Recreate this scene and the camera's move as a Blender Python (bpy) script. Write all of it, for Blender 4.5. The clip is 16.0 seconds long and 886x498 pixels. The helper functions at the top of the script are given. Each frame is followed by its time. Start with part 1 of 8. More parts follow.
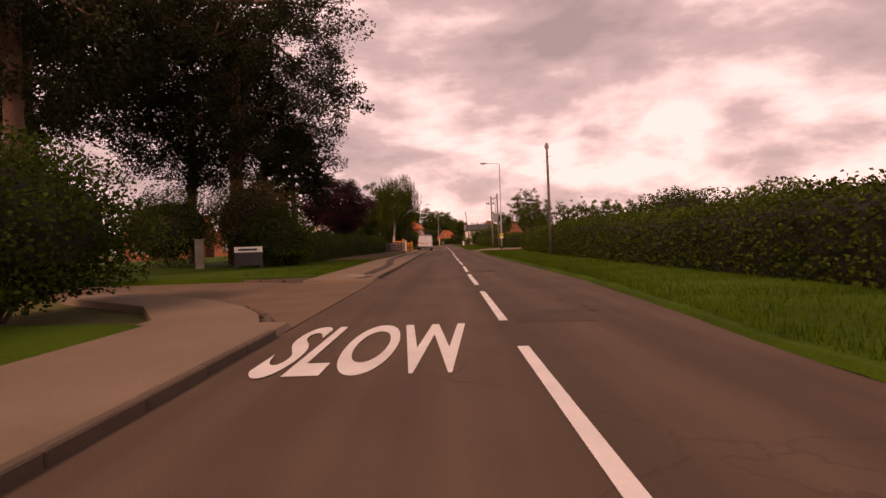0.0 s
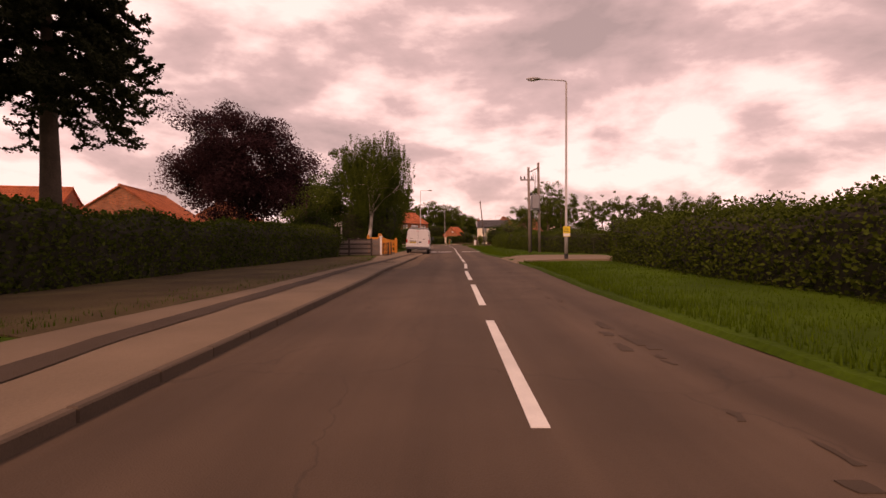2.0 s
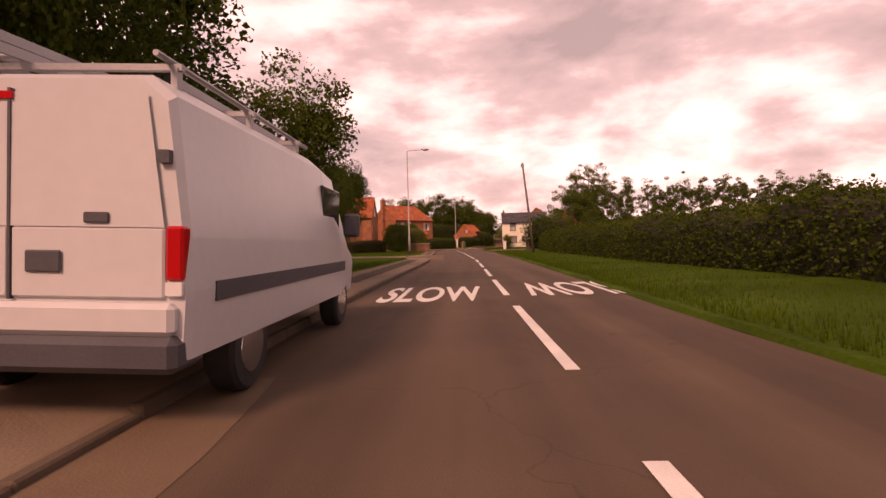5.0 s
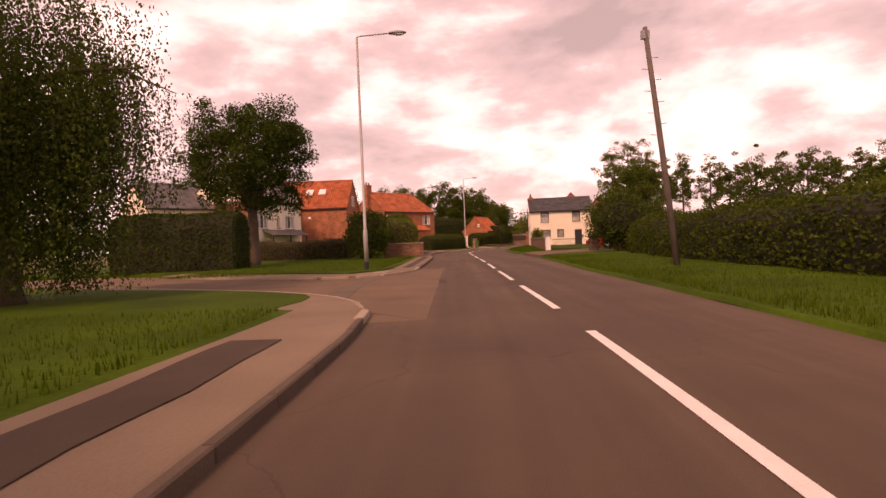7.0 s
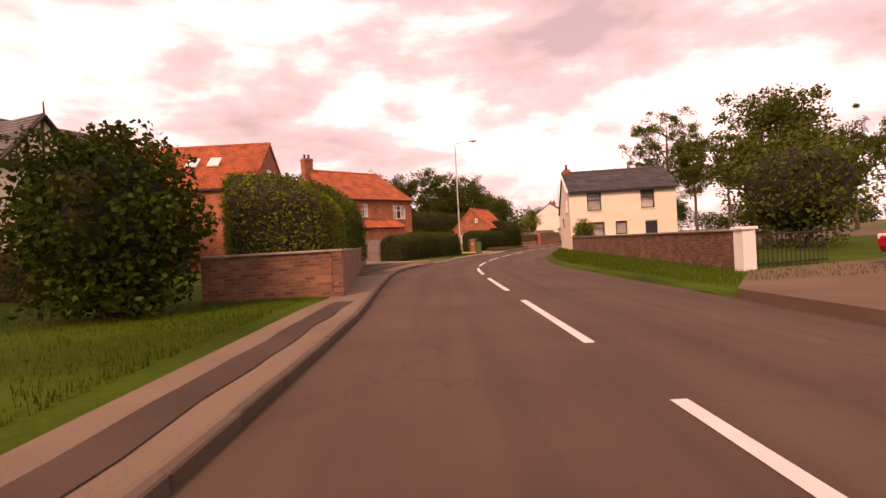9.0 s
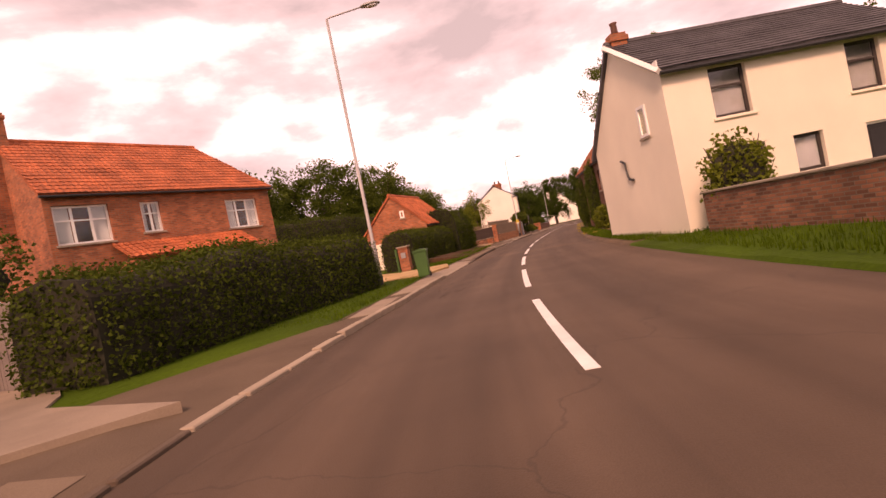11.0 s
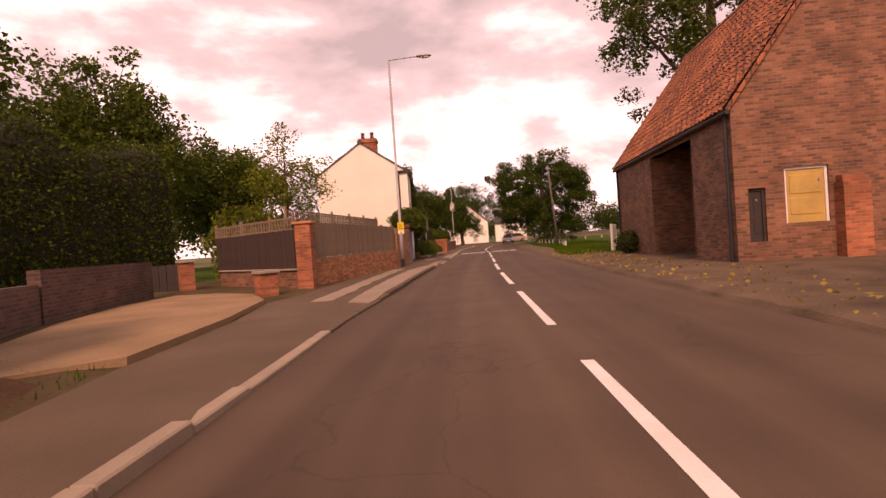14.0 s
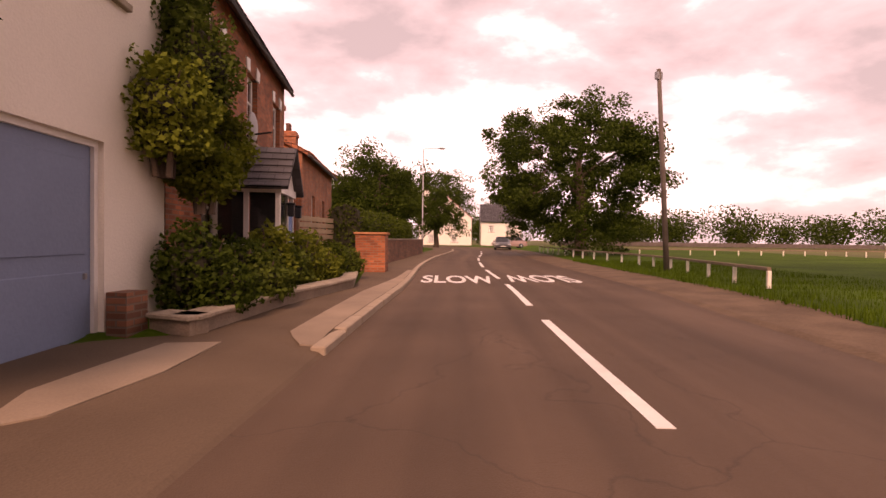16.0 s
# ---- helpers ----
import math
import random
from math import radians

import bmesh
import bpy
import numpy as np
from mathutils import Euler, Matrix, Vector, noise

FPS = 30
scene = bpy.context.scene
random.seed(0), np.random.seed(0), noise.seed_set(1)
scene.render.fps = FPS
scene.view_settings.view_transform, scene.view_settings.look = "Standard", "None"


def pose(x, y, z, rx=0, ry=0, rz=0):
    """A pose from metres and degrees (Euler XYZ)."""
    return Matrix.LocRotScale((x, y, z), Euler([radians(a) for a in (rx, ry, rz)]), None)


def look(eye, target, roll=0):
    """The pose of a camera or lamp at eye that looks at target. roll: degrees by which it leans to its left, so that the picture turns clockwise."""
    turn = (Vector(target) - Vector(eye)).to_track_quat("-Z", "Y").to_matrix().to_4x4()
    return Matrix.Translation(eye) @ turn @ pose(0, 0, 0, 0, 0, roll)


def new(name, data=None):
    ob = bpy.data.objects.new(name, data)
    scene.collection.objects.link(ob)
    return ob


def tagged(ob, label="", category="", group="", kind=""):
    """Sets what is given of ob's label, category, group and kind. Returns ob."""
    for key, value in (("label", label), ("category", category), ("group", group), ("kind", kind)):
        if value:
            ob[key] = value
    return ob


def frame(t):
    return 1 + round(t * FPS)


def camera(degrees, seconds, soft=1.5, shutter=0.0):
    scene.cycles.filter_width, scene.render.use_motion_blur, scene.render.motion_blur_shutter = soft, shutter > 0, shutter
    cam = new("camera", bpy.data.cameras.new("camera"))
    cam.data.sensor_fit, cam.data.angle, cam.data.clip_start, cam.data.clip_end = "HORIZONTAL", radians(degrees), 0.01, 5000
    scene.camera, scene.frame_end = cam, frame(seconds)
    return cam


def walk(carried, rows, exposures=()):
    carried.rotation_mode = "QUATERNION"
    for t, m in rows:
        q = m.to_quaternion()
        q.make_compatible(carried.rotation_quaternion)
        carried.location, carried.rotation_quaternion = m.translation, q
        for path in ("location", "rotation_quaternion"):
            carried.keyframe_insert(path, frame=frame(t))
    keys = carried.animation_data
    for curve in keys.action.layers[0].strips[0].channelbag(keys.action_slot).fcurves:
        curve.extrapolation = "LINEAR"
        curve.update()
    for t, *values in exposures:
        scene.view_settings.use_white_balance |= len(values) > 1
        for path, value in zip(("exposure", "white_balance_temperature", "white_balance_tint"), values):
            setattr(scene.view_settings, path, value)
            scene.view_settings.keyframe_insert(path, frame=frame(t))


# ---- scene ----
cam = camera(82.0, 16.0)
PATH = [
    (0, (-1.364, -1.34, 1.111), (-1.28, 0.657, 1.084), -1.8),
    (0.5, (-0.88, 5.778, 1.109), (-0.797, 7.776, 1.096), -2.2),
    (1, (-0.482, 12.586, 1.059), (-0.394, 14.584, 1.037), -0.4),
    (1.5, (-0.183, 19.137, 1.087), (-0.11, 21.136, 1.059), 0.2),
    (2, (0.116, 25.566, 1.137), (0.169, 27.565, 1.103), -0.2),
    (2.5, (0.388, 32.139, 1.103), (0.426, 34.139, 1.07), -0.7),
    (3, (0.746, 38.813, 1.118), (0.767, 40.813, 1.09), -1.1),
    (3.5, (0.923, 45.483, 1.066), (0.941, 47.483, 1.035), -1.4),
    (4, (1.117, 52.054, 1.06), (1.133, 54.054, 1.04), -1.5),
    (4.5, (1.33, 58.612, 1.02), (1.34, 60.612, 1.0), -1.4),
    (7, (1.976, 90.123, 1.119), (1.949, 92.123, 1.091), -2.4),
    (7.5, (2.005, 96.776, 1.144), (1.991, 98.775, 1.111), -1.8),
    (8, (2.079, 103.421, 1.132), (2.072, 105.421, 1.107), -1.0),
    (10.5, (2.542, 136.189, 1.19), (2.74, 138.179, 1.164), -10.6),
    (11, (3.656, 142.595, 1.154), (3.978, 144.568, 1.131), -11.6),
    (11.5, (5.164, 149.155, 1.108), (5.601, 151.107, 1.092), -11.0),
    (12, (6.961, 155.344, 1.073), (7.501, 157.269, 1.053), -9.8),
    (12.5, (8.856, 161.194, 1.146), (9.477, 163.095, 1.117), -7.5),
    (13, (11.171, 167.438, 1.226), (11.85, 169.32, 1.209), -5.3),
    (13.5, (13.602, 173.73, 1.231), (14.317, 175.598, 1.189), -3.6),
    (14, (16.246, 179.969, 1.161), (16.982, 181.829, 1.129), -4.0),
    (14.5, (19.039, 186.307, 1.103), (19.81, 188.152, 1.083), -3.4),
    (15, (21.781, 192.412, 1.117), (22.572, 194.249, 1.097), -1.8),
    (15.5, (24.611, 198.523, 1.028), (25.418, 200.353, 1.02), -2.2),
    (16, (27.353, 204.401, 1.123), (28.178, 206.223, 1.084), 0.8),
]
EXPO = [(0, 0.44, 10250, 59), (2.5, 0.58, 10350, 59), (3.5, 0.82, 10450, 62), (4.5, 0.75, 10550, 64), (7, 0.9, 10650, 64), (8, 1.0, 10550, 64), (10.5, 1.22, 10150, 59), (11.2, 1.22, 10050, 59), (12.5, 1.02, 10050, 60), (14.5, 1.04, 10050, 60), (15.2, 1.2, 9850, 59), (16, 1.24, 9850, 60)]
walk(cam, [(t, look(eye, target, roll)) for t, eye, target, roll in PATH], EXPO)

# ---- world, sun ----
world = bpy.data.worlds.new("sky")
scene.world = world
world.use_nodes = True
wn, wl = world.node_tree.nodes, world.node_tree.links
wn.clear()
w_out = wn.new("ShaderNodeOutputWorld")
w_bg = wn.new("ShaderNodeBackground")
w_sky = wn.new("ShaderNodeTexSky")
w_sky.sky_type, w_sky.sun_disc = "NISHITA", False
w_sky.sun_elevation, w_sky.sun_rotation = radians(40), radians(206)
w_sky.air_density, w_sky.dust_density = 1.0, 2.0
w_co = wn.new("ShaderNodeTexCoord")
w_sep = wn.new("ShaderNodeSeparateXYZ")
wl.new(w_co.outputs["Generated"], w_sep.inputs[0])


def wmath(op, a, b):
    n = wn.new("ShaderNodeMath")
    n.operation = op
    for i, v in enumerate((a, b)):
        if isinstance(v, (int, float)):
            n.inputs[i].default_value = v
        else:
            wl.new(v, n.inputs[i])
    return n.outputs[0]


# cloud deck: the direction laid onto a high plane, so that clouds flatten towards the horizon
w_z = wmath("ADD", wmath("MAXIMUM", w_sep.outputs[2], 0.0), 0.55)
w_vec = wn.new("ShaderNodeCombineXYZ")
wl.new(wmath("DIVIDE", w_sep.outputs[0], w_z), w_vec.inputs[0])
wl.new(wmath("DIVIDE", w_sep.outputs[1], w_z), w_vec.inputs[1])
wl.new(wmath("ADD", wmath("MULTIPLY", w_sep.outputs[2], 2.2), 3.1), w_vec.inputs[2])
w_n1 = wn.new("ShaderNodeTexNoise")
w_n1.inputs["Scale"].default_value, w_n1.inputs["Detail"].default_value, w_n1.inputs["Roughness"].default_value = 2.4, 8.0, 0.52
w_n1.inputs["Distortion"].default_value = 0.35
wl.new(w_vec.outputs[0], w_n1.inputs["Vector"])
# thinner cloud low ahead, thicker cloud overhead
w_dot = wn.new("ShaderNodeVectorMath")
w_dot.operation = "DOT_PRODUCT"
wl.new(w_co.outputs["Generated"], w_dot.inputs[0])
w_dot.inputs[1].default_value = Vector((0.2, 0.93, 0.31)).normalized()
w_near = wmath("POWER", wmath("MAXIMUM", w_dot.outputs["Value"], 0.0), 5.0)
w_n2 = wn.new("ShaderNodeTexNoise")
w_n2.inputs["Scale"].default_value, w_n2.inputs["Detail"].default_value, w_n2.inputs["Roughness"].default_value = 6.5, 7.0, 0.55
wl.new(w_vec.outputs[0], w_n2.inputs["Vector"])
w_both = wmath("ADD", wmath("MULTIPLY", w_n1.outputs[0], 0.7), wmath("MULTIPLY", w_n2.outputs[0], 0.3))
w_val0 = wmath("SUBTRACT", wmath("ADD", w_both, wmath("MULTIPLY", w_sep.outputs[2], 0.16)), wmath("MULTIPLY", w_near, 0.05))


def lobe(direction, power):
    n = wn.new("ShaderNodeVectorMath")
    n.operation = "DOT_PRODUCT"
    wl.new(w_co.outputs["Generated"], n.inputs[0])
    n.inputs[1].default_value = Vector(direction).normalized()
    return wmath("POWER", wmath("MAXIMUM", n.outputs["Value"], 0.0), power)


# a heavy grey bank high ahead, brighter breaks below it
w_val1 = wmath("ADD", w_val0, wmath("MULTIPLY", lobe((0.22, 0.88, 0.42), 80.0), 0.035))
w_val2 = wmath("SUBTRACT", w_val1, wmath("MULTIPLY", lobe((0.02, 0.93, 0.29), 160.0), 0.035))
w_val = wmath("SUBTRACT", w_val2, wmath("MULTIPLY", lobe((0.3, 0.92, 0.22), 110.0), 0.035))
w_val = wmath("ADD", w_val, wmath("MULTIPLY", lobe((0.62, 0.72, 0.36), 14.0), 0.03))
w_ramp = wn.new("ShaderNodeValToRGB")
e = w_ramp.color_ramp.elements
e[0].position, e[0].color = 0.42, (0.74, 0.8, 0.84, 1)
e[1].position, e[1].color = 0.66, (0.25, 0.278, 0.3, 1)
m_ = e.new(0.48)
m_.color = (0.57, 0.61, 0.645, 1)
m_ = e.new(0.53)
m_.color = (0.4, 0.42, 0.455, 1)
wl.new(w_val, w_ramp.inputs[0])
w_mix = wn.new("ShaderNodeMixRGB")
w_mix.inputs[0].default_value = 0.9
w_scale = wn.new("ShaderNodeMixRGB")
w_scale.blend_type, w_scale.inputs[0].default_value = "MULTIPLY", 1.0
wl.new(w_sky.outputs[0], w_scale.inputs[1])
w_scale.inputs[2].default_value = (0.1, 0.1, 0.1, 1)
wl.new(w_scale.outputs[0], w_mix.inputs[1])
wl.new(w_ramp.outputs[0], w_mix.inputs[2])
wl.new(w_mix.outputs[0], w_bg.inputs[0])
w_bg.inputs[1].default_value = 0.95
wl.new(w_bg.outputs[0], w_out.inputs[0])

sun = new("sun", bpy.data.lights.new("sun", "SUN"))
sun.data.energy, sun.data.angle, sun.data.color = 1.3, radians(14), (1.0, 0.87, 0.72)
sun.matrix_world = look((-22, -45, 42), (0, 0, 0))

# ---- materials ----


def material(name, base, rough=0.8, spread=0.25, scale=3.0, fine=40.0, bump=0.2, metal=0.0, tint=None, transmission=0.0, island=0.0, obj=0.0, spec=0.5, stain=0.0):
    """Base colour varied by a coarse and a fine noise, with fine relief."""
    mat = bpy.data.materials.new(name)
    mat.use_nodes = True
    nt = mat.node_tree
    n, l = nt.nodes, nt.links
    b = n["Principled BSDF"]
    b.inputs["Roughness"].default_value = rough
    b.inputs["Metallic"].default_value = metal
    b.inputs["Specular IOR Level"].default_value = spec
    b.inputs["Transmission Weight"].default_value = transmission
    co = n.new("ShaderNodeTexCoord")
    n1, n2 = n.new("ShaderNodeTexNoise"), n.new("ShaderNodeTexNoise")
    for k, s, d in ((n1, scale, 4.0), (n2, fine, 3.0)):
        k.inputs["Scale"].default_value, k.inputs["Detail"].default_value = s, d
        l.new(co.outputs["Object"], k.inputs["Vector"])
    add = n.new("ShaderNodeMath")
    add.operation = "MULTIPLY_ADD"
    l.new(n2.outputs[0], add.inputs[0])
    add.inputs[1].default_value = 0.5
    l.new(n1.outputs[0], add.inputs[2])
    last = add.outputs[0]
    if island or obj:
        info = n.new("ShaderNodeNewGeometry") if island else n.new("ShaderNodeObjectInfo")
        am = n.new("ShaderNodeMath")
        am.operation = "MULTIPLY_ADD"
        l.new(info.outputs["Random Per Island" if island else "Random"], am.inputs[0])
        am.inputs[1].default_value = island or obj
        l.new(last, am.inputs[2])
        last = am.outputs[0]
    ramp = n.new("ShaderNodeValToRGB")
    top = 1.0 + (island or obj) * 0.7
    lo, hi = ramp.color_ramp.elements
    dark = tuple(c * (1 - spread) for c in base)
    light = tint or tuple(min(1, c * (1 + spread)) for c in base)
    mr = n.new("ShaderNodeMapRange")
    mr.inputs["From Min"].default_value, mr.inputs["From Max"].default_value = 0.45, top + 0.05
    l.new(last, mr.inputs["Value"])
    lo.color, hi.color = (*dark, 1), (*light, 1)
    l.new(mr.outputs[0], ramp.inputs[0])
    colour = ramp.outputs[0]
    if stain:
        n3 = n.new("ShaderNodeTexNoise")
        n3.inputs["Scale"].default_value, n3.inputs["Detail"].default_value = scale * 0.22, 6.0
        l.new(co.outputs["Object"], n3.inputs["Vector"])
        sr = n.new("ShaderNodeMapRange")
        sr.inputs["From Min"].default_value, sr.inputs["From Max"].default_value = 0.5, 0.75
        sr.inputs["To Max"].default_value = stain
        l.new(n3.outputs[0], sr.inputs["Value"])
        sm = n.new("ShaderNodeMixRGB")
        l.new(sr.outputs[0], sm.inputs[0])
        l.new(colour, sm.inputs[1])
        sm.inputs[2].default_value = (*[c * 0.35 for c in base], 1)
        colour = sm.outputs[0]
    l.new(colour, b.inputs["Base Color"])
    if bump:
        bp = n.new("ShaderNodeBump")
        bp.inputs["Strength"].default_value, bp.inputs["Distance"].default_value = bump, 0.02
        l.new(n2.outputs[0], bp.inputs["Height"])
        l.new(bp.outputs[0], b.inputs["Normal"])
    return mat


def leaf_material(name, base, light):
    mat = material(name, base, rough=0.6, spread=0.5, scale=0.5, fine=3.0, bump=0.0, tint=light, island=0.5, spec=0.08)
    n, l = mat.node_tree.nodes, mat.node_tree.links
    b = n["Principled BSDF"]
    tr, mx = n.new("ShaderNodeBsdfTranslucent"), n.new("ShaderNodeMixShader")
    mx.inputs[0].default_value = 0.35
    l.new(b.inputs["Base Color"].links[0].from_socket, tr.inputs[0])
    out = n["Material Output"]
    l.new(b.outputs[0], mx.inputs[1])
    l.new(tr.outputs[0], mx.inputs[2])
    l.new(mx.outputs[0], out.inputs[0])
    return mat


def coursed_material(name, base, mortar, bw, bh, spread=0.35, rough=0.85, bump=0.5, gap=0.012, vertical=True):
    """Bricks or slates in courses: the world's upright wall plane (or, for roofs, the mesh's own UV) gives the pattern."""
    mat = bpy.data.materials.new(name)
    mat.use_nodes = True
    n, l = mat.node_tree.nodes, mat.node_tree.links
    b = n["Principled BSDF"]
    b.inputs["Roughness"].default_value = rough
    uv = n.new("ShaderNodeUVMap")
    br = n.new("ShaderNodeTexBrick")
    br.inputs["Scale"].default_value = 1.0
    br.inputs["Brick Width"].default_value, br.inputs["Row Height"].default_value = bw, bh
    br.inputs["Mortar Size"].default_value, br.inputs["Mortar Smooth"].default_value = gap, 0.3
    br.inputs["Color1"].default_value = (*[c * (1 - spread) for c in base], 1)
    br.inputs["Color2"].default_value = (*[min(1, c * (1 + spread)) for c in base], 1)
    br.inputs["Mortar"].default_value = (*mortar, 1)
    l.new(uv.outputs[0], br.inputs["Vector"])
    co = n.new("ShaderNodeTexCoord")
    no = n.new("ShaderNodeTexNoise")
    no.inputs["Scale"].default_value, no.inputs["Detail"].default_value = 1.3, 8.0
    l.new(co.outputs["Object"], no.inputs["Vector"])
    mr = n.new("ShaderNodeMapRange")
    mr.inputs["From Min"].default_value, mr.inputs["From Max"].default_value = 0.3, 0.7
    mr.inputs["To Min"].default_value, mr.inputs["To Max"].default_value = 0.6, 1.15
    l.new(no.outputs[0], mr.inputs["Value"])
    mul = n.new("ShaderNodeMixRGB")
    mul.blend_type, mul.inputs[0].default_value = "MULTIPLY", 1.0
    l.new(br.outputs["Color"], mul.inputs[1])
    l.new(mr.outputs[0], mul.inputs[2])
    l.new(mul.outputs[0], b.inputs["Base Color"])
    bp = n.new("ShaderNodeBump")
    bp.inputs["Strength"].default_value, bp.inputs["Distance"].default_value = bump, 0.02
    bp.invert = True
    l.new(br.outputs["Fac"], bp.inputs["Height"])
    l.new(bp.outputs[0], b.inputs["Normal"])
    return mat


def asphalt_material(name, base):
    """Chippings, long pale wheel tracks along the lane, dark oily middle, fine cracks; UV: metres across and along."""
    mat = material(name, base, 0.82, 0.2, 0.6, 90, 0.4, stain=0.2, spec=0.25)
    n, l = mat.node_tree.nodes, mat.node_tree.links
    b = n["Principled BSDF"]
    uv, sep = n.new("ShaderNodeUVMap"), n.new("ShaderNodeSeparateXYZ")
    l.new(uv.outputs[0], sep.inputs[0])
    mp = n.new("ShaderNodeMapping")
    mp.inputs["Scale"].default_value = (1.6, 0.05, 1)
    l.new(uv.outputs[0], mp.inputs[0])
    streak = n.new("ShaderNodeTexNoise")
    streak.inputs["Scale"].default_value, streak.inputs["Detail"].default_value = 1.0, 6.0
    l.new(mp.outputs[0], streak.inputs["Vector"])
    wave = n.new("ShaderNodeMath")
    wave.operation = "MULTIPLY"
    l.new(sep.outputs[0], wave.inputs[0])
    wave.inputs[1].default_value = 3.9
    cs = n.new("ShaderNodeMath")
    cs.operation = "COSINE"
    l.new(wave.outputs[0], cs.inputs[0])
    sm = n.new("ShaderNodeMath")
    sm.operation = "MULTIPLY_ADD"
    l.new(cs.outputs[0], sm.inputs[0])
    sm.inputs[1].default_value = -0.05
    l.new(streak.outputs[0], sm.inputs[2])
    mr = n.new("ShaderNodeMapRange")
    mr.inputs["From Min"].default_value, mr.inputs["From Max"].default_value = 0.35, 0.68
    mr.inputs["To Min"].default_value, mr.inputs["To Max"].default_value = 0.82, 1.25
    l.new(sm.outputs[0], mr.inputs["Value"])
    mul = n.new("ShaderNodeMixRGB")
    mul.blend_type, mul.inputs[0].default_value = "MULTIPLY", 1.0
    l.new(b.inputs["Base Color"].links[0].from_socket, mul.inputs[1])
    l.new(mr.outputs[0], mul.inputs[2])
    co = n.new("ShaderNodeTexCoord")
    vo = n.new("ShaderNodeTexVoronoi")
    vo.feature = "DISTANCE_TO_EDGE"
    vo.inputs["Scale"].default_value = 0.35
    wob = n.new("ShaderNodeTexNoise")
    wob.inputs["Scale"].default_value, wob.inputs["Detail"].default_value = 1.4, 5.0
    l.new(co.outputs["Object"], wob.inputs["Vector"])
    wadd = n.new("ShaderNodeMixRGB")
    wadd.blend_type, wadd.inputs[0].default_value = "ADD", 0.9
    l.new(co.outputs["Object"], wadd.inputs[1])
    l.new(wob.outputs["Color"], wadd.inputs[2])
    l.new(wadd.outputs[0], vo.inputs["Vector"])
    cr = n.new("ShaderNodeMapRange")
    cr.inputs["From Min"].default_value, cr.inputs["From Max"].default_value = 0.0, 0.006
    cr.inputs["To Min"].default_value, cr.inputs["To Max"].default_value = 0.35, 0.0
    l.new(vo.outputs["Distance"], cr.inputs["Value"])
    crack = n.new("ShaderNodeMixRGB")
    l.new(cr.outputs[0], crack.inputs[0])
    l.new(mul.outputs[0], crack.inputs[1])
    crack.inputs[2].default_value = (0.02, 0.017, 0.015, 1)
    l.new(crack.outputs[0], b.inputs["Base Color"])
    return mat


M = {}
M["asphalt"] = asphalt_material("asphalt", (0.1, 0.066, 0.045))
M["asphalt_patch"] = material("asphalt_patch", (0.078, 0.055, 0.04), 0.85, 0.25, 1.0, 70, 0.35, spec=0.2)
M["asphalt_old"] = material("asphalt_old", (0.165, 0.112, 0.074), 0.9, 0.22, 0.8, 60, 0.35, stain=0.2, spec=0.2)
M["pavement"] = material("pavement", (0.22, 0.16, 0.112), 0.9, 0.2, 0.7, 50, 0.3, stain=0.2, spec=0.2)
M["pavement_dark"] = material("pavement_dark", (0.125, 0.088, 0.06), 0.9, 0.22, 0.8, 60, 0.35, stain=0.25, spec=0.2)
M["concrete"] = material("concrete", (0.29, 0.22, 0.158), 0.9, 0.2, 1.5, 50, 0.3, stain=0.3)
M["kerb"] = material("kerb", (0.33, 0.26, 0.19), 0.9, 0.25, 2.0, 50, 0.3, obj=0.3, stain=0.3)
M["kerb_dark"] = material("kerb_dark", (0.1, 0.068, 0.046), 0.9, 0.3, 2.0, 50, 0.3, obj=0.3, stain=0.4)
M["litter"] = material("leaf_litter", (0.1, 0.062, 0.036), 0.95, 0.45, 1.1, 26, 0.8, tint=(0.13, 0.1, 0.045), stain=0.4, spec=0.2)
M["gravel"] = material("gravel", (0.46, 0.3, 0.15), 0.95, 0.3, 1.0, 30, 0.6, spec=0.2)
# darker and redder than soil
M["soil_dark"] = material("soil_dark", (0.085, 0.045, 0.024), 0.95, 0.5, 1.4, 22, 0.8, stain=0.3, spec=0.2)
M["asphalt_seam"] = material("asphalt_seam", (0.118, 0.082, 0.056), 0.88, 0.25, 1.0, 70, 0.35)
M["soil"] = material("soil", (0.13, 0.09, 0.06), 0.95, 0.4, 1.2, 25, 0.6, spec=0.2)
M["grass"] = material("grass", (0.042, 0.092, 0.007), 0.9, 0.5, 0.35, 14, 0.8, tint=(0.062, 0.125, 0.009), stain=0.45, spec=0.08)
M["field"] = material("field", (0.09, 0.105, 0.03), 0.95, 0.35, 0.05, 4, 0.6, tint=(0.15, 0.14, 0.05), spec=0.2)
M["blade"] = leaf_material("blade", (0.04, 0.094, 0.005), (0.084, 0.155, 0.011))
M["paint"] = material("road_paint", (0.72, 0.7, 0.66), 0.7, 0.12, 3.0, 60, 0.25, stain=0.25)
M["brick"] = coursed_material("brick", (0.44, 0.125, 0.05), (0.3, 0.17, 0.11), 0.225, 0.075)
M["brick_orange"] = coursed_material("brick_orange", (0.55, 0.17, 0.07), (0.34, 0.24, 0.18), 0.225, 0.075, spread=0.25)
M["brick_old"] = coursed_material("brick_old", (0.26, 0.1, 0.052), (0.2, 0.14, 0.1), 0.225, 0.075, spread=0.45)
M["brick_dark"] = coursed_material("brick_dark", (0.13, 0.06, 0.045), (0.14, 0.11, 0.09), 0.225, 0.075)
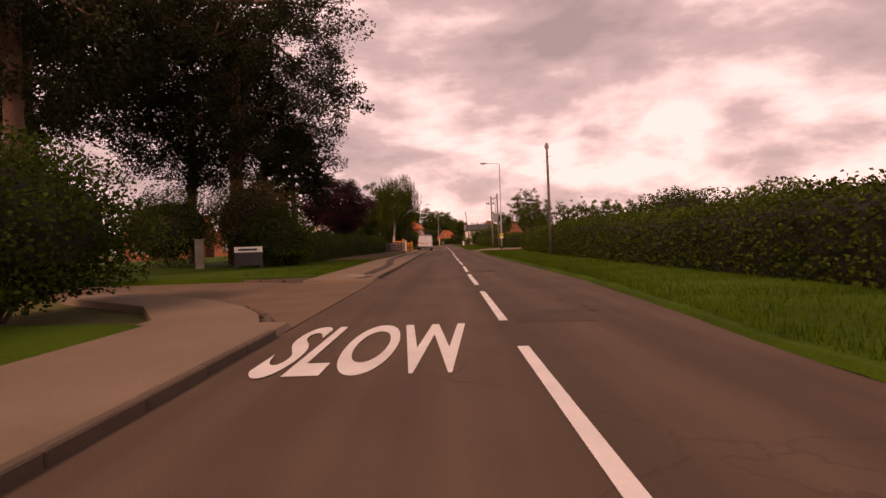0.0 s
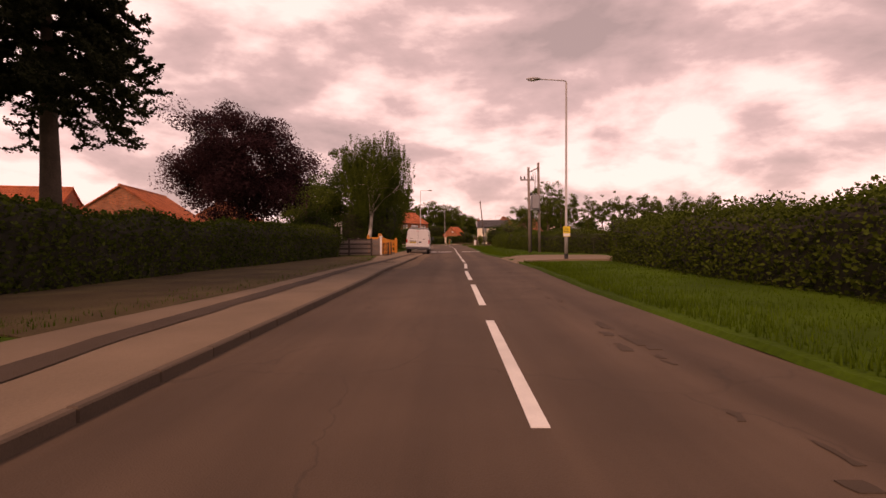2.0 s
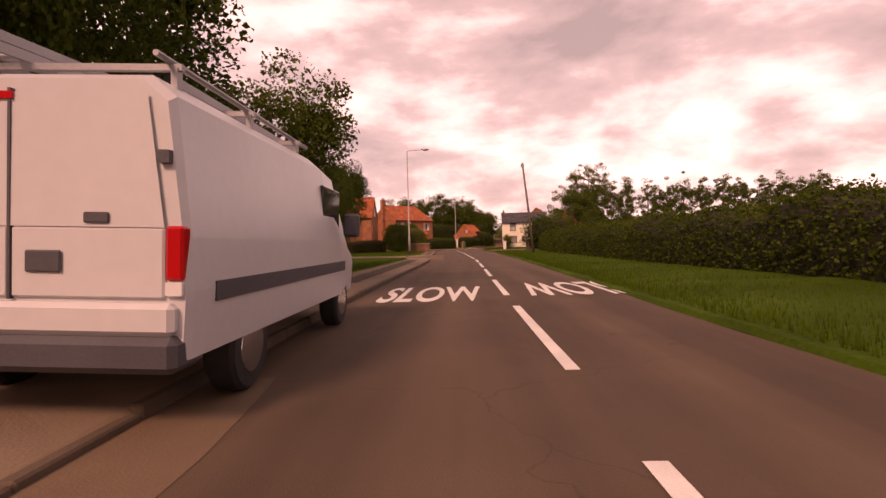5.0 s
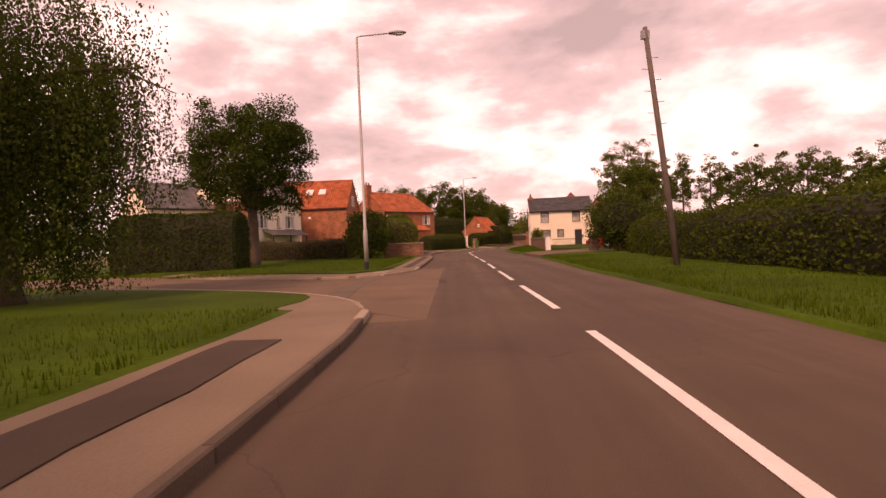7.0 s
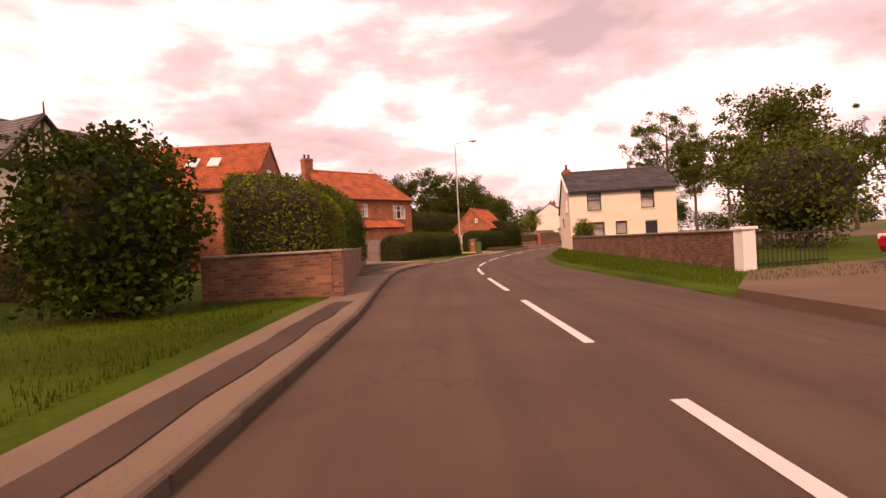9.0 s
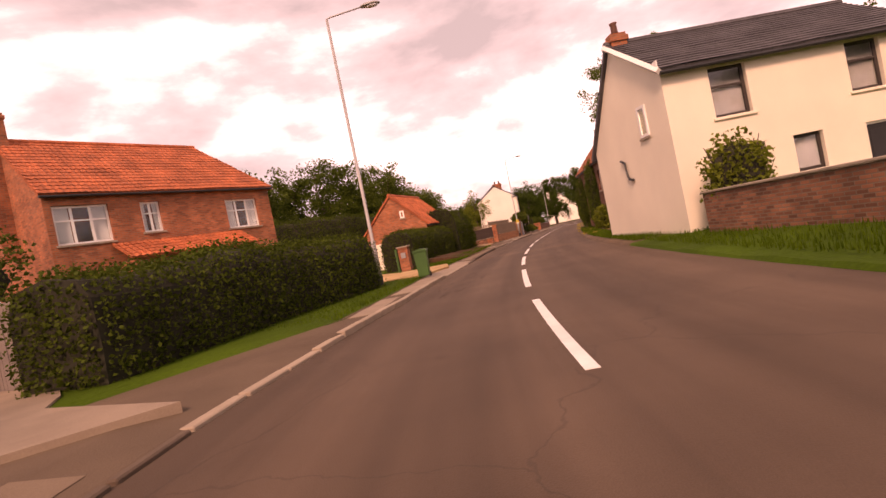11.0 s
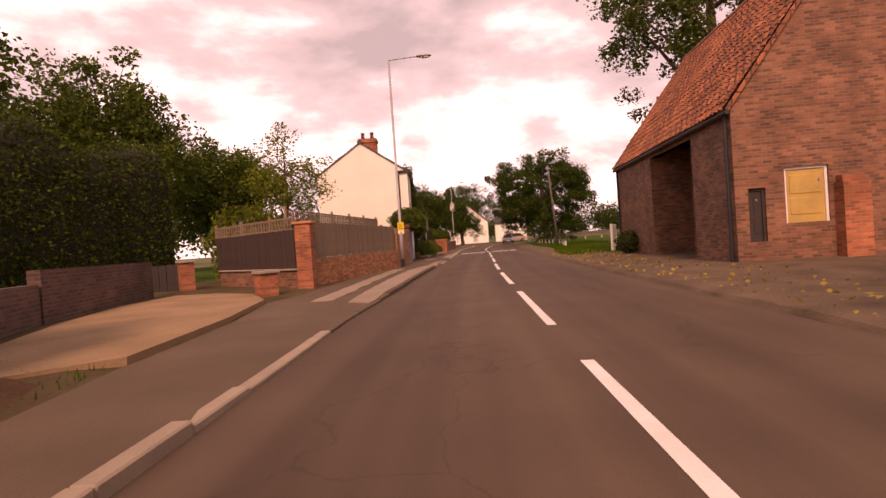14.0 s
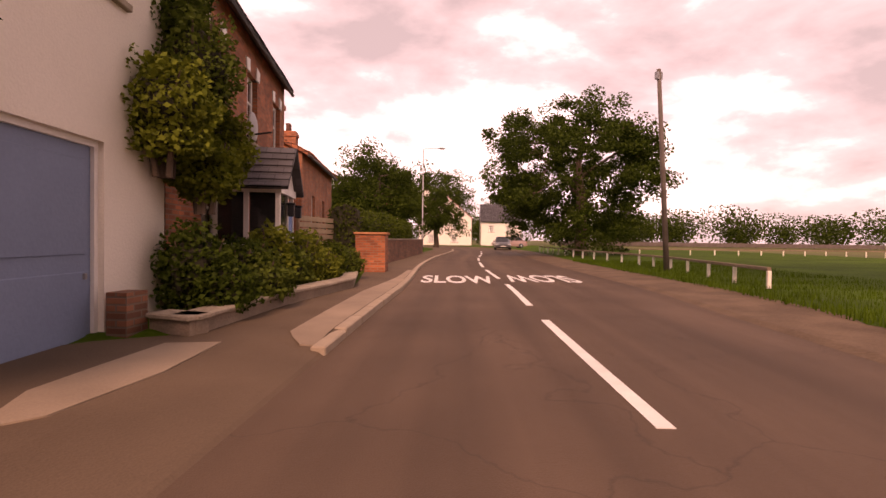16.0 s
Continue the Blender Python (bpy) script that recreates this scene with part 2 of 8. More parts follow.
M["pantile"] = coursed_material("pantile", (0.52, 0.135, 0.052), (0.3, 0.08, 0.035), 0.24, 0.3, spread=0.14, bump=0.5, gap=0.014)
M["pantile_old"] = coursed_material("pantile_old", (0.36, 0.12, 0.055), (0.12, 0.05, 0.035), 0.24, 0.3, spread=0.35, bump=0.9, gap=0.022)
M["slate"] = coursed_material("slate", (0.085, 0.08, 0.085), (0.04, 0.038, 0.04), 0.3, 0.25, spread=0.2, rough=0.6, bump=0.5)
M["slate_grey"] = coursed_material("slate_grey", (0.16, 0.15, 0.15), (0.08, 0.075, 0.075), 0.3, 0.25, spread=0.2, rough=0.7, bump=0.5)
M["render_cream"] = material("render_cream", (0.8, 0.72, 0.58), 0.9, 0.08, 0.6, 40, 0.25, stain=0.1)
M["render_white"] = material("render_white", (0.83, 0.77, 0.67), 0.9, 0.07, 0.6, 40, 0.25, stain=0.1)
M["white_paint"] = material("white_paint", (0.8, 0.78, 0.74), 0.5, 0.06, 2.0, 30, 0.08)
M["dark_timber"] = material("dark_timber", (0.035, 0.026, 0.022), 0.7, 0.3, 4.0, 40, 0.3)
M["brown_timber"] = material("brown_timber", (0.05, 0.032, 0.026), 0.75, 0.35, 3.0, 40, 0.4)
M["orange_timber"] = material("orange_timber", (0.56, 0.2, 0.028), 0.5, 0.25, 3.0, 30, 0.2)
M["red_door"] = material("red_door", (0.12, 0.03, 0.022), 0.75, 0.35, 3.0, 40, 0.4)
M["blue_door"] = material("blue_door", (0.1, 0.22, 0.46), 0.5, 0.12, 1.2, 30, 0.15)
M["fence_timber"] = material("fence_timber", (0.21, 0.15, 0.1), 0.85, 0.3, 3.0, 40, 0.4, obj=0.3)
M["pale_timber"] = material("pale_timber", (0.36, 0.26, 0.17), 0.85, 0.3, 3.0, 40, 0.4, obj=0.3)
M["pole_timber"] = material("pole_timber", (0.12, 0.095, 0.08), 0.85, 0.3, 2.0, 40, 0.4)
M["pole_grey"] = material("pole_grey", (0.2, 0.165, 0.145), 0.85, 0.35, 2.0, 40, 0.4)
M["galvanised"] = material("galvanised", (0.3, 0.3, 0.31), 0.5, 0.15, 2.0, 40, 0.1, metal=0.5)
M["lamp_grey"] = material("lamp_grey", (0.36, 0.35, 0.34), 0.55, 0.15, 1.0, 30, 0.1, metal=0.2)
M["black_paint"] = material("black_paint", (0.02, 0.02, 0.022), 0.5, 0.3, 2.0, 40, 0.1)
M["rubber"] = material("rubber", (0.018, 0.018, 0.018), 0.8, 0.3, 5.0, 50, 0.2)
M["glass"] = material("glass", (0.03, 0.033, 0.036), 0.06, 0.1, 1.0, 2.0, 0.0, transmission=0.35)
M["window_glass"] = material("window_glass", (0.85, 0.88, 0.88), 0.03, 0.02, 1.0, 2.0, 0.0, transmission=1.0)
M["yellow_board"] = material("yellow_board", (0.5, 0.33, 0.1), 0.8, 0.2, 2.0, 30, 0.3)
M["old_render"] = material("old_render", (0.46, 0.37, 0.26), 0.9, 0.25, 1.2, 30, 0.4, stain=0.45)
M["dirt"] = material("dirt", (0.29, 0.19, 0.11), 0.95, 0.3, 0.9, 28, 0.6, stain=0.3, spec=0.2)
M["yellow_plate"] = material("yellow_plate", (0.75, 0.55, 0.04), 0.4, 0.05, 2.0, 20, 0.0)
M["white_plate"] = material("white_plate", (0.75, 0.74, 0.7), 0.4, 0.05, 2.0, 20, 0.0)
M["van_white"] = material("van_white", (0.56, 0.56, 0.57), 0.3, 0.07, 0.8, 10, 0.0, stain=0.15)
M["van_plastic"] = material("van_plastic", (0.06, 0.06, 0.07), 0.6, 0.2, 2.0, 40, 0.1)
M["red_lens"] = material("red_lens", (0.5, 0.015, 0.015), 0.15, 0.1, 2.0, 20, 0.0)
M["clear_lens"] = material("clear_lens", (0.7, 0.7, 0.7), 0.1, 0.05, 2.0, 20, 0.0)
M["net"] = material("net_curtain", (0.75, 0.73, 0.7), 0.95, 0.1, 6.0, 60, 0.2)
M["pane_reflection"] = material("pane_reflection_grey", (0.24, 0.23, 0.22), 0.95, 0.2, 5.0, 60, 0.2)
M["chrome"] = material("chrome", (0.6, 0.6, 0.6), 0.25, 0.1, 2.0, 20, 0.0, metal=1.0)
M["green_plastic"] = material("green_plastic", (0.035, 0.115, 0.025), 0.5, 0.2, 1.5, 30, 0.1)
M["blue_paint"] = material("blue_paint", (0.17, 0.24, 0.36), 0.55, 0.12, 1.2, 30, 0.15)
M["coping_stone"] = material("coping_stone", (0.24, 0.18, 0.13), 0.9, 0.35, 2.0, 30, 0.5, stain=0.5)
M["stone"] = material("stone", (0.3, 0.25, 0.19), 0.9, 0.3, 2.0, 30, 0.5, stain=0.3)
M["bark"] = material("bark", (0.1, 0.07, 0.05), 0.95, 0.4, 2.0, 18, 0.8)
M["bark_pine"] = material("bark_pine", (0.17, 0.09, 0.06), 0.95, 0.4, 2.0, 18, 0.8)
M["bark_birch"] = material("bark_birch", (0.45, 0.41, 0.37), 0.8, 0.6, 3.0, 9, 0.4, stain=0.9)
M["leaf_dark"] = leaf_material("leaf_dark", (0.026, 0.05, 0.008), (0.068, 0.11, 0.016))
M["leaf_hedge"] = leaf_material("leaf_hedge", (0.034, 0.062, 0.008), (0.088, 0.13, 0.018))
M["leaf_mid"] = leaf_material("leaf_mid", (0.045, 0.08, 0.012), (0.12, 0.17, 0.03))
M["leaf_light"] = leaf_material("leaf_light", (0.09, 0.14, 0.014), (0.21, 0.25, 0.035))
M["leaf_purple"] = leaf_material("leaf_purple", (0.03, 0.014, 0.018), (0.075, 0.032, 0.036))
M["leaf_pine"] = leaf_material("leaf_pine", (0.018, 0.028, 0.014), (0.05, 0.06, 0.025))
M["leaf_olive"] = leaf_material("leaf_olive", (0.09, 0.08, 0.025), (0.17, 0.14, 0.05))
M["leaf_fallen"] = leaf_material("leaf_fallen", (0.28, 0.2, 0.04), (0.5, 0.38, 0.08))
# near-black filler: the inner shade of hedges and bushes is in this colour
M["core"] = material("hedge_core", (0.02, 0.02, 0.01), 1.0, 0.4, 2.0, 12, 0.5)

# ---- mesh helpers ----


def mesh_from(name, verts, faces, mat, uvs=None):
    me = bpy.data.meshes.new(name)
    me.from_pydata([tuple(v) for v in verts], [], faces)
    me.materials.append(mat)
    return me


def uv_walls(me):
    """UV in metres: along the face's own level direction, and up it."""
    lay = me.uv_layers.new(name="UVMap")
    for p in me.polygons:
        nrm = p.normal
        if abs(nrm.z) > 0.98:
            a, b = Vector((1, 0, 0)), Vector((0, 1, 0))
        else:
            a = Vector((-nrm.y, nrm.x, 0)).normalized()
            b = nrm.cross(a)
        for li in p.loop_indices:
            v = me.vertices[me.loops[li].vertex_index].co
            lay.data[li].uv = (v.dot(a), v.dot(b))


def part(name, bm, mat, parent=None, label="", smooth=False, uv=False):
    """Links a bmesh as one mesh object under a thing or a part."""
    me = bpy.data.meshes.new(name)
    bm.normal_update()
    bm.to_mesh(me)
    bm.free()
    me.materials.append(mat)
    if uv:
        uv_walls(me)
    if smooth:
        for p in me.polygons:
            p.use_smooth = True
    ob = new(name, me)
    if parent is not None:
        ob.parent = parent
    if label:
        tagged(ob, label)
    return ob


def thing(name, m, label, category, group="", kind=""):
    ob = new(name)
    ob.empty_display_size = 0.2
    ob.matrix_basis = m
    return tagged(ob, label, category, group, kind)


def box(bm, x0, x1, y0, y1, z0, z1, bevel=0.0, m=None):
    r = bmesh.ops.create_cube(bm, size=1.0)
    vs = r["verts"]
    for v in vs:
        v.co = Vector(((x0 + x1) / 2 + v.co.x * (x1 - x0), (y0 + y1) / 2 + v.co.y * (y1 - y0), (z0 + z1) / 2 + v.co.z * (z1 - z0)))
    if bevel:
        es = list({e for v in vs for e in v.link_edges})
        vs = list({v for f in bmesh.ops.bevel(bm, geom=es, offset=bevel, segments=1, affect="EDGES")["faces"] for v in f.verts} | {v for v in vs if v.is_valid})
    if m is not None:
        bmesh.ops.transform(bm, matrix=m, verts=vs)
    return vs


def boxes(*specs, bevel=0.0):
    bm = bmesh.new()
    for s in specs:
        box(bm, *s, bevel=bevel)
    return bm


def tube(bm, pts, radii, sides=8, cap=True):
    """A round bar along points with a radius at each."""
    rings = []
    for i, p in enumerate(pts):
        p = Vector(p)
        d = (Vector(pts[min(i + 1, len(pts) - 1)]) - Vector(pts[max(i - 1, 0)])).normalized()
        a = d.cross(Vector((0, 0, 1)) if abs(d.z) < 0.95 else Vector((1, 0, 0))).normalized()
        b = d.cross(a)
        rings.append([bm.verts.new(p + radii[i] * (math.cos(2 * math.pi * k / sides) * a + math.sin(2 * math.pi * k / sides) * b)) for k in range(sides)])
    for r0, r1 in zip(rings, rings[1:]):
        for k in range(sides):
            bm.faces.new((r0[k], r0[(k + 1) % sides], r1[(k + 1) % sides], r1[k]))
    if cap:
        bm.faces.new(rings[0][::-1])
        bm.faces.new(rings[-1])
    return bm


def prism(bm, poly, y0, y1, axis="y"):
    """A polygon in x, z drawn out from y0 to y1."""
    a = [bm.verts.new((x, y0, z)) for x, z in poly]
    b = [bm.verts.new((x, y1, z)) for x, z in poly]
    n = len(poly)
    bm.faces.new(a[::-1])
    bm.faces.new(b)
    for i in range(n):
        bm.faces.new((a[i], a[(i + 1) % n], b[(i + 1) % n], b[i]))
    bmesh.ops.recalc_face_normals(bm, faces=bm.faces)
    return bm


# ---- the road's line ----
CENTRE = [(-2.35, -45), (-1.35, -20), (-0.52, 0), (-0.07, 9.75), (0.19, 15.6), (0.48, 21.2), (0.71, 26.9), (0.96, 32.7), (1.22, 38.5), (1.46, 44.2), (1.84, 50.1), (2.04, 55.8), (2.26, 61.5), (2.47, 67.3), (2.68, 73.1), (2.92, 78.9), (3.16, 84.6), (3.38, 90.4), (3.58, 96.1), (3.63, 102.2), (3.67, 108.1), (3.73, 114.0), (3.74, 120.1), (3.72, 126.2), (3.7, 132.3), (3.88, 138.4), (4.78, 144.3), (6.16, 150.18), (7.89, 155.9), (9.82, 161.55), (11.95, 167.15), (14.17, 172.65), (16.59, 178.25), (19.05, 183.75), (21.53, 189.2), (24.0, 194.58), (26.52, 199.85), (29.12, 205.12), (31.61, 210.3), (34.11, 215.4), (37.3, 222.4), (41.6, 230.8), (46.5, 239.4), (51, 248), (54.5, 257.5), (55.5, 267.5), (52.5, 281.5), (44.5, 299.5)]


def road_table():
    pts = []
    c = [Vector(p) for p in CENTRE]
    for i in range(1, len(c) - 2):
        p0, p1, p2, p3 = c[i - 1:i + 3]
        for k in range(16):
            t = k / 16
            pts.append(0.5 * (2 * p1 + (p2 - p0) * t + (2 * p0 - 5 * p1 + 4 * p2 - p3) * t * t + (3 * p1 - p0 - 3 * p2 + p3) * t ** 3))
    s = [0.0]
    for a, b in zip(pts, pts[1:]):
        s.append(s[-1] + (b - a).length)
    s = np.array(s)
    xy = np.array([tuple(p) for p in pts])
    s += 9.75 - np.interp(9.75, xy[:200, 1], s[:200])
    return s, xy


ROAD_S, ROAD_XY = road_table()


def R(s, o=0.0, z=0.0):
    """The place at s metres along the road, o metres to the right of its centre line."""
    x, y = np.interp(s, ROAD_S, ROAD_XY[:, 0]), np.interp(s, ROAD_S, ROAD_XY[:, 1])
    h = heading(s)
    return Vector((x + o * math.cos(h), y + o * math.sin(h), z))


def heading(s):
    a, b = s - 1.0, s + 1.0
    dx = np.interp(b, ROAD_S, ROAD_XY[:, 0]) - np.interp(a, ROAD_S, ROAD_XY[:, 0])
    dy = np.interp(b, ROAD_S, ROAD_XY[:, 1]) - np.interp(a, ROAD_S, ROAD_XY[:, 1])
    return math.atan2(-dx, dy)


def strip(name, s0, s1, lanes, mat, step=1.0, parent=None, rough=0.0):
    """A sheet along the road; lanes: offset and height, or functions of s."""
    n = max(2, int((s1 - s0) / step) + 1)
    verts, faces = [], []
    val = lambda q, s: q(s) if callable(q) else q
    for i in range(n):
        s = s0 + (s1 - s0) * i / (n - 1)
        for o, z in lanes:
            p = R(s, val(o, s), val(z, s))
            p.z += rough * (noise.noise(p * 0.9) if rough else 0)
            verts.append(p)
    k = len(lanes)
    for i in range(n - 1):
        for j in range(k - 1):
            faces.append((i * k + j, i * k + j + 1, (i + 1) * k + j + 1, (i + 1) * k + j))
    for i, turn in ((0, 1), (n - 1, -1)):
        low = len(verts)
        verts += [Vector((v.x, v.y, v.z - 0.3)) for v in verts[i * k:i * k + k]]
        for j in range(k - 1):
            faces.append((low + j, low + j + 1, i * k + j + 1, i * k + j)[::turn])
    me = mesh_from(name, verts, faces, mat)
    lay = me.uv_layers.new(name="UVMap")
    for p in me.polygons:
        for li in p.loop_indices:
            i, j = divmod(me.loops[li].vertex_index, k)
            s = s0 + (s1 - s0) * i / (n - 1)
            lay.data[li].uv = (val(lanes[j][0], s), s)
    ob = new(name, me)
    if parent:
        ob.parent = parent
    return ob


def curve_of(table):
    ss, oo = zip(*table)
    return lambda s: float(np.interp(s, ss, oo))


LEFT = curve_of([(-50, -2.95), (8, -2.95), (40, -2.93), (44, -3.03), (53, -3.0), (57, -2.88), (62, -2.92), (66, -2.85), (75, -2.98), (84, -2.9), (92, -2.82), (96, -2.86), (98.5, -3.0), (112, -3.1), (125, -2.95), (139, -3.5), (147, -3.4), (154, -2.8), (164, -2.6), (169, -2.7), (173, -2.8), (179, -2.94), (184, -2.92), (190, -3.02), (195, -2.83), (200, -2.76), (204, -2.69), (206, -2.62), (219, -2.5), (300, -2.6)])
RIGHT = curve_of([(-50, 2.4), (3.7, 2.4), (6, 2.6), (12, 2.9), (22, 2.78), (37, 2.52), (45, 2.8), (51, 2.6), (59, 2.6), (64, 2.2), (72, 2.15), (94, 2.5), (104, 2.75), (107, 2.75), (113, 3.05), (120, 3.35), (143, 3.3), (157, 3.15), (168, 2.82), (182, 2.85), (202, 2.85), (208, 2.68), (214, 2.85), (217, 3.0), (220, 3.22), (228, 3.4), (300, 3.2)])

# ---- ground, road, pavements ----


def flat(name, pts, z, mat, kind="structure", label="", category="", parent=None):
    """A level sheet inside an outline of plan points."""
    bm = bmesh.new()
    f = bm.faces.new([bm.verts.new((x, y, z)) for x, y in pts])
    bmesh.ops.recalc_face_normals(bm, faces=[f])
    if f.normal.z < 0:
        f.normal_flip()
    low = [bm.verts.new((v.co.x, v.co.y, z - 0.3)) for v in f.verts]
    up = list(f.verts)
    for i in range(len(up)):
        bm.faces.new((up[i], low[i], low[(i + 1) % len(up)], up[(i + 1) % len(up)]))
    bmesh.ops.triangulate(bm, faces=bm.faces)
    ob = part(name, bm, mat, parent)
    return tagged(ob, label, category, kind=kind) if label else tagged(ob, kind=kind)


P_ = lambda s, o: tuple(R(s, o).xy)
ground_bm = bmesh.new()
bmesh.ops.create_grid(ground_bm, x_segments=24, y_segments=24, size=2500)
bmesh.ops.translate(ground_bm, verts=ground_bm.verts, vec=(0, 300, -0.06))
tagged(part("ground", ground_bm, M["field"]), "open green and ochre farmland reaching the horizon", "ground", kind="structure")

road = strip("road", -40, 300, [(LEFT, -0.012), (lambda s: LEFT(s) * 0.7, 0.0), (0, 0.004), (lambda s: RIGHT(s) * 0.7, 0.0), (RIGHT, -0.012)], M["asphalt"])
tagged(road, "worn brown-grey asphalt village road", "road", kind="structure")
VR = lambda s, d=0.0: RIGHT(s) + 0.05 + d
VERGE = lambda d0: [(lambda s: RIGHT(s) - 0.02, -0.02), (lambda s: VR(s, d0), 0.05), (lambda s: VR(s, d0 + 0.6), 0.09), (lambda s: VR(s, 2.5), 0.12), (lambda s: VR(s, 6), 0.14), (30, 0.14)]
tagged(strip("barn_verge", 158, 183, VERGE(0.0), M["soil"], 0.5, rough=0.03), "worn earth verge beside the barn", "soil", kind="structure")
tagged(strip("verge_right_1", -40, 158, VERGE(0.0), M["grass"], 0.5, rough=0.05), "green mown grass verge beside the road", "grass", kind="structure")
tagged(strip("barn_forecourt", 183, 206, VERGE(0.0), M["soil"], 0.5, rough=0.05), "bare earth strip before the barns with leaf litter", "soil", kind="structure")
DIRT = curve_of([(200, 0.5), (210, 0.6), (217, 1.2), (300, 1.2)])
tagged(strip("verge_dirt", 206, 300, [(lambda s: RIGHT(s) - 0.02, -0.02), (lambda s: VR(s, 0.1), 0.03), (lambda s: VR(s, DIRT(s) + 0.3), 0.085)], M["soil"], 0.5), "dusty bare edge of the road", "soil", kind="structure")
tagged(strip("verge_right_2", 206, 300, [(lambda s: VR(s, DIRT(s) + 0.25 * noise.noise((s * 0.8, 3, 0))), 0.03), (lambda s: VR(s, DIRT(s) + 0.5), 0.11), (lambda s: VR(s, 2.5), 0.12), (lambda s: VR(s, 6), 0.14), (30, 0.14)], M["grass"], 0.5, rough=0.05), "green grass verge beside a field", "grass", kind="structure")

LITTER = [(31, 57.2), (184.5, 205)]
# left side: pavement and verge, broken by two side roads
BACK = curve_of([(-50, -4.9), (6, -4.9), (31, -5.2), (36, -4.9), (52, -4.8), (58, -5.4), (64, -6.2), (68, -5.4), (76, -5.0), (86, -4.6), (92, -4.45), (97, -4.25), (111, -4.15), (119, -4.1), (126, -4.1), (128, -3.95), (134, -5.0), (140, -6.2), (147, -6.4), (152, -3.6), (158, -3.5), (166, -3.65), (172, -3.5), (178, -3.75), (183.5, -4.1), (187, -4.62), (190, -4.85), (192.5, -5.35), (194, -5.1), (203, -4.9), (205, -4.6), (208, -5.1), (213.3, -5.1), (213.9, -3.95), (216.3, -3.8), (219, -3.4), (224, -4.0), (235, -4.5), (300, -4.6)])
DROPS = [(60.5, 67.5), (143.5, 149.5), (160, 167), (186, 192.5), (205.8, 213.4)]
LOW = curve_of([(-50, 0)] + [q for a, b in DROPS for q in ((a - 1, 0), (a, 0.06), (b, 0.06), (b + 1, 0))] + [(300, 0)])
LEFT_RUNS = [(-40, 5.6), (13.6, 98.6), (110.6, 136), (136, 300)]
for i, (a, b) in enumerate(LEFT_RUNS):
    tagged(strip(f"pavement_{i + 1}", a, b, [(lambda s: LEFT(s) + 0.04, -0.03), (lambda s: LEFT(s) - 0.02, lambda s: 0.07 - LOW(s)), (lambda s: LEFT(s) - 0.09, lambda s: 0.085 - LOW(s)), (lambda s: LEFT(s) - 0.8, 0.092), (lambda s: BACK(s), 0.1)], M["pavement_dark" if a > 130 else "pavement"], 0.5), "dark worn asphalt pavement behind a stone kerb" if a > 130 else "pale gritty asphalt pavement behind a stone kerb", "pavement", kind="structure")
    tagged(strip(f"verge_left_{i + 1}", 136 if a > 130 else 116 if a > 105 else 15.2 if 10 < a < 20 else a, b, [(lambda s: BACK(s) + 0.02, 0.085), (lambda s: BACK(s) - 0.5, 0.13), (lambda s: BACK(s) - 2.5, 0.14), (-30, 0.14)], M["grass"], 0.5, rough=0.015), "rough grass verge behind the pavement", "grass", kind="structure")


for i, (a, b) in enumerate(LITTER):
    tagged(strip(f"verge_litter_{i + 1}", a, b, [(lambda s: BACK(s) + 0.08 * noise.noise((s * 1.3, 8, 0)), 0.1), (lambda s: BACK(s) - 0.4, 0.148), (lambda s: BACK(s) - 2.5, 0.165), (lambda s: BACK(s) - (4.0 if a < 60 else 7.0), 0.165)], M["litter"], 0.4, rough=0.02), "brown leaf litter and thin grass beside the pavement", "soil", kind="structure")


def PAVE(s, o):
    return float(np.interp(-o, (-LEFT(s) + 0.09, -LEFT(s) + 0.8, max(-BACK(s), -LEFT(s) + 0.85)), (0.085 - LOW(s), 0.092, 0.1)))


# dark reinstated trenches along the footway
trench = [(16, 65.5), (78, 95.8), (112, 127), (136.2, 145.5)]
for i, (a, b) in enumerate(trench):
    wide = 0.3 if 70 < a < 100 else 0.19
    off = curve_of([(16, -3.45), (23, -3.5), (31, -4.2), (45, -4.27), (57, -3.9), (62, -3.72), (65.5, -3.5)]) if a < 60 else curve_of([(78, -3.85), (96, -3.82), (112, -3.6), (127, -3.5), (136, -4.55), (146, -4.75)])
    tagged(strip(f"pavement_patch_{i + 1}", a, b, [(lambda s: off(s) + wide + 0.07 * noise.noise((s * 0.9, 0, 0)), lambda s: PAVE(s, off(s) + wide) + 0.012), (off, lambda s: PAVE(s, off(s)) + 0.014), (lambda s: off(s) - wide + 0.07 * noise.noise((s * 0.9, 5, 0)), lambda s: PAVE(s, off(s) - wide) + 0.012)], M["asphalt_patch"], 0.5), "dark asphalt trench repair along the pavement", "pavement", kind="structure")

flat("side_road_1", [P_(5.2, -2.9), P_(14, -2.9), (-3.3, 14.15), (-4.1, 14.05), (-4.75, 14.15), (-5.7, 14.75), (-9, 16.65), (-26, 27), (-26, 18), (-9, 11.7), (-6.3, 9.8), (-4.4, 7.6), (-3.7, 6.2)], 0.006, M["asphalt_old"], label="worn asphalt mouth of a side lane", category="road")
flat("lane_pavement", [(-2.95, 15.3), (-2.95, 14.8), (-3.15, 14.35), (-3.5, 14.1), (-4.1, 14.06), (-4.75, 14.18), (-5.7, 14.8), (-6.6, 15.4), (-5.2, 15.6)], 0.09, M["asphalt_patch"], label="dark asphalt corner of the pavement at a lane", category="pavement")
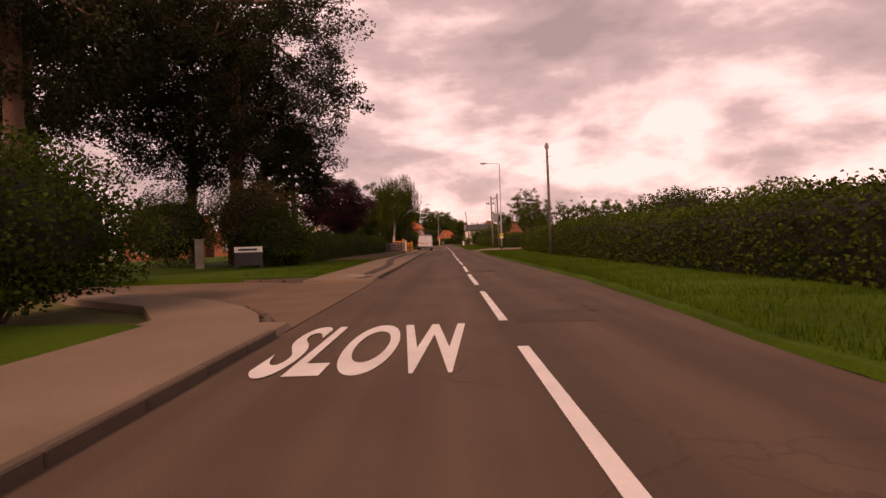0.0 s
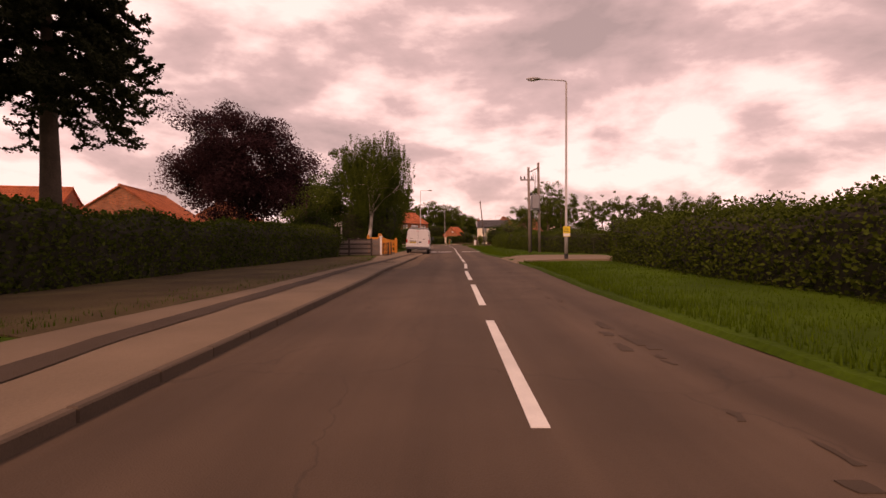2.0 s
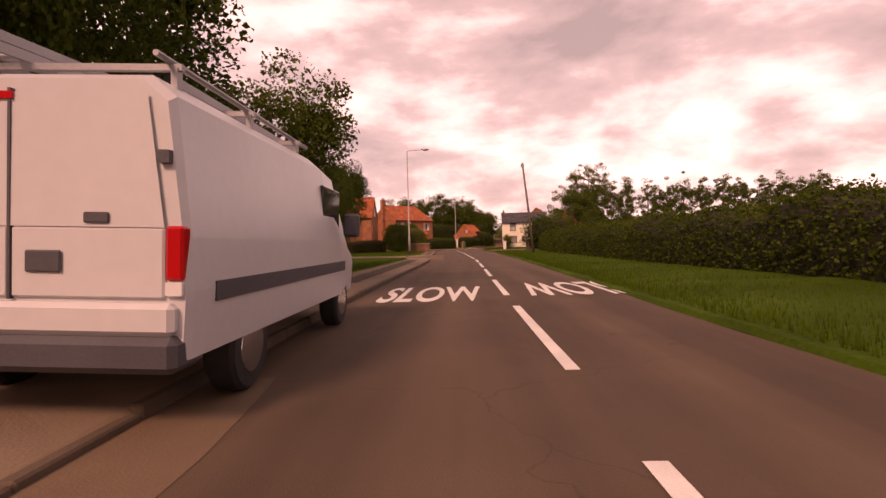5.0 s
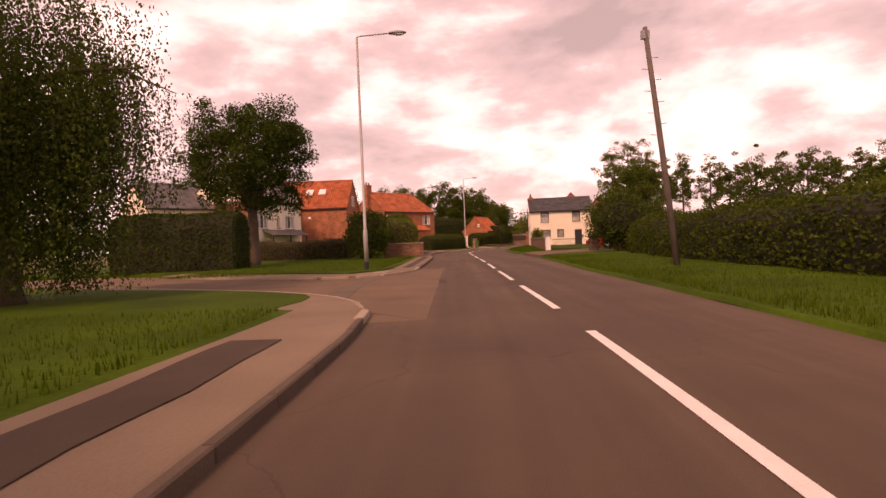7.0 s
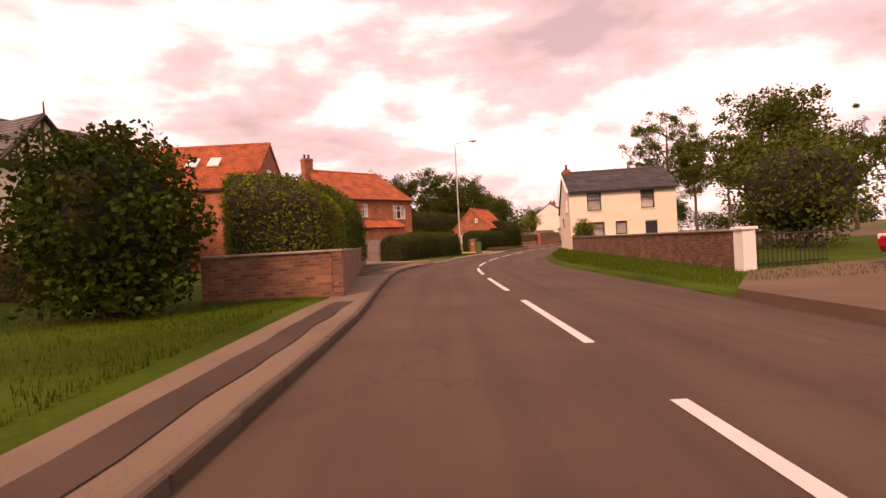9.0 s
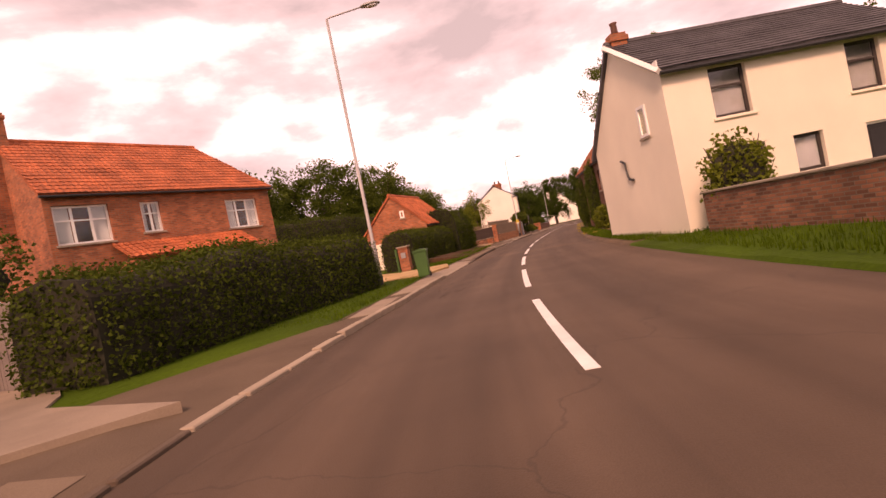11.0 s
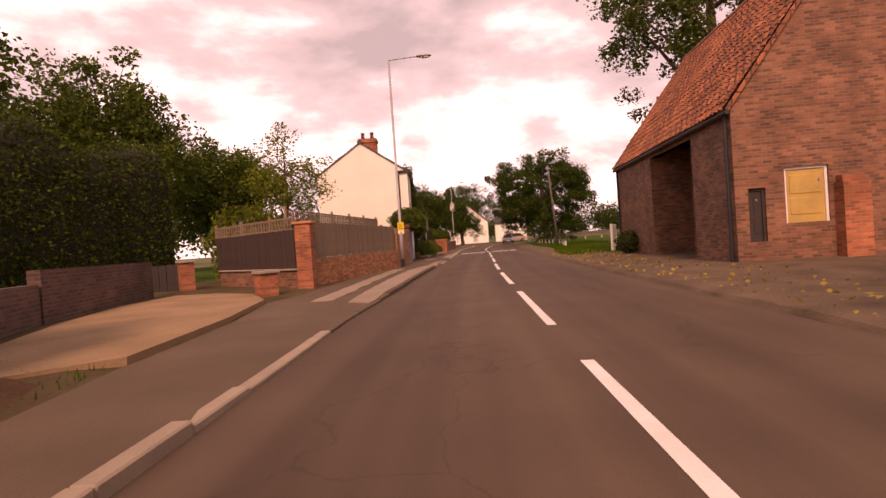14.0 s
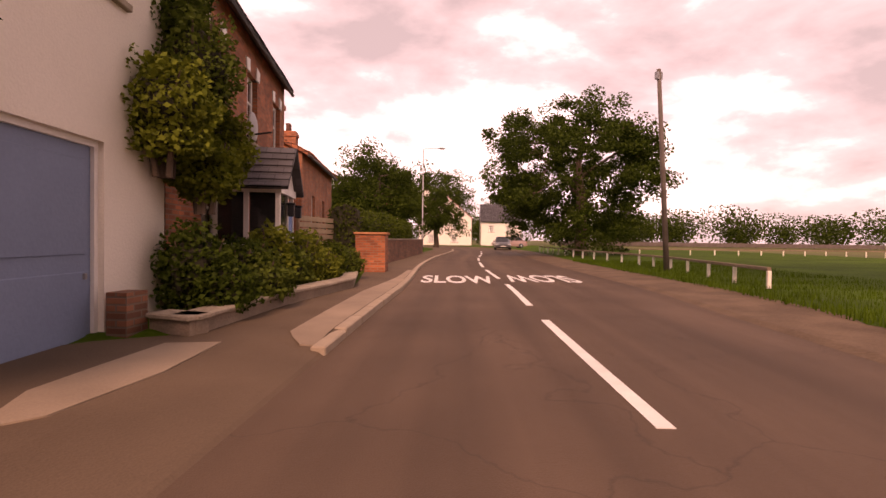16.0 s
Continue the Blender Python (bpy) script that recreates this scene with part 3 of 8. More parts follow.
flat("pavement_slab_pale", [(-3.85, 15.3), (-3.93, 16.4), (-3.28, 16.0), (-3.22, 14.85)], 0.104, M["concrete"], label="pale concrete slab set in dark pavement", category="pavement")
flat("lane_grass", [(-5.2, 15.5), P_(15.4, -5.0), P_(15.4, -30), (-26, 27.2), (-9, 16.8), (-6.5, 15.35)], 0.132, M["grass"], label="grass strip at the mouth of a lane", category="grass")
flat("corner_pavement_3", [P_(3, -3.15), (-3.62, 5.75), (-3.92, 6.65), (-4.5, 7.75), (-5.3, 8.8), (-6.4, 10.0), (-9, 11.9), (-9.8, 10.9), (-6.6, 8.4), (-5.4, 6.4), (-5.35, 3)], 0.088, M["pavement"], label="worn asphalt corner pavement", category="pavement")
flat("side_road_trench", [(0.5, 98.9), (0.3, 99.6), (-0.2, 100.5), (-0.35, 102.4), (-0.49, 104.96), (-0.25, 107.27), (-0.75, 107.4), (-0.9, 104.58), (-0.93, 102.42), (-1.08, 101.52), (-0.46, 100.76)], 0.012, M["asphalt_seam"], label="dark trench repair across a side road", category="road patch")
flat("side_road_2", [P_(97.5, -2.0), P_(111.5, -2.05), (0.6, 111.0), (0.1, 108.9), (-0.5, 108.0), (-1.3, 107.5), (-2.6, 107.3), (-6.4, 109.6), (-11, 113), (-30, 125), (-30, 119), (-10, 107), (-3.6, 103.2), (-2.35, 102.4), (-1.2, 101.4), (-0.43, 100.5), (-0.1, 99.95), (0.16, 99.4), (0.4, 98.7)], 0.006, M["asphalt_old"], label="worn asphalt mouth of a side road", category="road")
flat("grass_lawn", [P_(110.0, -4.42), P_(111.2, -4.15), P_(116, BACK(116)), P_(116.05, -30), (-30, 126.5), (-11, 114.6), (-6.8, 111.75), (-1.7, 108.6)], 0.135, M["grass"], label="mown lawn at the side road's corner", category="grass")
flat("corner_pavement", [P_(112, -3.15), P_(112, -4.2), (-1.7, 108.7), (-6.7, 111.9), (-11, 114.7), (-11.1, 113.1), (-6.4, 109.7), (-2.6, 107.35), (-1.3, 107.55), (-0.5, 108.15), (0.02, 109.0), (0.45, 110.3)], 0.088, M["pavement"], label="worn asphalt corner pavement", category="pavement")
flat("grass_corner", [(-0.95, 100.6), (-0.9, 99.9), P_(98.6, -4.75), P_(92, -4.6), P_(92, -30), (-30, 117.8), (-10, 106), (-3.9, 103.15), (-2.8, 102.5), (-1.25, 101.25)], 0.1, M["grass"], label="short grass on the corner of a side road", category="grass")
flat("corner_pavement_2", [P_(98.2, -3.1), (0.4, 98.7), (0.16, 99.4), (-0.1, 99.95), (-0.43, 100.5), (-1.2, 101.4), (-2.35, 102.4), (-3.6, 103.2), (-10, 106.95), (-10, 105.8), (-3.9, 102.9), (-2.8, 102.3), (-1.35, 101.0), (-1.05, 100.5), (-0.95, 99.8), P_(98.2, -4.8)], 0.088, M["pavement"], label="worn asphalt corner pavement", category="pavement")

# kerb stones, one by one
kerb = thing("kerb", Matrix(), "weathered concrete kerb stones along the pavement", "kerb", kind="structure")
kb = bmesh.new()
box(kb, -0.075, 0.075, -0.455, 0.455, -0.12, 0.095, bevel=0.014)
kerb_me = bpy.data.meshes.new("kerb_stone")
kb.to_mesh(kerb_me)
kb.free()
kerb_me.materials.append(M["kerb"])
# narrow-topped kerb: shade of the upright face and dirt both in its dark colour
kb = bmesh.new()
box(kb, -0.02, 0.075, -0.455, 0.455, -0.12, 0.092, bevel=0.014)
kerb_dark_me = bpy.data.meshes.new("kerb_stone_shaded_stained")
kb.to_mesh(kerb_dark_me)
kb.free()
kerb_dark_me.materials.append(M["kerb_dark"])


def kerb_stone(p, ang, drop=0.0):
    ob = new("kerb_stone", kerb_dark_me if p.y < 97.5 or 112 < p.y < 147 or 165 < p.y < 177 or 187 < p.y < 201.5 else kerb_me)
    ob.parent = kerb
    ob.matrix_basis = Matrix.Translation((p.x, p.y, -drop)) @ Matrix.Rotation(ang, 4, "Z")


def kerb_turn(s):
    d = R(s + 0.46, LEFT(s + 0.46)) - R(s - 0.46, LEFT(s - 0.46))
    return math.atan2(-d.x, d.y)


s = -12.0
while s < 262:
    if any(a < s < b for a, b in LEFT_RUNS) and not (5.3 < s < 15.3 or 98.0 < s < 111.0 or 205.1 < s < 207.4 or 209.8 < s < 213.2):
        low = LOW(s) + random.uniform(-0.003, 0.003)
        kerb_stone(R(s, LEFT(s) - 0.03 + random.uniform(-0.003, 0.003)), kerb_turn(s) + random.uniform(-0.003, 0.003), low)
    s += 0.915


def kerb_arc(pts):
    """Kerb stones along a bent line of plan points."""
    v = [Vector((x, y, 0)) for x, y in pts]
    for a, b in zip(v, v[1:]):
        n = max(1, round((b - a).length / 0.915))
        for k in range(n):
            d = b - a
            kerb_stone(a + d * ((k + 0.5) / n), math.atan2(-d.x, d.y), 0.01)


kerb_arc([(-3.5, 5.7), (-3.8, 6.6), (-4.4, 7.66), (-5.2, 8.7), (-6.3, 9.9), (-9, 11.8)])
kerb_arc([(-2.88, 14.9), (-3.1, 14.3), (-3.5, 14.05), (-4.1, 14.0), (-4.75, 14.1), (-5.7, 14.7), (-9, 16.6)])
kerb_arc([(0.52, 98.2), (0.4, 98.75), (0.2, 99.45), (-0.08, 100.0), (-0.42, 100.55), (-1.2, 101.45), (-2.35, 102.45), (-3.6, 103.25), (-10, 107.0)])
kerb_arc([(0.6, 110.8), (0.55, 110.2), (0.1, 108.8), (-0.45, 108.0), (-1.3, 107.4), (-2.6, 107.2), (-6.4, 109.5), (-11, 112.9)])


def marking(name, s0, s1, o0, o1, z=0.004, mat="paint", label="", lift=None):
    def top(s, o):
        f = abs(o) / (abs(LEFT(s)) if o < 0 else RIGHT(s))
        return 0.004 - 0.004 * f / 0.7 if f < 0.7 else -0.04 * (f - 0.7)
    sm = (s0 + s1) / 2
    cuts = sorted({o0, o1, (o0 + o1) / 2, *[q for q in (LEFT(sm) * 0.7, 0.0, RIGHT(sm) * 0.7) if o0 < q < o1]})
    lanes = [(o, (lambda s, o=o: top(s, o) + z)) for o in cuts]
    if s1 - s0 > 8:
        lanes[-1] = ((lambda s: o1 + 0.16 * noise.noise((s * 0.5, 1, o1)) + 0.05 * noise.noise((s * 2.3, 4, o1))), lanes[-1][1])
    if name == "road_scar":
        lanes = [((lambda s, o=o, q=q: o + 0.09 * noise.noise((s * 5, q * 7, o))), (lambda s, o=o: top(s, o) + z)) for q, o in enumerate((o0, o1))]
    return tagged(strip(name, s0, s1, lanes, M[mat], 0.06 if name == "road_scar" else 0.5), label, "road marking" if mat == "paint" else "road patch", "centre line marks" if mat == "paint" else "", kind="" if mat == "paint" else "structure")


MARKS = [-7.72, -1.91, 3.89, 9.75, 15.61, 21.21, 26.92, 32.72, 38.53, 44.23, 50.15, 55.85, 61.55, 67.36, 73.16, 78.97, 84.67, 90.48, 96.18, 102.28, 108.18, 114.08, 120.18, 126.28, 132.38, 138.49, 144.46, 150.5, 156.47, 162.44, 168.44, 174.37, 180.47, 186.49, 192.48, 198.4, 204.24, 210.12, 215.87, 221.55, 227.55, 233.55, 239.55, 245.55, 251.55, 257.55]
for far in MARKS:
    marking("centre_line_mark", far - 4.1, far, -0.06, 0.06, 0.005, label="white painted dash of the centre line")


def road_text(word, m, width, height):
    cu = bpy.data.curves.new("lettering", "FONT")
    cu.body, cu.align_x, cu.align_y, cu.size = word, "CENTER", "CENTER", 1.0
    cu.offset = 0.022
    tmp = new("tmp", cu)
    me = bpy.data.meshes.new_from_object(tmp.evaluated_get(bpy.context.evaluated_depsgraph_get()))
    bpy.data.objects.remove(tmp)
    co = np.array([v.co[:] for v in me.vertices])
    lo, hi = co.min(0), co.max(0)
    for v in me.vertices:
        v.co = ((v.co.x - (lo[0] + hi[0]) / 2) / (hi[0] - lo[0]) * width, (v.co.y - (lo[1] + hi[1]) / 2) / (hi[1] - lo[1]) * height, 0)
    me.materials.clear()
    me.materials.append(M["paint"])
    me.name = "road_lettering"
    ob = new("road_lettering", me)
    ob.matrix_basis = m
    return tagged(ob, "white painted word SLOW on the asphalt", "road marking", "road lettering")


def on_road(s, o, z, turn=0.0):
    p = R(s, o, z)
    return Matrix.Translation(p) @ Matrix.Rotation(heading(s) + turn, 4, "Z")


SLOW = [(4.2, -1.55, 2.03, 2.6), (75.5, 1.45, 2.0, 3.0), (223.0, 1.2, 2.0, 2.6)]
road_text("SLOW", on_road(SLOW[0][0], SLOW[0][1], 0.009), SLOW[0][2], SLOW[0][3])
for s_, o_, w_, h_ in SLOW[1:]:
    road_text("SLOW", on_road(s_, -o_, 0.009), w_, h_)
    road_text("SLOW", on_road(s_ + 0.6, o_, 0.011, math.pi), w_, h_)


# patches and repairs in the carriageway
for a, b, o0, o1, mt, lb in [(5.4, 6.5, 0.15, 1.2, "asphalt_patch", "dark square repair in the asphalt"), (16.9, 17.8, 0.25, 1.05, "asphalt_patch", "dark square repair in the asphalt"), 
                             (46, 69, -3.1, -2.25, "asphalt_old", "dusty pale strip beside the kerb"), (97.5, 111.5, -3.0, -2.02, "asphalt_old", "old pale asphalt along a side road mouth"), (104, 105.6, -2.6, -1.8, "asphalt_patch", "dark cracked patch in the asphalt")]:
    marking("road_patch", a, b, o0, o1, 0.0045, mt, lb)
flat("road_trench", [P_(167.35, -2.55), P_(166.75, -0.4), P_(165.75, 2.1), P_(165.45, 2.1), P_(166.45, -0.4), P_(167.05, -2.55)], 0.0062, M["asphalt_old"], label="pale trench repair running askew across the road", category="road patch")
for i in range(90):
    # ravelled surface along the right wheel track
    s_ = 6 + i * 0.48 + random.uniform(-0.3, 0.3)
    o_ = 1.32 + random.uniform(-0.12, 0.16)
    if random.random() < (0.9 if 27 < s_ < 37 else 0.45):
        marking("road_scar", s_, s_ + random.uniform(0.12, 0.45), o_, o_ + random.uniform(0.03, 0.09), 0.0055, "asphalt_patch", "dark ravelled scar in the asphalt")
for s_, o_ in [(153.5, -1.9), (154.3, -1.6), (155.0, -2.1), (155.6, -1.5), (156.2, -1.9), (156.4, -1.2), (169.5, 1.6), (172.8, 1.9), (181.5, -1.2), (182.3, -1.25), (183.0, -1.3), (199.0, -1.75), (104.0, -2.3), (104.6, -1.95), (105.2, -2.2), (55.1, -1.9), (55.2, -1.75), (55.1, -1.3), (57.2, -0.9), (57.5, -0.5), (57.9, -1.0), (57.6, -0.2), (58.0, 1.2), (58.7, 1.3), (59.7, 1.27), (60.8, 1.26), (30.9, 1.45), (32.1, 1.4), (209.5, -0.4), (140.5, 2.2), (141.3, 2.35), (160.5, 1.1)]:
    for q in range(2):
        a_, b_ = s_ + random.uniform(-0.15, 0.15), o_ + random.uniform(-0.12, 0.12)
        marking("road_scar", a_, a_ + random.uniform(0.15, 0.6), b_, b_ + random.uniform(0.03, 0.1), 0.0055 + 0.001 * q, "asphalt_patch", "dark ravelled scar in the asphalt")

# ---- plants ----


def leaf_mesh(name, centres, size, mat, rng, flat_up=0.3, hang=0.0):
    """Many small folded leaves at the given places as one mesh."""
    n = len(centres)
    c = np.asarray(centres)
    a = rng.normal(size=(n, 3))
    a[:, 2] = a[:, 2] * (1 - flat_up) - hang * 2.5
    a /= np.linalg.norm(a, axis=1, keepdims=True)
    b = np.cross(a, rng.normal(size=(n, 3)))
    b /= np.linalg.norm(b, axis=1, keepdims=True) + 1e-9
    ln = size * rng.uniform(0.6, 1.35, (n, 1))
    w = ln * 0.34
    nn = np.cross(a, b) * ln * 0.15
    v = np.stack([c - a * ln * 0.5, c + b * w + nn, c + a * ln * 0.5, c - b * w + nn], 1).reshape(-1, 3)
    me = bpy.data.meshes.new(name)
    me.vertices.add(4 * n)
    me.vertices.foreach_set("co", v.astype(np.float32).ravel())
    me.loops.add(4 * n)
    me.loops.foreach_set("vertex_index", np.arange(4 * n, dtype=np.int32))
    me.polygons.add(n)
    me.polygons.foreach_set("loop_start", np.arange(0, 4 * n, 4, dtype=np.int32))
    me.update(calc_edges=True)
    me.materials.append(mat)
    return me


def child_mesh(name, me, parent, label=""):
    ob = new(name, me)
    ob.parent = parent
    return tagged(ob, label) if label else ob


def tree(name, label, x, y, h, crown, crown_z, trunk_r, leaf, bark, seed, clumps=90, per=110, size=0.22, droop=0.0, clump_r=0.75, lean=(0, 0), trunks=1, limbs=9, group="", bare=0.0, z0=0.12):
    """crown: half widths x, y, z; crown_z: height of the crown's middle."""
    rng = np.random.default_rng(seed)
    per, size = int(per * 1.1), size * 0.85
    ob = thing(name, Matrix.Translation((x, y, z0)), label, "tree", group)
    bm = bmesh.new()
    mid = Vector((lean[0], lean[1], crown_z))
    tips = []
    for t in range(trunks):
        off = Vector((rng.uniform(-0.4, 0.4), rng.uniform(-0.4, 0.4), 0)) * (t > 0) * 2.0
        top = Vector((lean[0], lean[1], crown_z + crown[2] * 0.75)) + off * 1.5
        pts = [off * 0.6 + (top - off * 0.6) * f + Vector((rng.normal(), rng.normal(), 0)) * trunk_r * 0.35 * (0 < f < 1) for f in (0, 0.06, 0.2, 0.4, 0.6, 0.8, 1)]
        pts[0].z = -0.2
        tube(bm, pts, [trunk_r * q for q in (1.45, 1.1, 0.95, 0.8, 0.6, 0.35, 0.1)], 9)
        for i in range(limbs):
            f = rng.uniform(0.3, 0.9)
            p = pts[0].lerp(pts[-1], f)
            ang = rng.uniform(0, 2 * math.pi)
            q = mid + Vector((math.cos(ang) * crown[0], math.sin(ang) * crown[1], rng.uniform(-0.6, 0.7) * crown[2])) * rng.uniform(0.6, 0.9)
            m1 = p.lerp(q, 0.5) + Vector((0, 0, rng.uniform(0.0, 0.35) * crown[2] * 0.4))
            tube(bm, [p, m1, q], [trunk_r * 0.38, trunk_r * 0.22, trunk_r * 0.05], 5, cap=False)
            tips += [tuple(q), tuple(m1.lerp(q, 0.5))]
            for j in range(2):
                q2 = q + Vector(rng.normal(size=3)) * min(crown) * 0.14
                tube(bm, [m1.lerp(q, 0.4 + 0.3 * j), q2], [trunk_r * 0.12, trunk_r * 0.03], 4, cap=False)
                tips.append(tuple(q2))
    part("trunk", bm, bark, ob, smooth=True)
    d = rng.normal(size=(clumps, 3))
    d /= np.linalg.norm(d, axis=1, keepdims=True)
    r = rng.uniform(0.2, 1.0, (clumps, 1)) ** 0.45
    bumps = 0.93 + 0.22 * np.sin(d[:, :1] * 4 + seed) * np.cos(d[:, 1:2] * 5 + seed * 2) + 0.06 * rng.normal(size=(clumps, 1))
    cc = d * r * bumps * np.array(crown) + np.array(mid)
    cc = np.concatenate([cc, np.array(tips)]) if tips else cc
    cc = cc[rng.uniform(size=len(cc)) > bare]
    cr = clump_r * rng.uniform(0.6, 1.3, (len(cc), 1, 1))
    ball = rng.normal(size=(len(cc), per, 3))
    ball *= rng.uniform(size=(len(cc), per, 1)) ** 0.4 / np.linalg.norm(ball, axis=2, keepdims=True)
    pts = cc[:, None, :] + ball * cr * np.array([1.1, 1.1, 0.8])
    if droop:
        fall = rng.uniform(0, 1, (len(cc), per, 1)) * droop
        strand = np.floor(rng.uniform(0, 7, (len(cc), per, 1)))
        pts = cc[:, None, :] + np.concatenate([np.sin(strand * 2.1 + cc[:, None, :1] * 9) * cr * 0.75, np.cos(strand * 3.7 + cc[:, None, 1:2] * 7) * cr * 0.75, -fall * (0.5 + 0.5 * np.sin(strand * 5 + 1) ** 2)], -1) + rng.normal(size=(len(cc), per, 3)) * 0.07
    pts = pts.reshape(-1, 3)
    pts = pts[pts[:, 2] > 0.15]
    child_mesh("crown", leaf_mesh("crown", pts, size, leaf, rng, hang=min(1.0, droop)), ob)
    return ob


def hedge(label, line, width, height, leaf, seed, size=0.11, density=260, top_dome=0.15, z0=0.1, name="hedge", ragged=0.08, group=""):
    """A clipped hedge along plan points: a near-black body coloured for the shaded inside, and a coat of small leaves.
    """
    rng = np.random.default_rng(seed)
    v = [Vector((*p, 0)) for p in line]
    ob = thing(name, Matrix.Translation((v[0].x, v[0].y, z0)), label, "hedge", group)
    base = v[0]
    pts = [v[0]]
    for a, b in zip(v, v[1:]):
        n = max(1, int((b - a).length / 0.8))
        pts += [a.lerp(b, (k + 1) / n) for k in range(n)]
    bm = bmesh.new()
    rows = []
    prof = [(-0.5, 0), (-0.52, 0.35), (-0.5, 0.8), (-0.38, 0.97), (0, 1.0 + top_dome * 0.3), (0.38, 0.97), (0.5, 0.8), (0.52, 0.35), (0.5, 0)]
    for i, p in enumerate(pts):
        d = (pts[min(i + 1, len(pts) - 1)] - pts[max(i - 1, 0)]).normalized()
        nr = Vector((d.y, -d.x, 0))
        wv = 1 + 0.12 * noise.noise(p * 0.6 + Vector((seed, 0, 0)))
        hv = 1 + ragged * noise.noise(p * 0.45 + Vector((0, seed, 0))) * 1.6
        rows.append([bm.verts.new(p - base + nr * (q * (width - 0.14) * wv) + Vector((0, 0, z * (height - 0.06) * hv))) for q, z in prof])
    for r0, r1 in zip(rows, rows[1:]):
        for k in range(len(prof) - 1):
            bm.faces.new((r0[k], r1[k], r1[k + 1], r0[k + 1]))
    bm.faces.new(rows[0])
    bm.faces.new(rows[-1][::-1])
    bmesh.ops.recalc_face_normals(bm, faces=bm.faces)
    bm.normal_update()
    tri, areas = [], []
    for f in bm.faces:
        vs = [q.co.copy() for q in f.verts]
        for k in range(1, len(vs) - 1):
            tri.append((vs[0], vs[k], vs[k + 1], f.normal.copy()))
            areas.append((vs[k] - vs[0]).cross(vs[k + 1] - vs[0]).length / 2)
    total = sum(areas)
    n = int(total * density * 0.85)
    pick = rng.choice(len(tri), n, p=np.array(areas) / total)
    t0, t1, t2, tn = (np.array([[*t[q]] for t in tri])[pick] for q in range(4))
    u, w = rng.uniform(size=(2, n, 1))
    flip = (u + w) > 1
    u, w = np.where(flip, 1 - u, u), np.where(flip, 1 - w, w)
    c = t0 + (t1 - t0) * u + (t2 - t0) * w + tn * np.abs(rng.normal(0.05, ragged * 0.9, (n, 1)))
    part("shade_core", bm, M["core"], ob)
    child_mesh("foliage", leaf_mesh("foliage", c, size, leaf, rng), ob)
    return ob


def shrub(label, x, y, rx, ry, h, leaf, seed, size=0.13, n=6000, name="shrub", z0=0.1, group=""):
    """A loose bush: stems and a lumpy coat of leaves."""
    rng = np.random.default_rng(seed)
    ob = thing(name, Matrix.Translation((x, y, z0)), label, "shrub", group)
    bm = bmesh.new()
    for i in range(9):
        a = rng.uniform(0, 6.28)
        tube(bm, [(0.1 * math.cos(a), 0.1 * math.sin(a), -0.1), (rx * 0.4 * math.cos(a), ry * 0.4 * math.sin(a), h * 0.5), (rx * 0.75 * math.cos(a), ry * 0.75 * math.sin(a), h * rng.uniform(0.6, 0.92))], [0.04, 0.03, 0.01], 5)
    part("branchwork", bm, M["bark"], ob)
    # solid lump inside the leaves, coloured near-black for the bush's inner shade
    core = bmesh.new()
    bmesh.ops.create_icosphere(core, subdivisions=2, radius=1.0)
    for v in core.verts:
        k = 0.72 + 0.16 * noise.noise(v.co * 1.7 + Vector((seed, 0, 0)))
        v.co = Vector((v.co.x * rx * k, v.co.y * ry * k, max(0.0, h * 0.5 + v.co.z * h * 0.5 * k)))
    part("shade_core", core, M["core"], ob)
    d = rng.normal(size=(n, 3))
    d /= np.linalg.norm(d, axis=1, keepdims=True)
    lump = 1 + 0.13 * np.sin(d[:, :1] * 5 + seed) * np.sin(d[:, 1:2] * 6 + 1) + 0.1 * np.sin(d[:, 2:] * 9 + seed)
    r = rng.uniform(0.62, 1.06, (n, 1)) * lump
    c = d * r * np.array([rx, ry, h * 0.5]) + np.array([0, 0, h * 0.5])
    c[:, 2] = np.maximum(c[:, 2], rng.uniform(0.03, 0.3, n))
    child_mesh("foliage", leaf_mesh("foliage", c, size, leaf, rng), ob)
    return ob


def tufts(name, label, places, size, mat, seed):
    """Slim bent grass blades, each a narrow pointed spear."""
    rng = np.random.default_rng(seed)
    c = np.asarray(places)
    n = len(c)
    ang = rng.uniform(0, 2 * np.pi, n)
    side = np.stack([np.cos(ang), np.sin(ang), np.zeros(n)], 1) * 0.009
    lean = np.stack([-np.sin(ang), np.cos(ang), np.zeros(n)], 1) * rng.normal(0, 0.5, (n, 1))
    h = size * rng.uniform(0.5, 1.5, (n, 1))
    up = np.array([[0, 0, 1.0]])
    base = c - up * 0.06
    v = np.stack([base - side * 1.2, base + side * 1.2, c + (up + lean) * h], 1).reshape(-1, 3)
    me = bpy.data.meshes.new(name)
    me.vertices.add(3 * n)
    me.vertices.foreach_set("co", v.astype(np.float32).ravel())
    me.loops.add(3 * n)
    me.loops.foreach_set("vertex_index", np.arange(3 * n, dtype=np.int32))
    me.polygons.add(n)
    me.polygons.foreach_set("loop_start", np.arange(0, 3 * n, 3, dtype=np.int32))
    me.update(calc_edges=True)
    me.materials.append(mat)
    return tagged(new(name, me), label, "grass", kind="stuff")


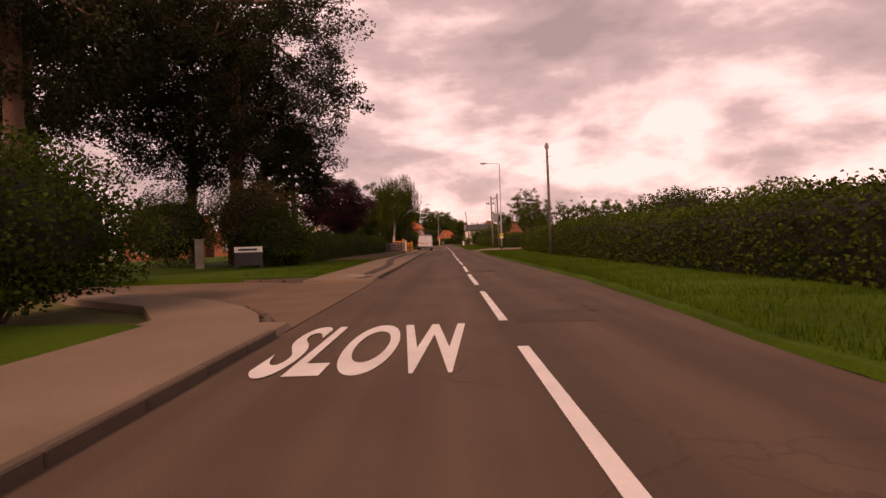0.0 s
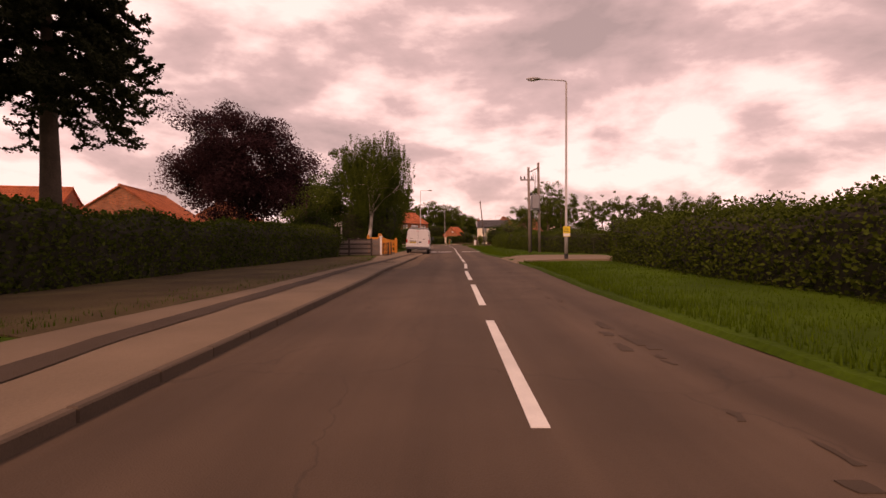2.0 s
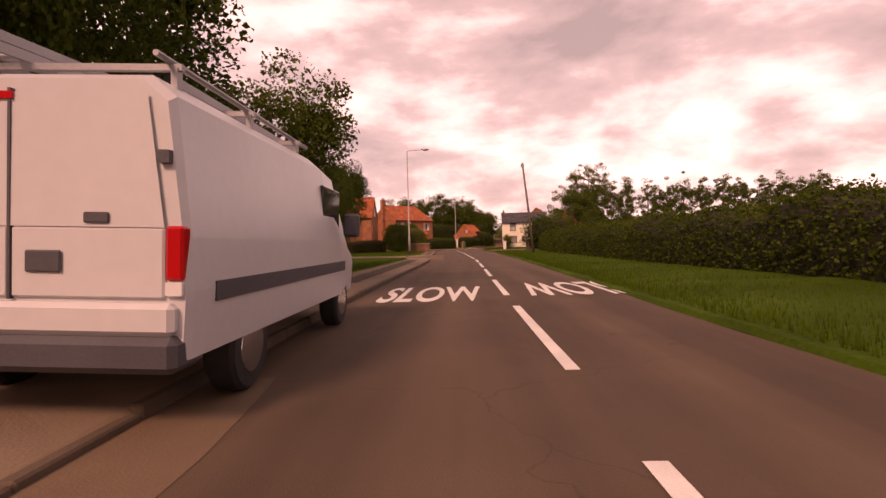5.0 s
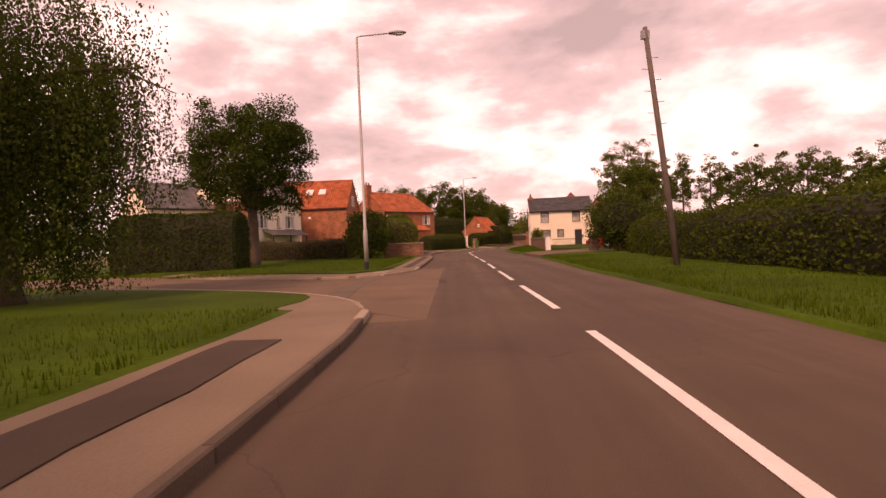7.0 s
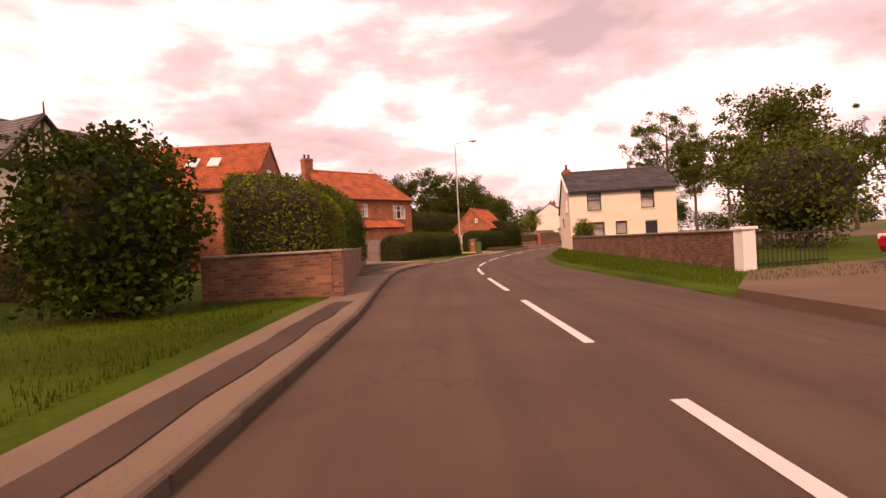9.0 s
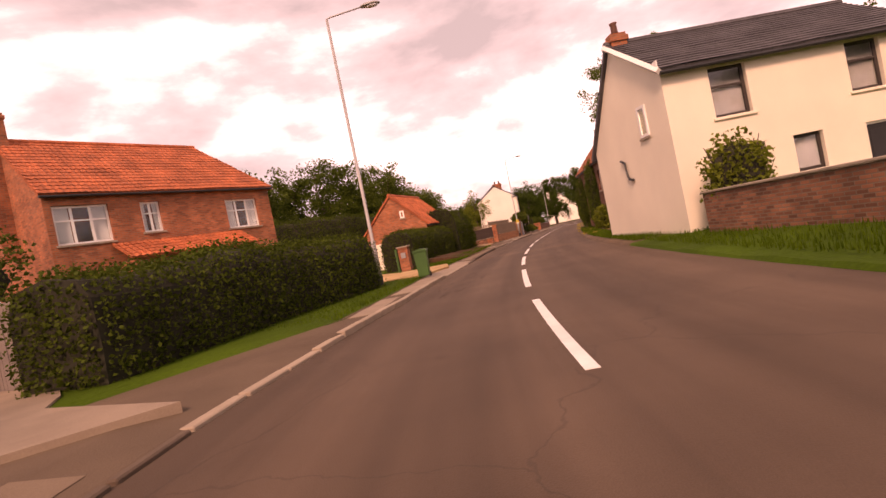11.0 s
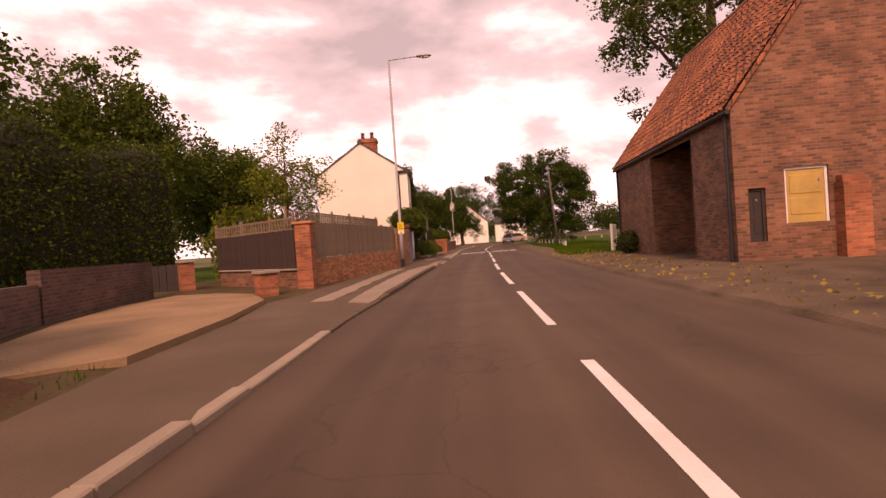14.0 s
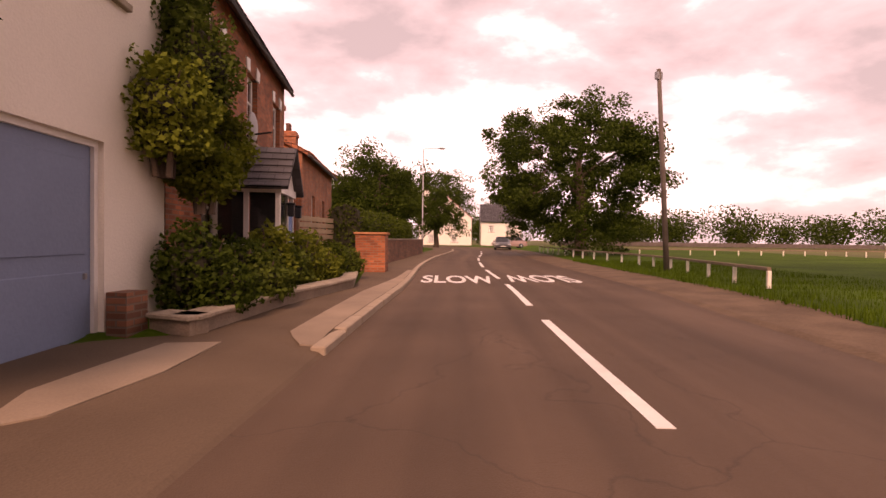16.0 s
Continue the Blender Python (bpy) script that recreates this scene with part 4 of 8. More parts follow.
def monkey_puzzle(x, y, h, bare, radius, seed):
    """Araucaria: a straight bare trunk and tiers of drooping, rope-like spiny branches."""
    rng = np.random.default_rng(seed)
    ob = thing("monkey_puzzle_tree", Matrix.Translation((x, y, 0.12)), "tall monkey puzzle tree with drooping rope-like spiny branches", "tree")
    part("trunk", tube(bmesh.new(), [(0, 0, -0.2), (0.03, 0, h * 0.3), (-0.05, 0.03, h * 0.6), (0, 0, h * 0.97)], [0.36, 0.28, 0.2, 0.05], 12), M["bark"], ob, smooth=True)
    bm = bmesh.new()
    leaves = []

    def rope(pts, r0, r1):
        n = 9
        curve = [((1 - f) ** 2) * pts[0] + 2 * f * (1 - f) * pts[1] + f * f * pts[2] for f in [k / n for k in range(n + 1)]]
        tube(bm, curve, [r0 + (r1 - r0) * k / n for k in range(n + 1)], 5)
        ln = sum((b - a).length for a, b in zip(curve, curve[1:]))
        for _ in range(int(ln * 95)):
            f = rng.uniform()
            p = ((1 - f) ** 2) * pts[0] + 2 * f * (1 - f) * pts[1] + f * f * pts[2]
            leaves.append(tuple(p + Vector(rng.normal(size=3)) * 0.055))
        return curve

    tiers = 9
    for t in range(tiers):
        z = bare + (h - bare - 0.3) * (t / (tiers - 1)) ** 0.9
        wide = radius * (1 - 0.75 * (t / (tiers - 1)) ** 2) * (0.8 if t == 0 else 1)
        for k in range(8):
            a = 2 * math.pi * (k + 0.5 * (t % 2)) / 8 + rng.normal() * 0.15
            d = Vector((math.cos(a), math.sin(a), 0))
            sag = (1.3 - 1.5 * t / tiers) * rng.uniform(0.7, 1.2)
            w = wide * rng.uniform(0.8, 1.1)
            c = rope([Vector((0, 0, z)), d * w * 0.6 + Vector((0, 0, z + 0.5)), d * w + Vector((0, 0, z - sag))], 0.05, 0.03)
            for q in range(3, 10):
                for sd in (-1, 1):
                    p = c[q]
                    out = (d + Vector((-d.y, d.x, 0)) * sd * rng.uniform(0.6, 1.2)).normalized() * rng.uniform(0.5, 0.95)
                    rope([p, p + out * 0.6 + Vector((0, 0, -0.3)), p + out + Vector((0, 0, rng.uniform(-0.25, 0.2)))], 0.03, 0.022)
    part("branchwork", bm, M["leaf_pine"], ob)
    child_mesh("crown", leaf_mesh("crown", leaves, 0.12, M["leaf_pine"], rng), ob)
    return ob


# ---- buildings ----


def wall_cells(bm, p, d, length, z0, z1, thick, holes):
    """A wall from plan point p along d, with its outer face on the right of d; holes: u0, u1, z0, z1."""
    us = sorted({0.0, length, *[u for h in holes for u in h[:2]]})
    zs = sorted({z0, z1, *[z for h in holes for z in h[2:4]]})
    ang = math.atan2(d[1], d[0])
    m = Matrix.Translation((p[0], p[1], 0)) @ Matrix.Rotation(ang, 4, "Z")
    for u0, u1 in zip(us, us[1:]):
        for a, b in zip(zs, zs[1:]):
            cu, cz = (u0 + u1) / 2, (a + b) / 2
            if not any(h[0] < cu < h[1] and h[2] < cz < h[3] for h in holes):
                box(bm, u0, u1, 0, thick, a, b, m=m)
    return m


def tiled_slope(bm, o, u, v, lu, lv, wave, tile, course, thick=0.1, clip=(0.0, 0.0)):
    """Rows of tiles over a slope: o the eave's corner, u along the eave, v up the slope."""
    n = u.cross(v).normalized()
    cols = max(2, int(lu / tile * (4 if wave else 1)))
    rows = max(2, int(lv / course))
    grid = []
    for r in range(rows):
        for e in (0.0, 1.0):
            line = []
            for c in range(cols + 1):
                f = (r + e) / rows
                x = min(max(lu * c / cols, clip[0] * f), lu - clip[1] * f)
                h = wave * math.sin(2 * math.pi * x / tile) + 0.03 * (1 - e) + 0.012 * noise.noise((x * 0.5, r * 0.3, 0)) * 2
                line.append(bm.verts.new(o + u * x + v * (lv * (r + e) / rows) + n * (thick + h)))
            grid.append(line)
    for a, b in zip(grid, grid[1:]):
        for c in range(cols):
            bm.faces.new((a[c], a[c + 1], b[c + 1], b[c]))
    # underside and edges
    q = [bm.verts.new(o + u * x + v * y) for x, y in ((0, 0), (lu, 0), (lu - clip[1], lv), (clip[0], lv))]
    t = [bm.verts.new(o + u * x + v * y + n * thick) for x, y in ((0, 0), (lu, 0), (lu - clip[1], lv), (clip[0], lv))]
    bm.faces.new(q[::-1])
    for k in range(4):
        bm.faces.new((q[k], q[(k + 1) % 4], t[(k + 1) % 4], t[k]))


def window(parent, m, w, h, mullions=1, bars=1, mat="white_paint", sill="stone", deep=0.12):
    """m: the opening's lower left corner, x along the wall, y inwards."""
    ob = new("window")
    ob.parent = parent
    ob.matrix_basis = m
    f = 0.085
    bm = boxes((0, f, deep, deep + 0.06, 0, h), (w - f, w, deep, deep + 0.06, 0, h), (f, w - f, deep, deep + 0.06, 0, f), (f, w - f, deep, deep + 0.06, h - f, h))
    for k in range(mullions):
        x = w * (k + 1) / (mullions + 1)
        box(bm, x - 0.045, x + 0.045, deep, deep + 0.055, f, h - f)
    for k in range(bars):
        z = h * (k + 1) / (bars + 1) + (0.12 * h if bars == 1 else 0)
        box(bm, f, w - f, deep + 0.005, deep + 0.05, z - 0.03, z + 0.03)
    part("window_frame", bm, M[mat], ob)
    part("pane", boxes((f * 0.5, w - f * 0.5, deep + 0.02, deep + 0.03, f * 0.5, h - f * 0.5)), M["window_glass"], ob).visible_shadow = False
    # dark windows get one grey sheet: sky reflection in the panes as flat colour
    for q0, q1, zc in ((0.06, 0.94, 0.05),) if mat == "dark_timber" else ((0.04, 0.3, 0.05), (0.7, 0.96, 0.05)):
        part("curtain_reflection", boxes((w * q0, w * q1, deep + 0.1, deep + 0.12, h * zc, h * 0.97)), M["pane_reflection" if mat == "dark_timber" else "net"], ob)
    if sill:
        part("window_sill", boxes((-0.08, w + 0.08, -0.06, deep, -0.08, 0.0), bevel=0.01), M[sill], ob)
    return ob


def chimney(parent, x, y, z0, z1, wx=0.9, wy=0.5, pots=2, mat="brick"):
    ob = part("chimney", boxes((x - wx / 2, x + wx / 2, y - wy / 2, y + wy / 2, z0, z1 - 0.25), (x - wx / 2 - 0.05, x + wx / 2 + 0.05, y - wy / 2 - 0.05, y + wy / 2 + 0.05, z1 - 0.25, z1 - 0.1), (x - wx / 2, x + wx / 2, y - wy / 2, y + wy / 2, z1 - 0.1, z1)), M[mat], parent, uv=True)
    for k in range(pots):
        px_ = x + (k - (pots - 1) / 2) * wx * 0.5
        b = tube(bmesh.new(), [(px_, y, z1), (px_, y, z1 + 0.1), (px_, y, z1 + 0.3), (px_, y, z1 + 0.38)], [0.13, 0.11, 0.1, 0.13], 8)
        part("chimney_pot", b, M["pantile_old"], ob, smooth=True)
    return ob


def house(name, label, a, b, depth, eave, ridge, wall="brick", roof="pantile", holes=(), wave=0.03, over=0.25, verge=0.12, z0=0.0, ridge_along=True, trim="white_paint", gutter=True, group="", ridge_at=0.5, hip=0.0, back_eave=None):
    """A house whose front runs from plan point a to b (seen from outside, left to right). Local x along the front, y inwards.
    holes: (wall, u, z, w, h, mullions, bars, kind)."""
    av, bv = Vector((*a, 0)), Vector((*b, 0))
    L = (bv - av).length
    ang = math.atan2(bv.y - av.y, bv.x - av.x)
    ob = thing(name, Matrix.Translation((a[0], a[1], z0)) @ Matrix.Rotation(ang, 4, "Z"), label, "house", group)
    T = 0.28
    low = eave if back_eave is None else back_eave
    sides = {"front": ((0, 0), (1, 0), L), "right": ((L, 0), (0, 1), depth), "back": ((L, depth), (-1, 0), L), "left": ((0, depth), (0, -1), depth)}
    bm = bmesh.new()
    mats = {}
    for k, (p, d, ln) in sides.items():
        hs = [(u, u + w, z, z + h) for wl_, u, z, w, h, *_, kd in holes if wl_ == k and kd != "gable_window"]
        if k in ("right", "left"):
            p2 = (p[0] + d[0] * T, p[1] + d[1] * T)
            hs = [(u0 - T, u1 - T, c, e_) for u0, u1, c, e_ in hs]
            mats[k] = wall_cells(bm, p2, d, ln - 2 * T, -0.3, low, T, hs) @ Matrix.Translation((-T, 0, 0))
        else:
            mats[k] = wall_cells(bm, p, d, ln, -0.3, low if k == "back" else eave, T, hs)
    rz = ridge
    if ridge_along:
        yr = depth * ridge_at
        for x0, x1 in ((0, T), (L - T, L))[:1 if hip else 2]:
            prof = [(0, eave), (yr, rz), (depth, low)] if back_eave is None else [(T, low), (T, eave), (yr, rz), (depth, low)]
            va = [[bm.verts.new((x, y, z)) for y, z in prof] for x in (x0, x1)]
            bm.faces.new(va[0])
            bm.faces.new(va[1][::-1])
            for q in range(len(prof)):
                r_ = (q + 1) % len(prof)
                bm.faces.new((va[0][q], va[1][q], va[1][r_], va[0][r_]))
    else:
        for y0, y1 in ((0, T), (depth - T, depth)):
            va = [bm.verts.new((x, y, z)) for y in (y0, y1) for x, z in ((0, eave), (L / 2, rz), (L, eave))]
            for f in ((0, 1, 2), (5, 4, 3), (0, 3, 4, 1), (1, 4, 5, 2), (2, 5, 3, 0)):
                bm.faces.new([va[q] for q in f])
    bmesh.ops.remove_doubles(bm, verts=bm.verts, dist=0.001)
    bmesh.ops.recalc_face_normals(bm, faces=bm.faces)
    part("wall", bm, M[wall], ob, uv=True)
    tile, course = (0.24, 0.3) if wave else (0.3, 0.22)
    if ridge_along:
        spec = [((-verge, 0), (L + 2 * verge), Vector((1, 0, 0)), Vector((0, yr, rz - eave))), ((L + verge, depth), (L + 2 * verge), Vector((-1, 0, 0)), Vector((0, yr - depth, rz - low)))]
    else:
        spec = [((0, depth + verge), depth + 2 * verge, Vector((0, -1, 0)), Vector((L / 2, 0, rz - eave))), ((L, -verge), depth + 2 * verge, Vector((0, 1, 0)), Vector((-L / 2, 0, rz - eave)))]
    for (px_, py_), lu, u, v in spec:
        lv = v.length + over
        vv = v.normalized()
        o = Vector((px_, py_, low if ridge_along and u.x < 0 else eave)) - vv * over
        rb = bmesh.new()
        tiled_slope(rb, o, u, vv, lu, lv, wave, tile, course, clip=((0, hip + verge) if u.x > 0 else (hip + verge, 0)) if hip else (0, 0))
        part("roof", rb, M[roof], ob, uv=True)
        if gutter:
            g = o + Vector((0, 0, -0.02)) - Vector((vv.x, vv.y, 0)).normalized() * 0.03
            part("gutter", tube(bmesh.new(), [g, g + u * lu], [0.055, 0.055], 6), M["black_paint"], ob)
    if hip:
        hv = Vector((-hip, 0, rz - eave))
        rb = bmesh.new()
        tiled_slope(rb, Vector((L, -over, eave)) - hv.normalized() * over, Vector((0, 1, 0)), hv.normalized(), depth + 2 * over, hv.length + over, wave, tile, course, clip=(depth / 2 + over, depth / 2 + over))
        part("roof", rb, M[roof], ob, uv=True)
    rp = bmesh.new()
    if ridge_along:
        tube(rp, [(-verge, yr, rz + 0.1), (L + verge - (hip + verge if hip else 0), yr, rz + 0.1)], [0.13, 0.13], 8)
    else:
        tube(rp, [(L / 2, -verge, rz + 0.1), (L / 2, depth + verge, rz + 0.1)], [0.13, 0.13], 8)
    part("ridge", rp, M[roof], ob, uv=True)
    for wl_, u, z, w, h, mul, bars, kind in holes:
        m = mats[wl_] @ Matrix.Translation((u, 0, z))
        if kind == "window":
            window(ob, m, w, h, mul, bars, trim)
        elif kind == "gable_window":
            window(ob, m, w, h, mul, bars, trim, deep=-0.05)
        elif kind == "dark_window":
            window(ob, m, w, h, mul, bars, "dark_timber", sill=wall if wall.startswith("render") else "stone")
        elif kind != "open":
            dob = part("door", boxes((0.05, w - 0.05, 0.1, 0.15, 0.0, h - 0.04), bevel=0.008), M[kind], ob)
            dob.matrix_basis = m
            for z_a, z_b in ((0.2, h * 0.45), (h * 0.52, h - 0.2)):
                part("door_panel", boxes((0.15, w - 0.15, 0.085, 0.102, z_a, z_b), bevel=0.008), M[kind], dob)
            part("door_knob", boxes((w - 0.2, w - 0.16, 0.06, 0.1, 0.98, 1.04), bevel=0.006), M["galvanised"], dob)
            fr = part("door_frame", boxes((-0.02, 0.06, 0.06, 0.17, 0, h), (w - 0.06, w + 0.02, 0.06, 0.17, 0, h), (0.06, w - 0.06, 0.06, 0.17, h - 0.06, h)), M["dark_timber" if kind == "dark_timber" else trim], ob)
            fr.matrix_basis = m
    return ob

# ---- plants along the road ----
P2 = lambda s, o: tuple(R(s, o).xy)
rr = random.Random(4)
# first stretch, left
shrub("overgrown dark green shrub crowding the corner of a lane", -8.3, 7.2, 1.7, 3.2, 3.0, M["leaf_dark"], 1, n=22000, size=0.09)
shrub("tall dark laurel bush beside the pavement", -9.8, 2.5, 2.4, 3.5, 4.2, M["leaf_dark"], 2, n=22000, size=0.1)
shrub("dark evergreen bush by the lane", -15.0, 13.0, 2.6, 4.0, 4.6, M["leaf_dark"], 3, n=9000)
shrub("tall bush turning orange above a garden entrance", -10.6, 27.5, 2.5, 2.2, 5.0, M["leaf_olive"], 4, n=12000)
shrub("green bush beside a stone gate post", -15.5, 28.0, 2.6, 2.2, 4.4, M["leaf_mid"], 5, n=9000)
shrub("dark holly bush behind a street sign", -8.6, 25.2, 1.7, 1.5, 3.0, M["leaf_dark"], 6, n=6000)
tree("pine", "tall dark pine with a thick reddish trunk", -12.8, 31.0, 20, (8.4, 6.5, 8.6), 12.0, 0.45, M["leaf_pine"], M["bark_pine"], 11, clumps=430, per=190, size=0.19, clump_r=0.95, limbs=26, bare=0.12)
tree("pine", "tall dark pine with a bare lower trunk", -16.5, 33.5, 19, (5.5, 5.0, 7.5), 12.0, 0.36, M["leaf_pine"], M["bark_pine"], 12, clumps=220, per=180, size=0.19, clump_r=1.0, limbs=18, bare=0.1)
tree("pine", "dark pine standing behind roadside bushes", -20.0, 24.0, 18, (5.0, 5.0, 7.0), 11.0, 0.36, M["leaf_pine"], M["bark_pine"], 13, clumps=220, per=180, size=0.19, clump_r=1.0, limbs=18)
tree("pine", "dark pine over a lane", -15.0, 16.5, 17, (3.6, 4.0, 6.5), 11.5, 0.34, M["leaf_pine"], M["bark_pine"], 14, clumps=170, per=180, size=0.19, clump_r=1.0, limbs=18, bare=0.1)
hedge("long clipped dark green hedge behind a grass verge", [P2(25.8, -9.3), P2(34, -9.5), P2(41, -9.4), P2(48, -8.9), P2(57, -8.3)], 1.5, 1.75, M["leaf_hedge"], 21, size=0.1)
monkey_puzzle(-12.0, 42.2, 11.0, 5.8, 2.9, 19)
tree("copper_beech", "copper beech with dense dark purple leaves", -10.7, 55.2, 8.6, (3.9, 3.5, 3.3), 5.0, 0.28, M["leaf_purple"], M["bark"], 22, clumps=300, per=210, size=0.14, clump_r=0.8)
shrub("dark rounded holly bush at the end of a hedge", -7.2, 58.6, 1.7, 1.5, 3.0, M["leaf_dark"], 23, n=11000, size=0.1)
tree("small_tree", "small garden tree with open branches", -11.0, 72, 6.5, (2.6, 2.4, 2.2), 4.4, 0.16, M["leaf_mid"], M["bark"], 24, clumps=60, per=90, size=0.18, bare=0.2)
tree("birch", "weeping silver birch with hanging sprays of leaves", -5.4, 71.8, 10.8, (3.3, 3.0, 3.6), 7.2, 0.17, M["leaf_hedge"], M["bark_birch"], 25, lean=(0.6, 0), clumps=270, per=150, size=0.12, droop=1.7, clump_r=0.5, limbs=14)
tree("ash_tree", "dense dark tree behind the birch", -7.6, 77.5, 10.5, (3.8, 3.6, 4.2), 6.0, 0.25, M["leaf_dark"], M["bark"], 125, clumps=150, per=110, size=0.2)
shrub("dense dark evergreen bush behind a parked van", -4.4, 75.2, 2.0, 3.5, 5.4, M["leaf_dark"], 26, n=11000, size=0.12)
hedge("tall dark hedge along the back of the pavement", [P2(75, -7.2), P2(84, -7.4), P2(90, -7.8)], 1.8, 2.6, M["leaf_hedge"], 27)
tree("small_tree", "leafy green tree overhanging a hedge", -4.9, 84.5, 7.8, (2.9, 3.0, 2.7), 5.0, 0.2, M["leaf_mid"], M["bark"], 28, clumps=110, per=110, size=0.18)
tree("willow", "weeping willow hanging to the ground at a corner", -8.2, 101.5, 8.5, (3.5, 3.4, 2.9), 5.3, 0.35, M["leaf_dark"], M["bark"], 29, clumps=300, per=340, size=0.085, droop=4.2, clump_r=0.6, limbs=12)
hedge("square-clipped tall dark conifer hedge", [(-15.5, 117.2), (-9.3, 117.6)], 2.8, 3.0, M["leaf_dark"], 30, size=0.1, ragged=0.03)
tree("maple", "broad leafy tree standing behind a hedge on the lawn", -10.6, 122.5, 11.2, (4.1, 4.1, 3.8), 6.9, 0.34, M["leaf_dark"], M["bark"], 31, clumps=290, per=170, size=0.16, bare=0.08)
hedge("low brown-green hedge before a house", [(-19, 134.5), (-12, 133), (-6, 131)], 1.6, 1.5, M["leaf_olive"], 32)
shrub("large dark evergreen bush at the edge of a lawn", -3.75, 126.0, 1.55, 1.5, 3.5, M["leaf_dark"], 33, n=10000)
hedge("clipped light green hedge above a brick garden wall", [(-2.7, 128.8), (-1.5, 129.3), (-1.75, 132), (-2.4, 136)], 2.1, 2.0, M["leaf_light"], 34, size=0.085, density=380, top_dome=0.6, z0=0.75, ragged=0.05)
hedge("tall bushy hedge spilling over a brick garden wall", [(-2.7, 136.3), (-3.2, 141), (-3.3, 146.2)], 2.5, 3.0, M["leaf_mid"], 134, size=0.1, density=340, top_dome=0.5, z0=0.5, ragged=0.16)
hedge("bushy green hedge along a grass verge", [(-0.9, 150.9), (1.5, 156.4), (3.4, 160.0)], 1.7, 1.75, M["leaf_hedge"], 35, density=520, size=0.075, ragged=0.12)
hedge("dense dark hedge leaning over a verge", [P2(168.9, -6.9), P2(172, -6.9), P2(175, -6.75), P2(178, -6.6)], 1.9, 2.1, M["leaf_hedge"], 36, density=420, size=0.075)
hedge("tall dark overhanging hedge above bare earth", [P2(178.2, -6.7), P2(182, -6.8), P2(186.5, -7.2)], 2.6, 3.1, M["leaf_hedge"], 66, density=420, size=0.075, ragged=0.14)
hedge("tall garden hedge behind houses", [(-6, 186), (6, 196), (12.42, 204.95)], 3.0, 5.6, M["leaf_hedge"], 37, size=0.12, density=200, ragged=0.12)
shrub("large leafy bush behind a parked black car", -6.6, 156.2, 2.4, 2.0, 4.6, M["leaf_mid"], 137, n=7000)
shrub("light green bush behind a trellis fence", 16.6, 201.6, 1.6, 1.8, 3.0, M["leaf_light"], 39, n=6000)
tree("small_tree", "light green young tree by a trellis fence", 18.2, 202.5, 6.2, (1.8, 1.8, 2.3), 4.1, 0.1, M["leaf_light"], M["bark"], 40, clumps=70, per=70, size=0.13, clump_r=0.5, bare=0.15)
# right
hedge("field hedge returning beside a field entrance", [P2(50.5, 8.6), P2(52.0, 13), P2(52.5, 19)], 1.8, 2.0, M["leaf_hedge"], 141, size=0.1, density=240, ragged=0.2)
hedge("overgrown hedge closing a field entrance", [P2(52.5, 19), P2(61.5, 18), P2(62.5, 11)], 1.8, 2.3, M["leaf_hedge"], 142, size=0.1, density=240, ragged=0.2)
hedge("thick overgrown field hedge beside the verge", [P2(-40, 9.5), P2(0, 7.8), P2(15, 7.4), P2(28, 7.3), P2(40, 7.6), P2(50, 8.2)], 2.4, 1.7, M["leaf_hedge"], 41, size=0.1, density=270, ragged=0.16)
hedge("overgrown mixed field hedge along the verge", [P2(62, 10.5), P2(70, 8.0), P2(85, 7.3), P2(100, 7.6), P2(113, 8.4), P2(119, 9.5)], 2.3, 1.65, M["leaf_hedge"], 42, size=0.1, density=270, ragged=0.13)
for i, (s_, o_, h_) in enumerate([(8, 9.8, 3.0), (14, 9.4, 2.7), (21, 9.6, 3.3), (27, 9.6, 2.6), (36, 9.8, 3.0), (44, 10.5, 2.7), (60, 14, 3.0), (54, 16, 3.0), (76, 10.5, 2.4), (84, 10.6, 2.2), (93, 10.4, 2.6), (104, 10.5, 2.8), (112, 12, 3.2)]):
    p = R(s_, o_)
    shrub("overgrown hawthorn bush in the field hedge", p.x, p.y, 1.9, 2.3, h_ - 0.2, M["leaf_mid" if i % 3 == 1 else "leaf_dark"], 50 + i, n=7500, size=0.11, group="field hedge bushes")
for i in range(13):
    tree("poplar", "tall airy poplar in a windbreak row", 37 + i * 4.2, 185 - i * 0.45 + rr.uniform(-1, 1), 15, (2.3, 2.3, 5.4 + rr.uniform(-0.8, 0.6)), 9.8 + rr.uniform(-0.4, 0.5), 0.2, M["leaf_mid"], M["bark"], 70 + i, clumps=85, per=55, size=0.32, clump_r=0.7, bare=0.2, group="poplar row")
tree("ash_tree", "leafy tree beside a driveway", 22, 147, 9.5, (3.6, 3.6, 3.6), 5.6, 0.22, M["leaf_mid"], M["bark"], 85, clumps=100, per=100, size=0.22)
shrub("tall bush behind a parked red car", 17.5, 138, 2.6, 3, 5.2, M["leaf_mid"], 86, n=6000, size=0.18)
shrub("bush by the drive of the white house", 12.5, 121.5, 2.0, 2.4, 3.6, M["leaf_dark"], 87, n=6000, size=0.16)
tree("sycamore", "spreading airy sycamore behind the old barn", 41.0, 200.3, 21, (7, 7, 7.5), 14.0, 0.4, M["leaf_mid"], M["bark"], 88, clumps=230, per=110, size=0.26, bare=0.2, clump_r=0.9, limbs=14)
tree("lime_tree", "large spreading roadside tree", 51.0, 233.2, 11, (7.0, 6.0, 5.8), 5.7, 0.42, M["leaf_dark"], M["bark"], 94, clumps=380, per=150, size=0.22)
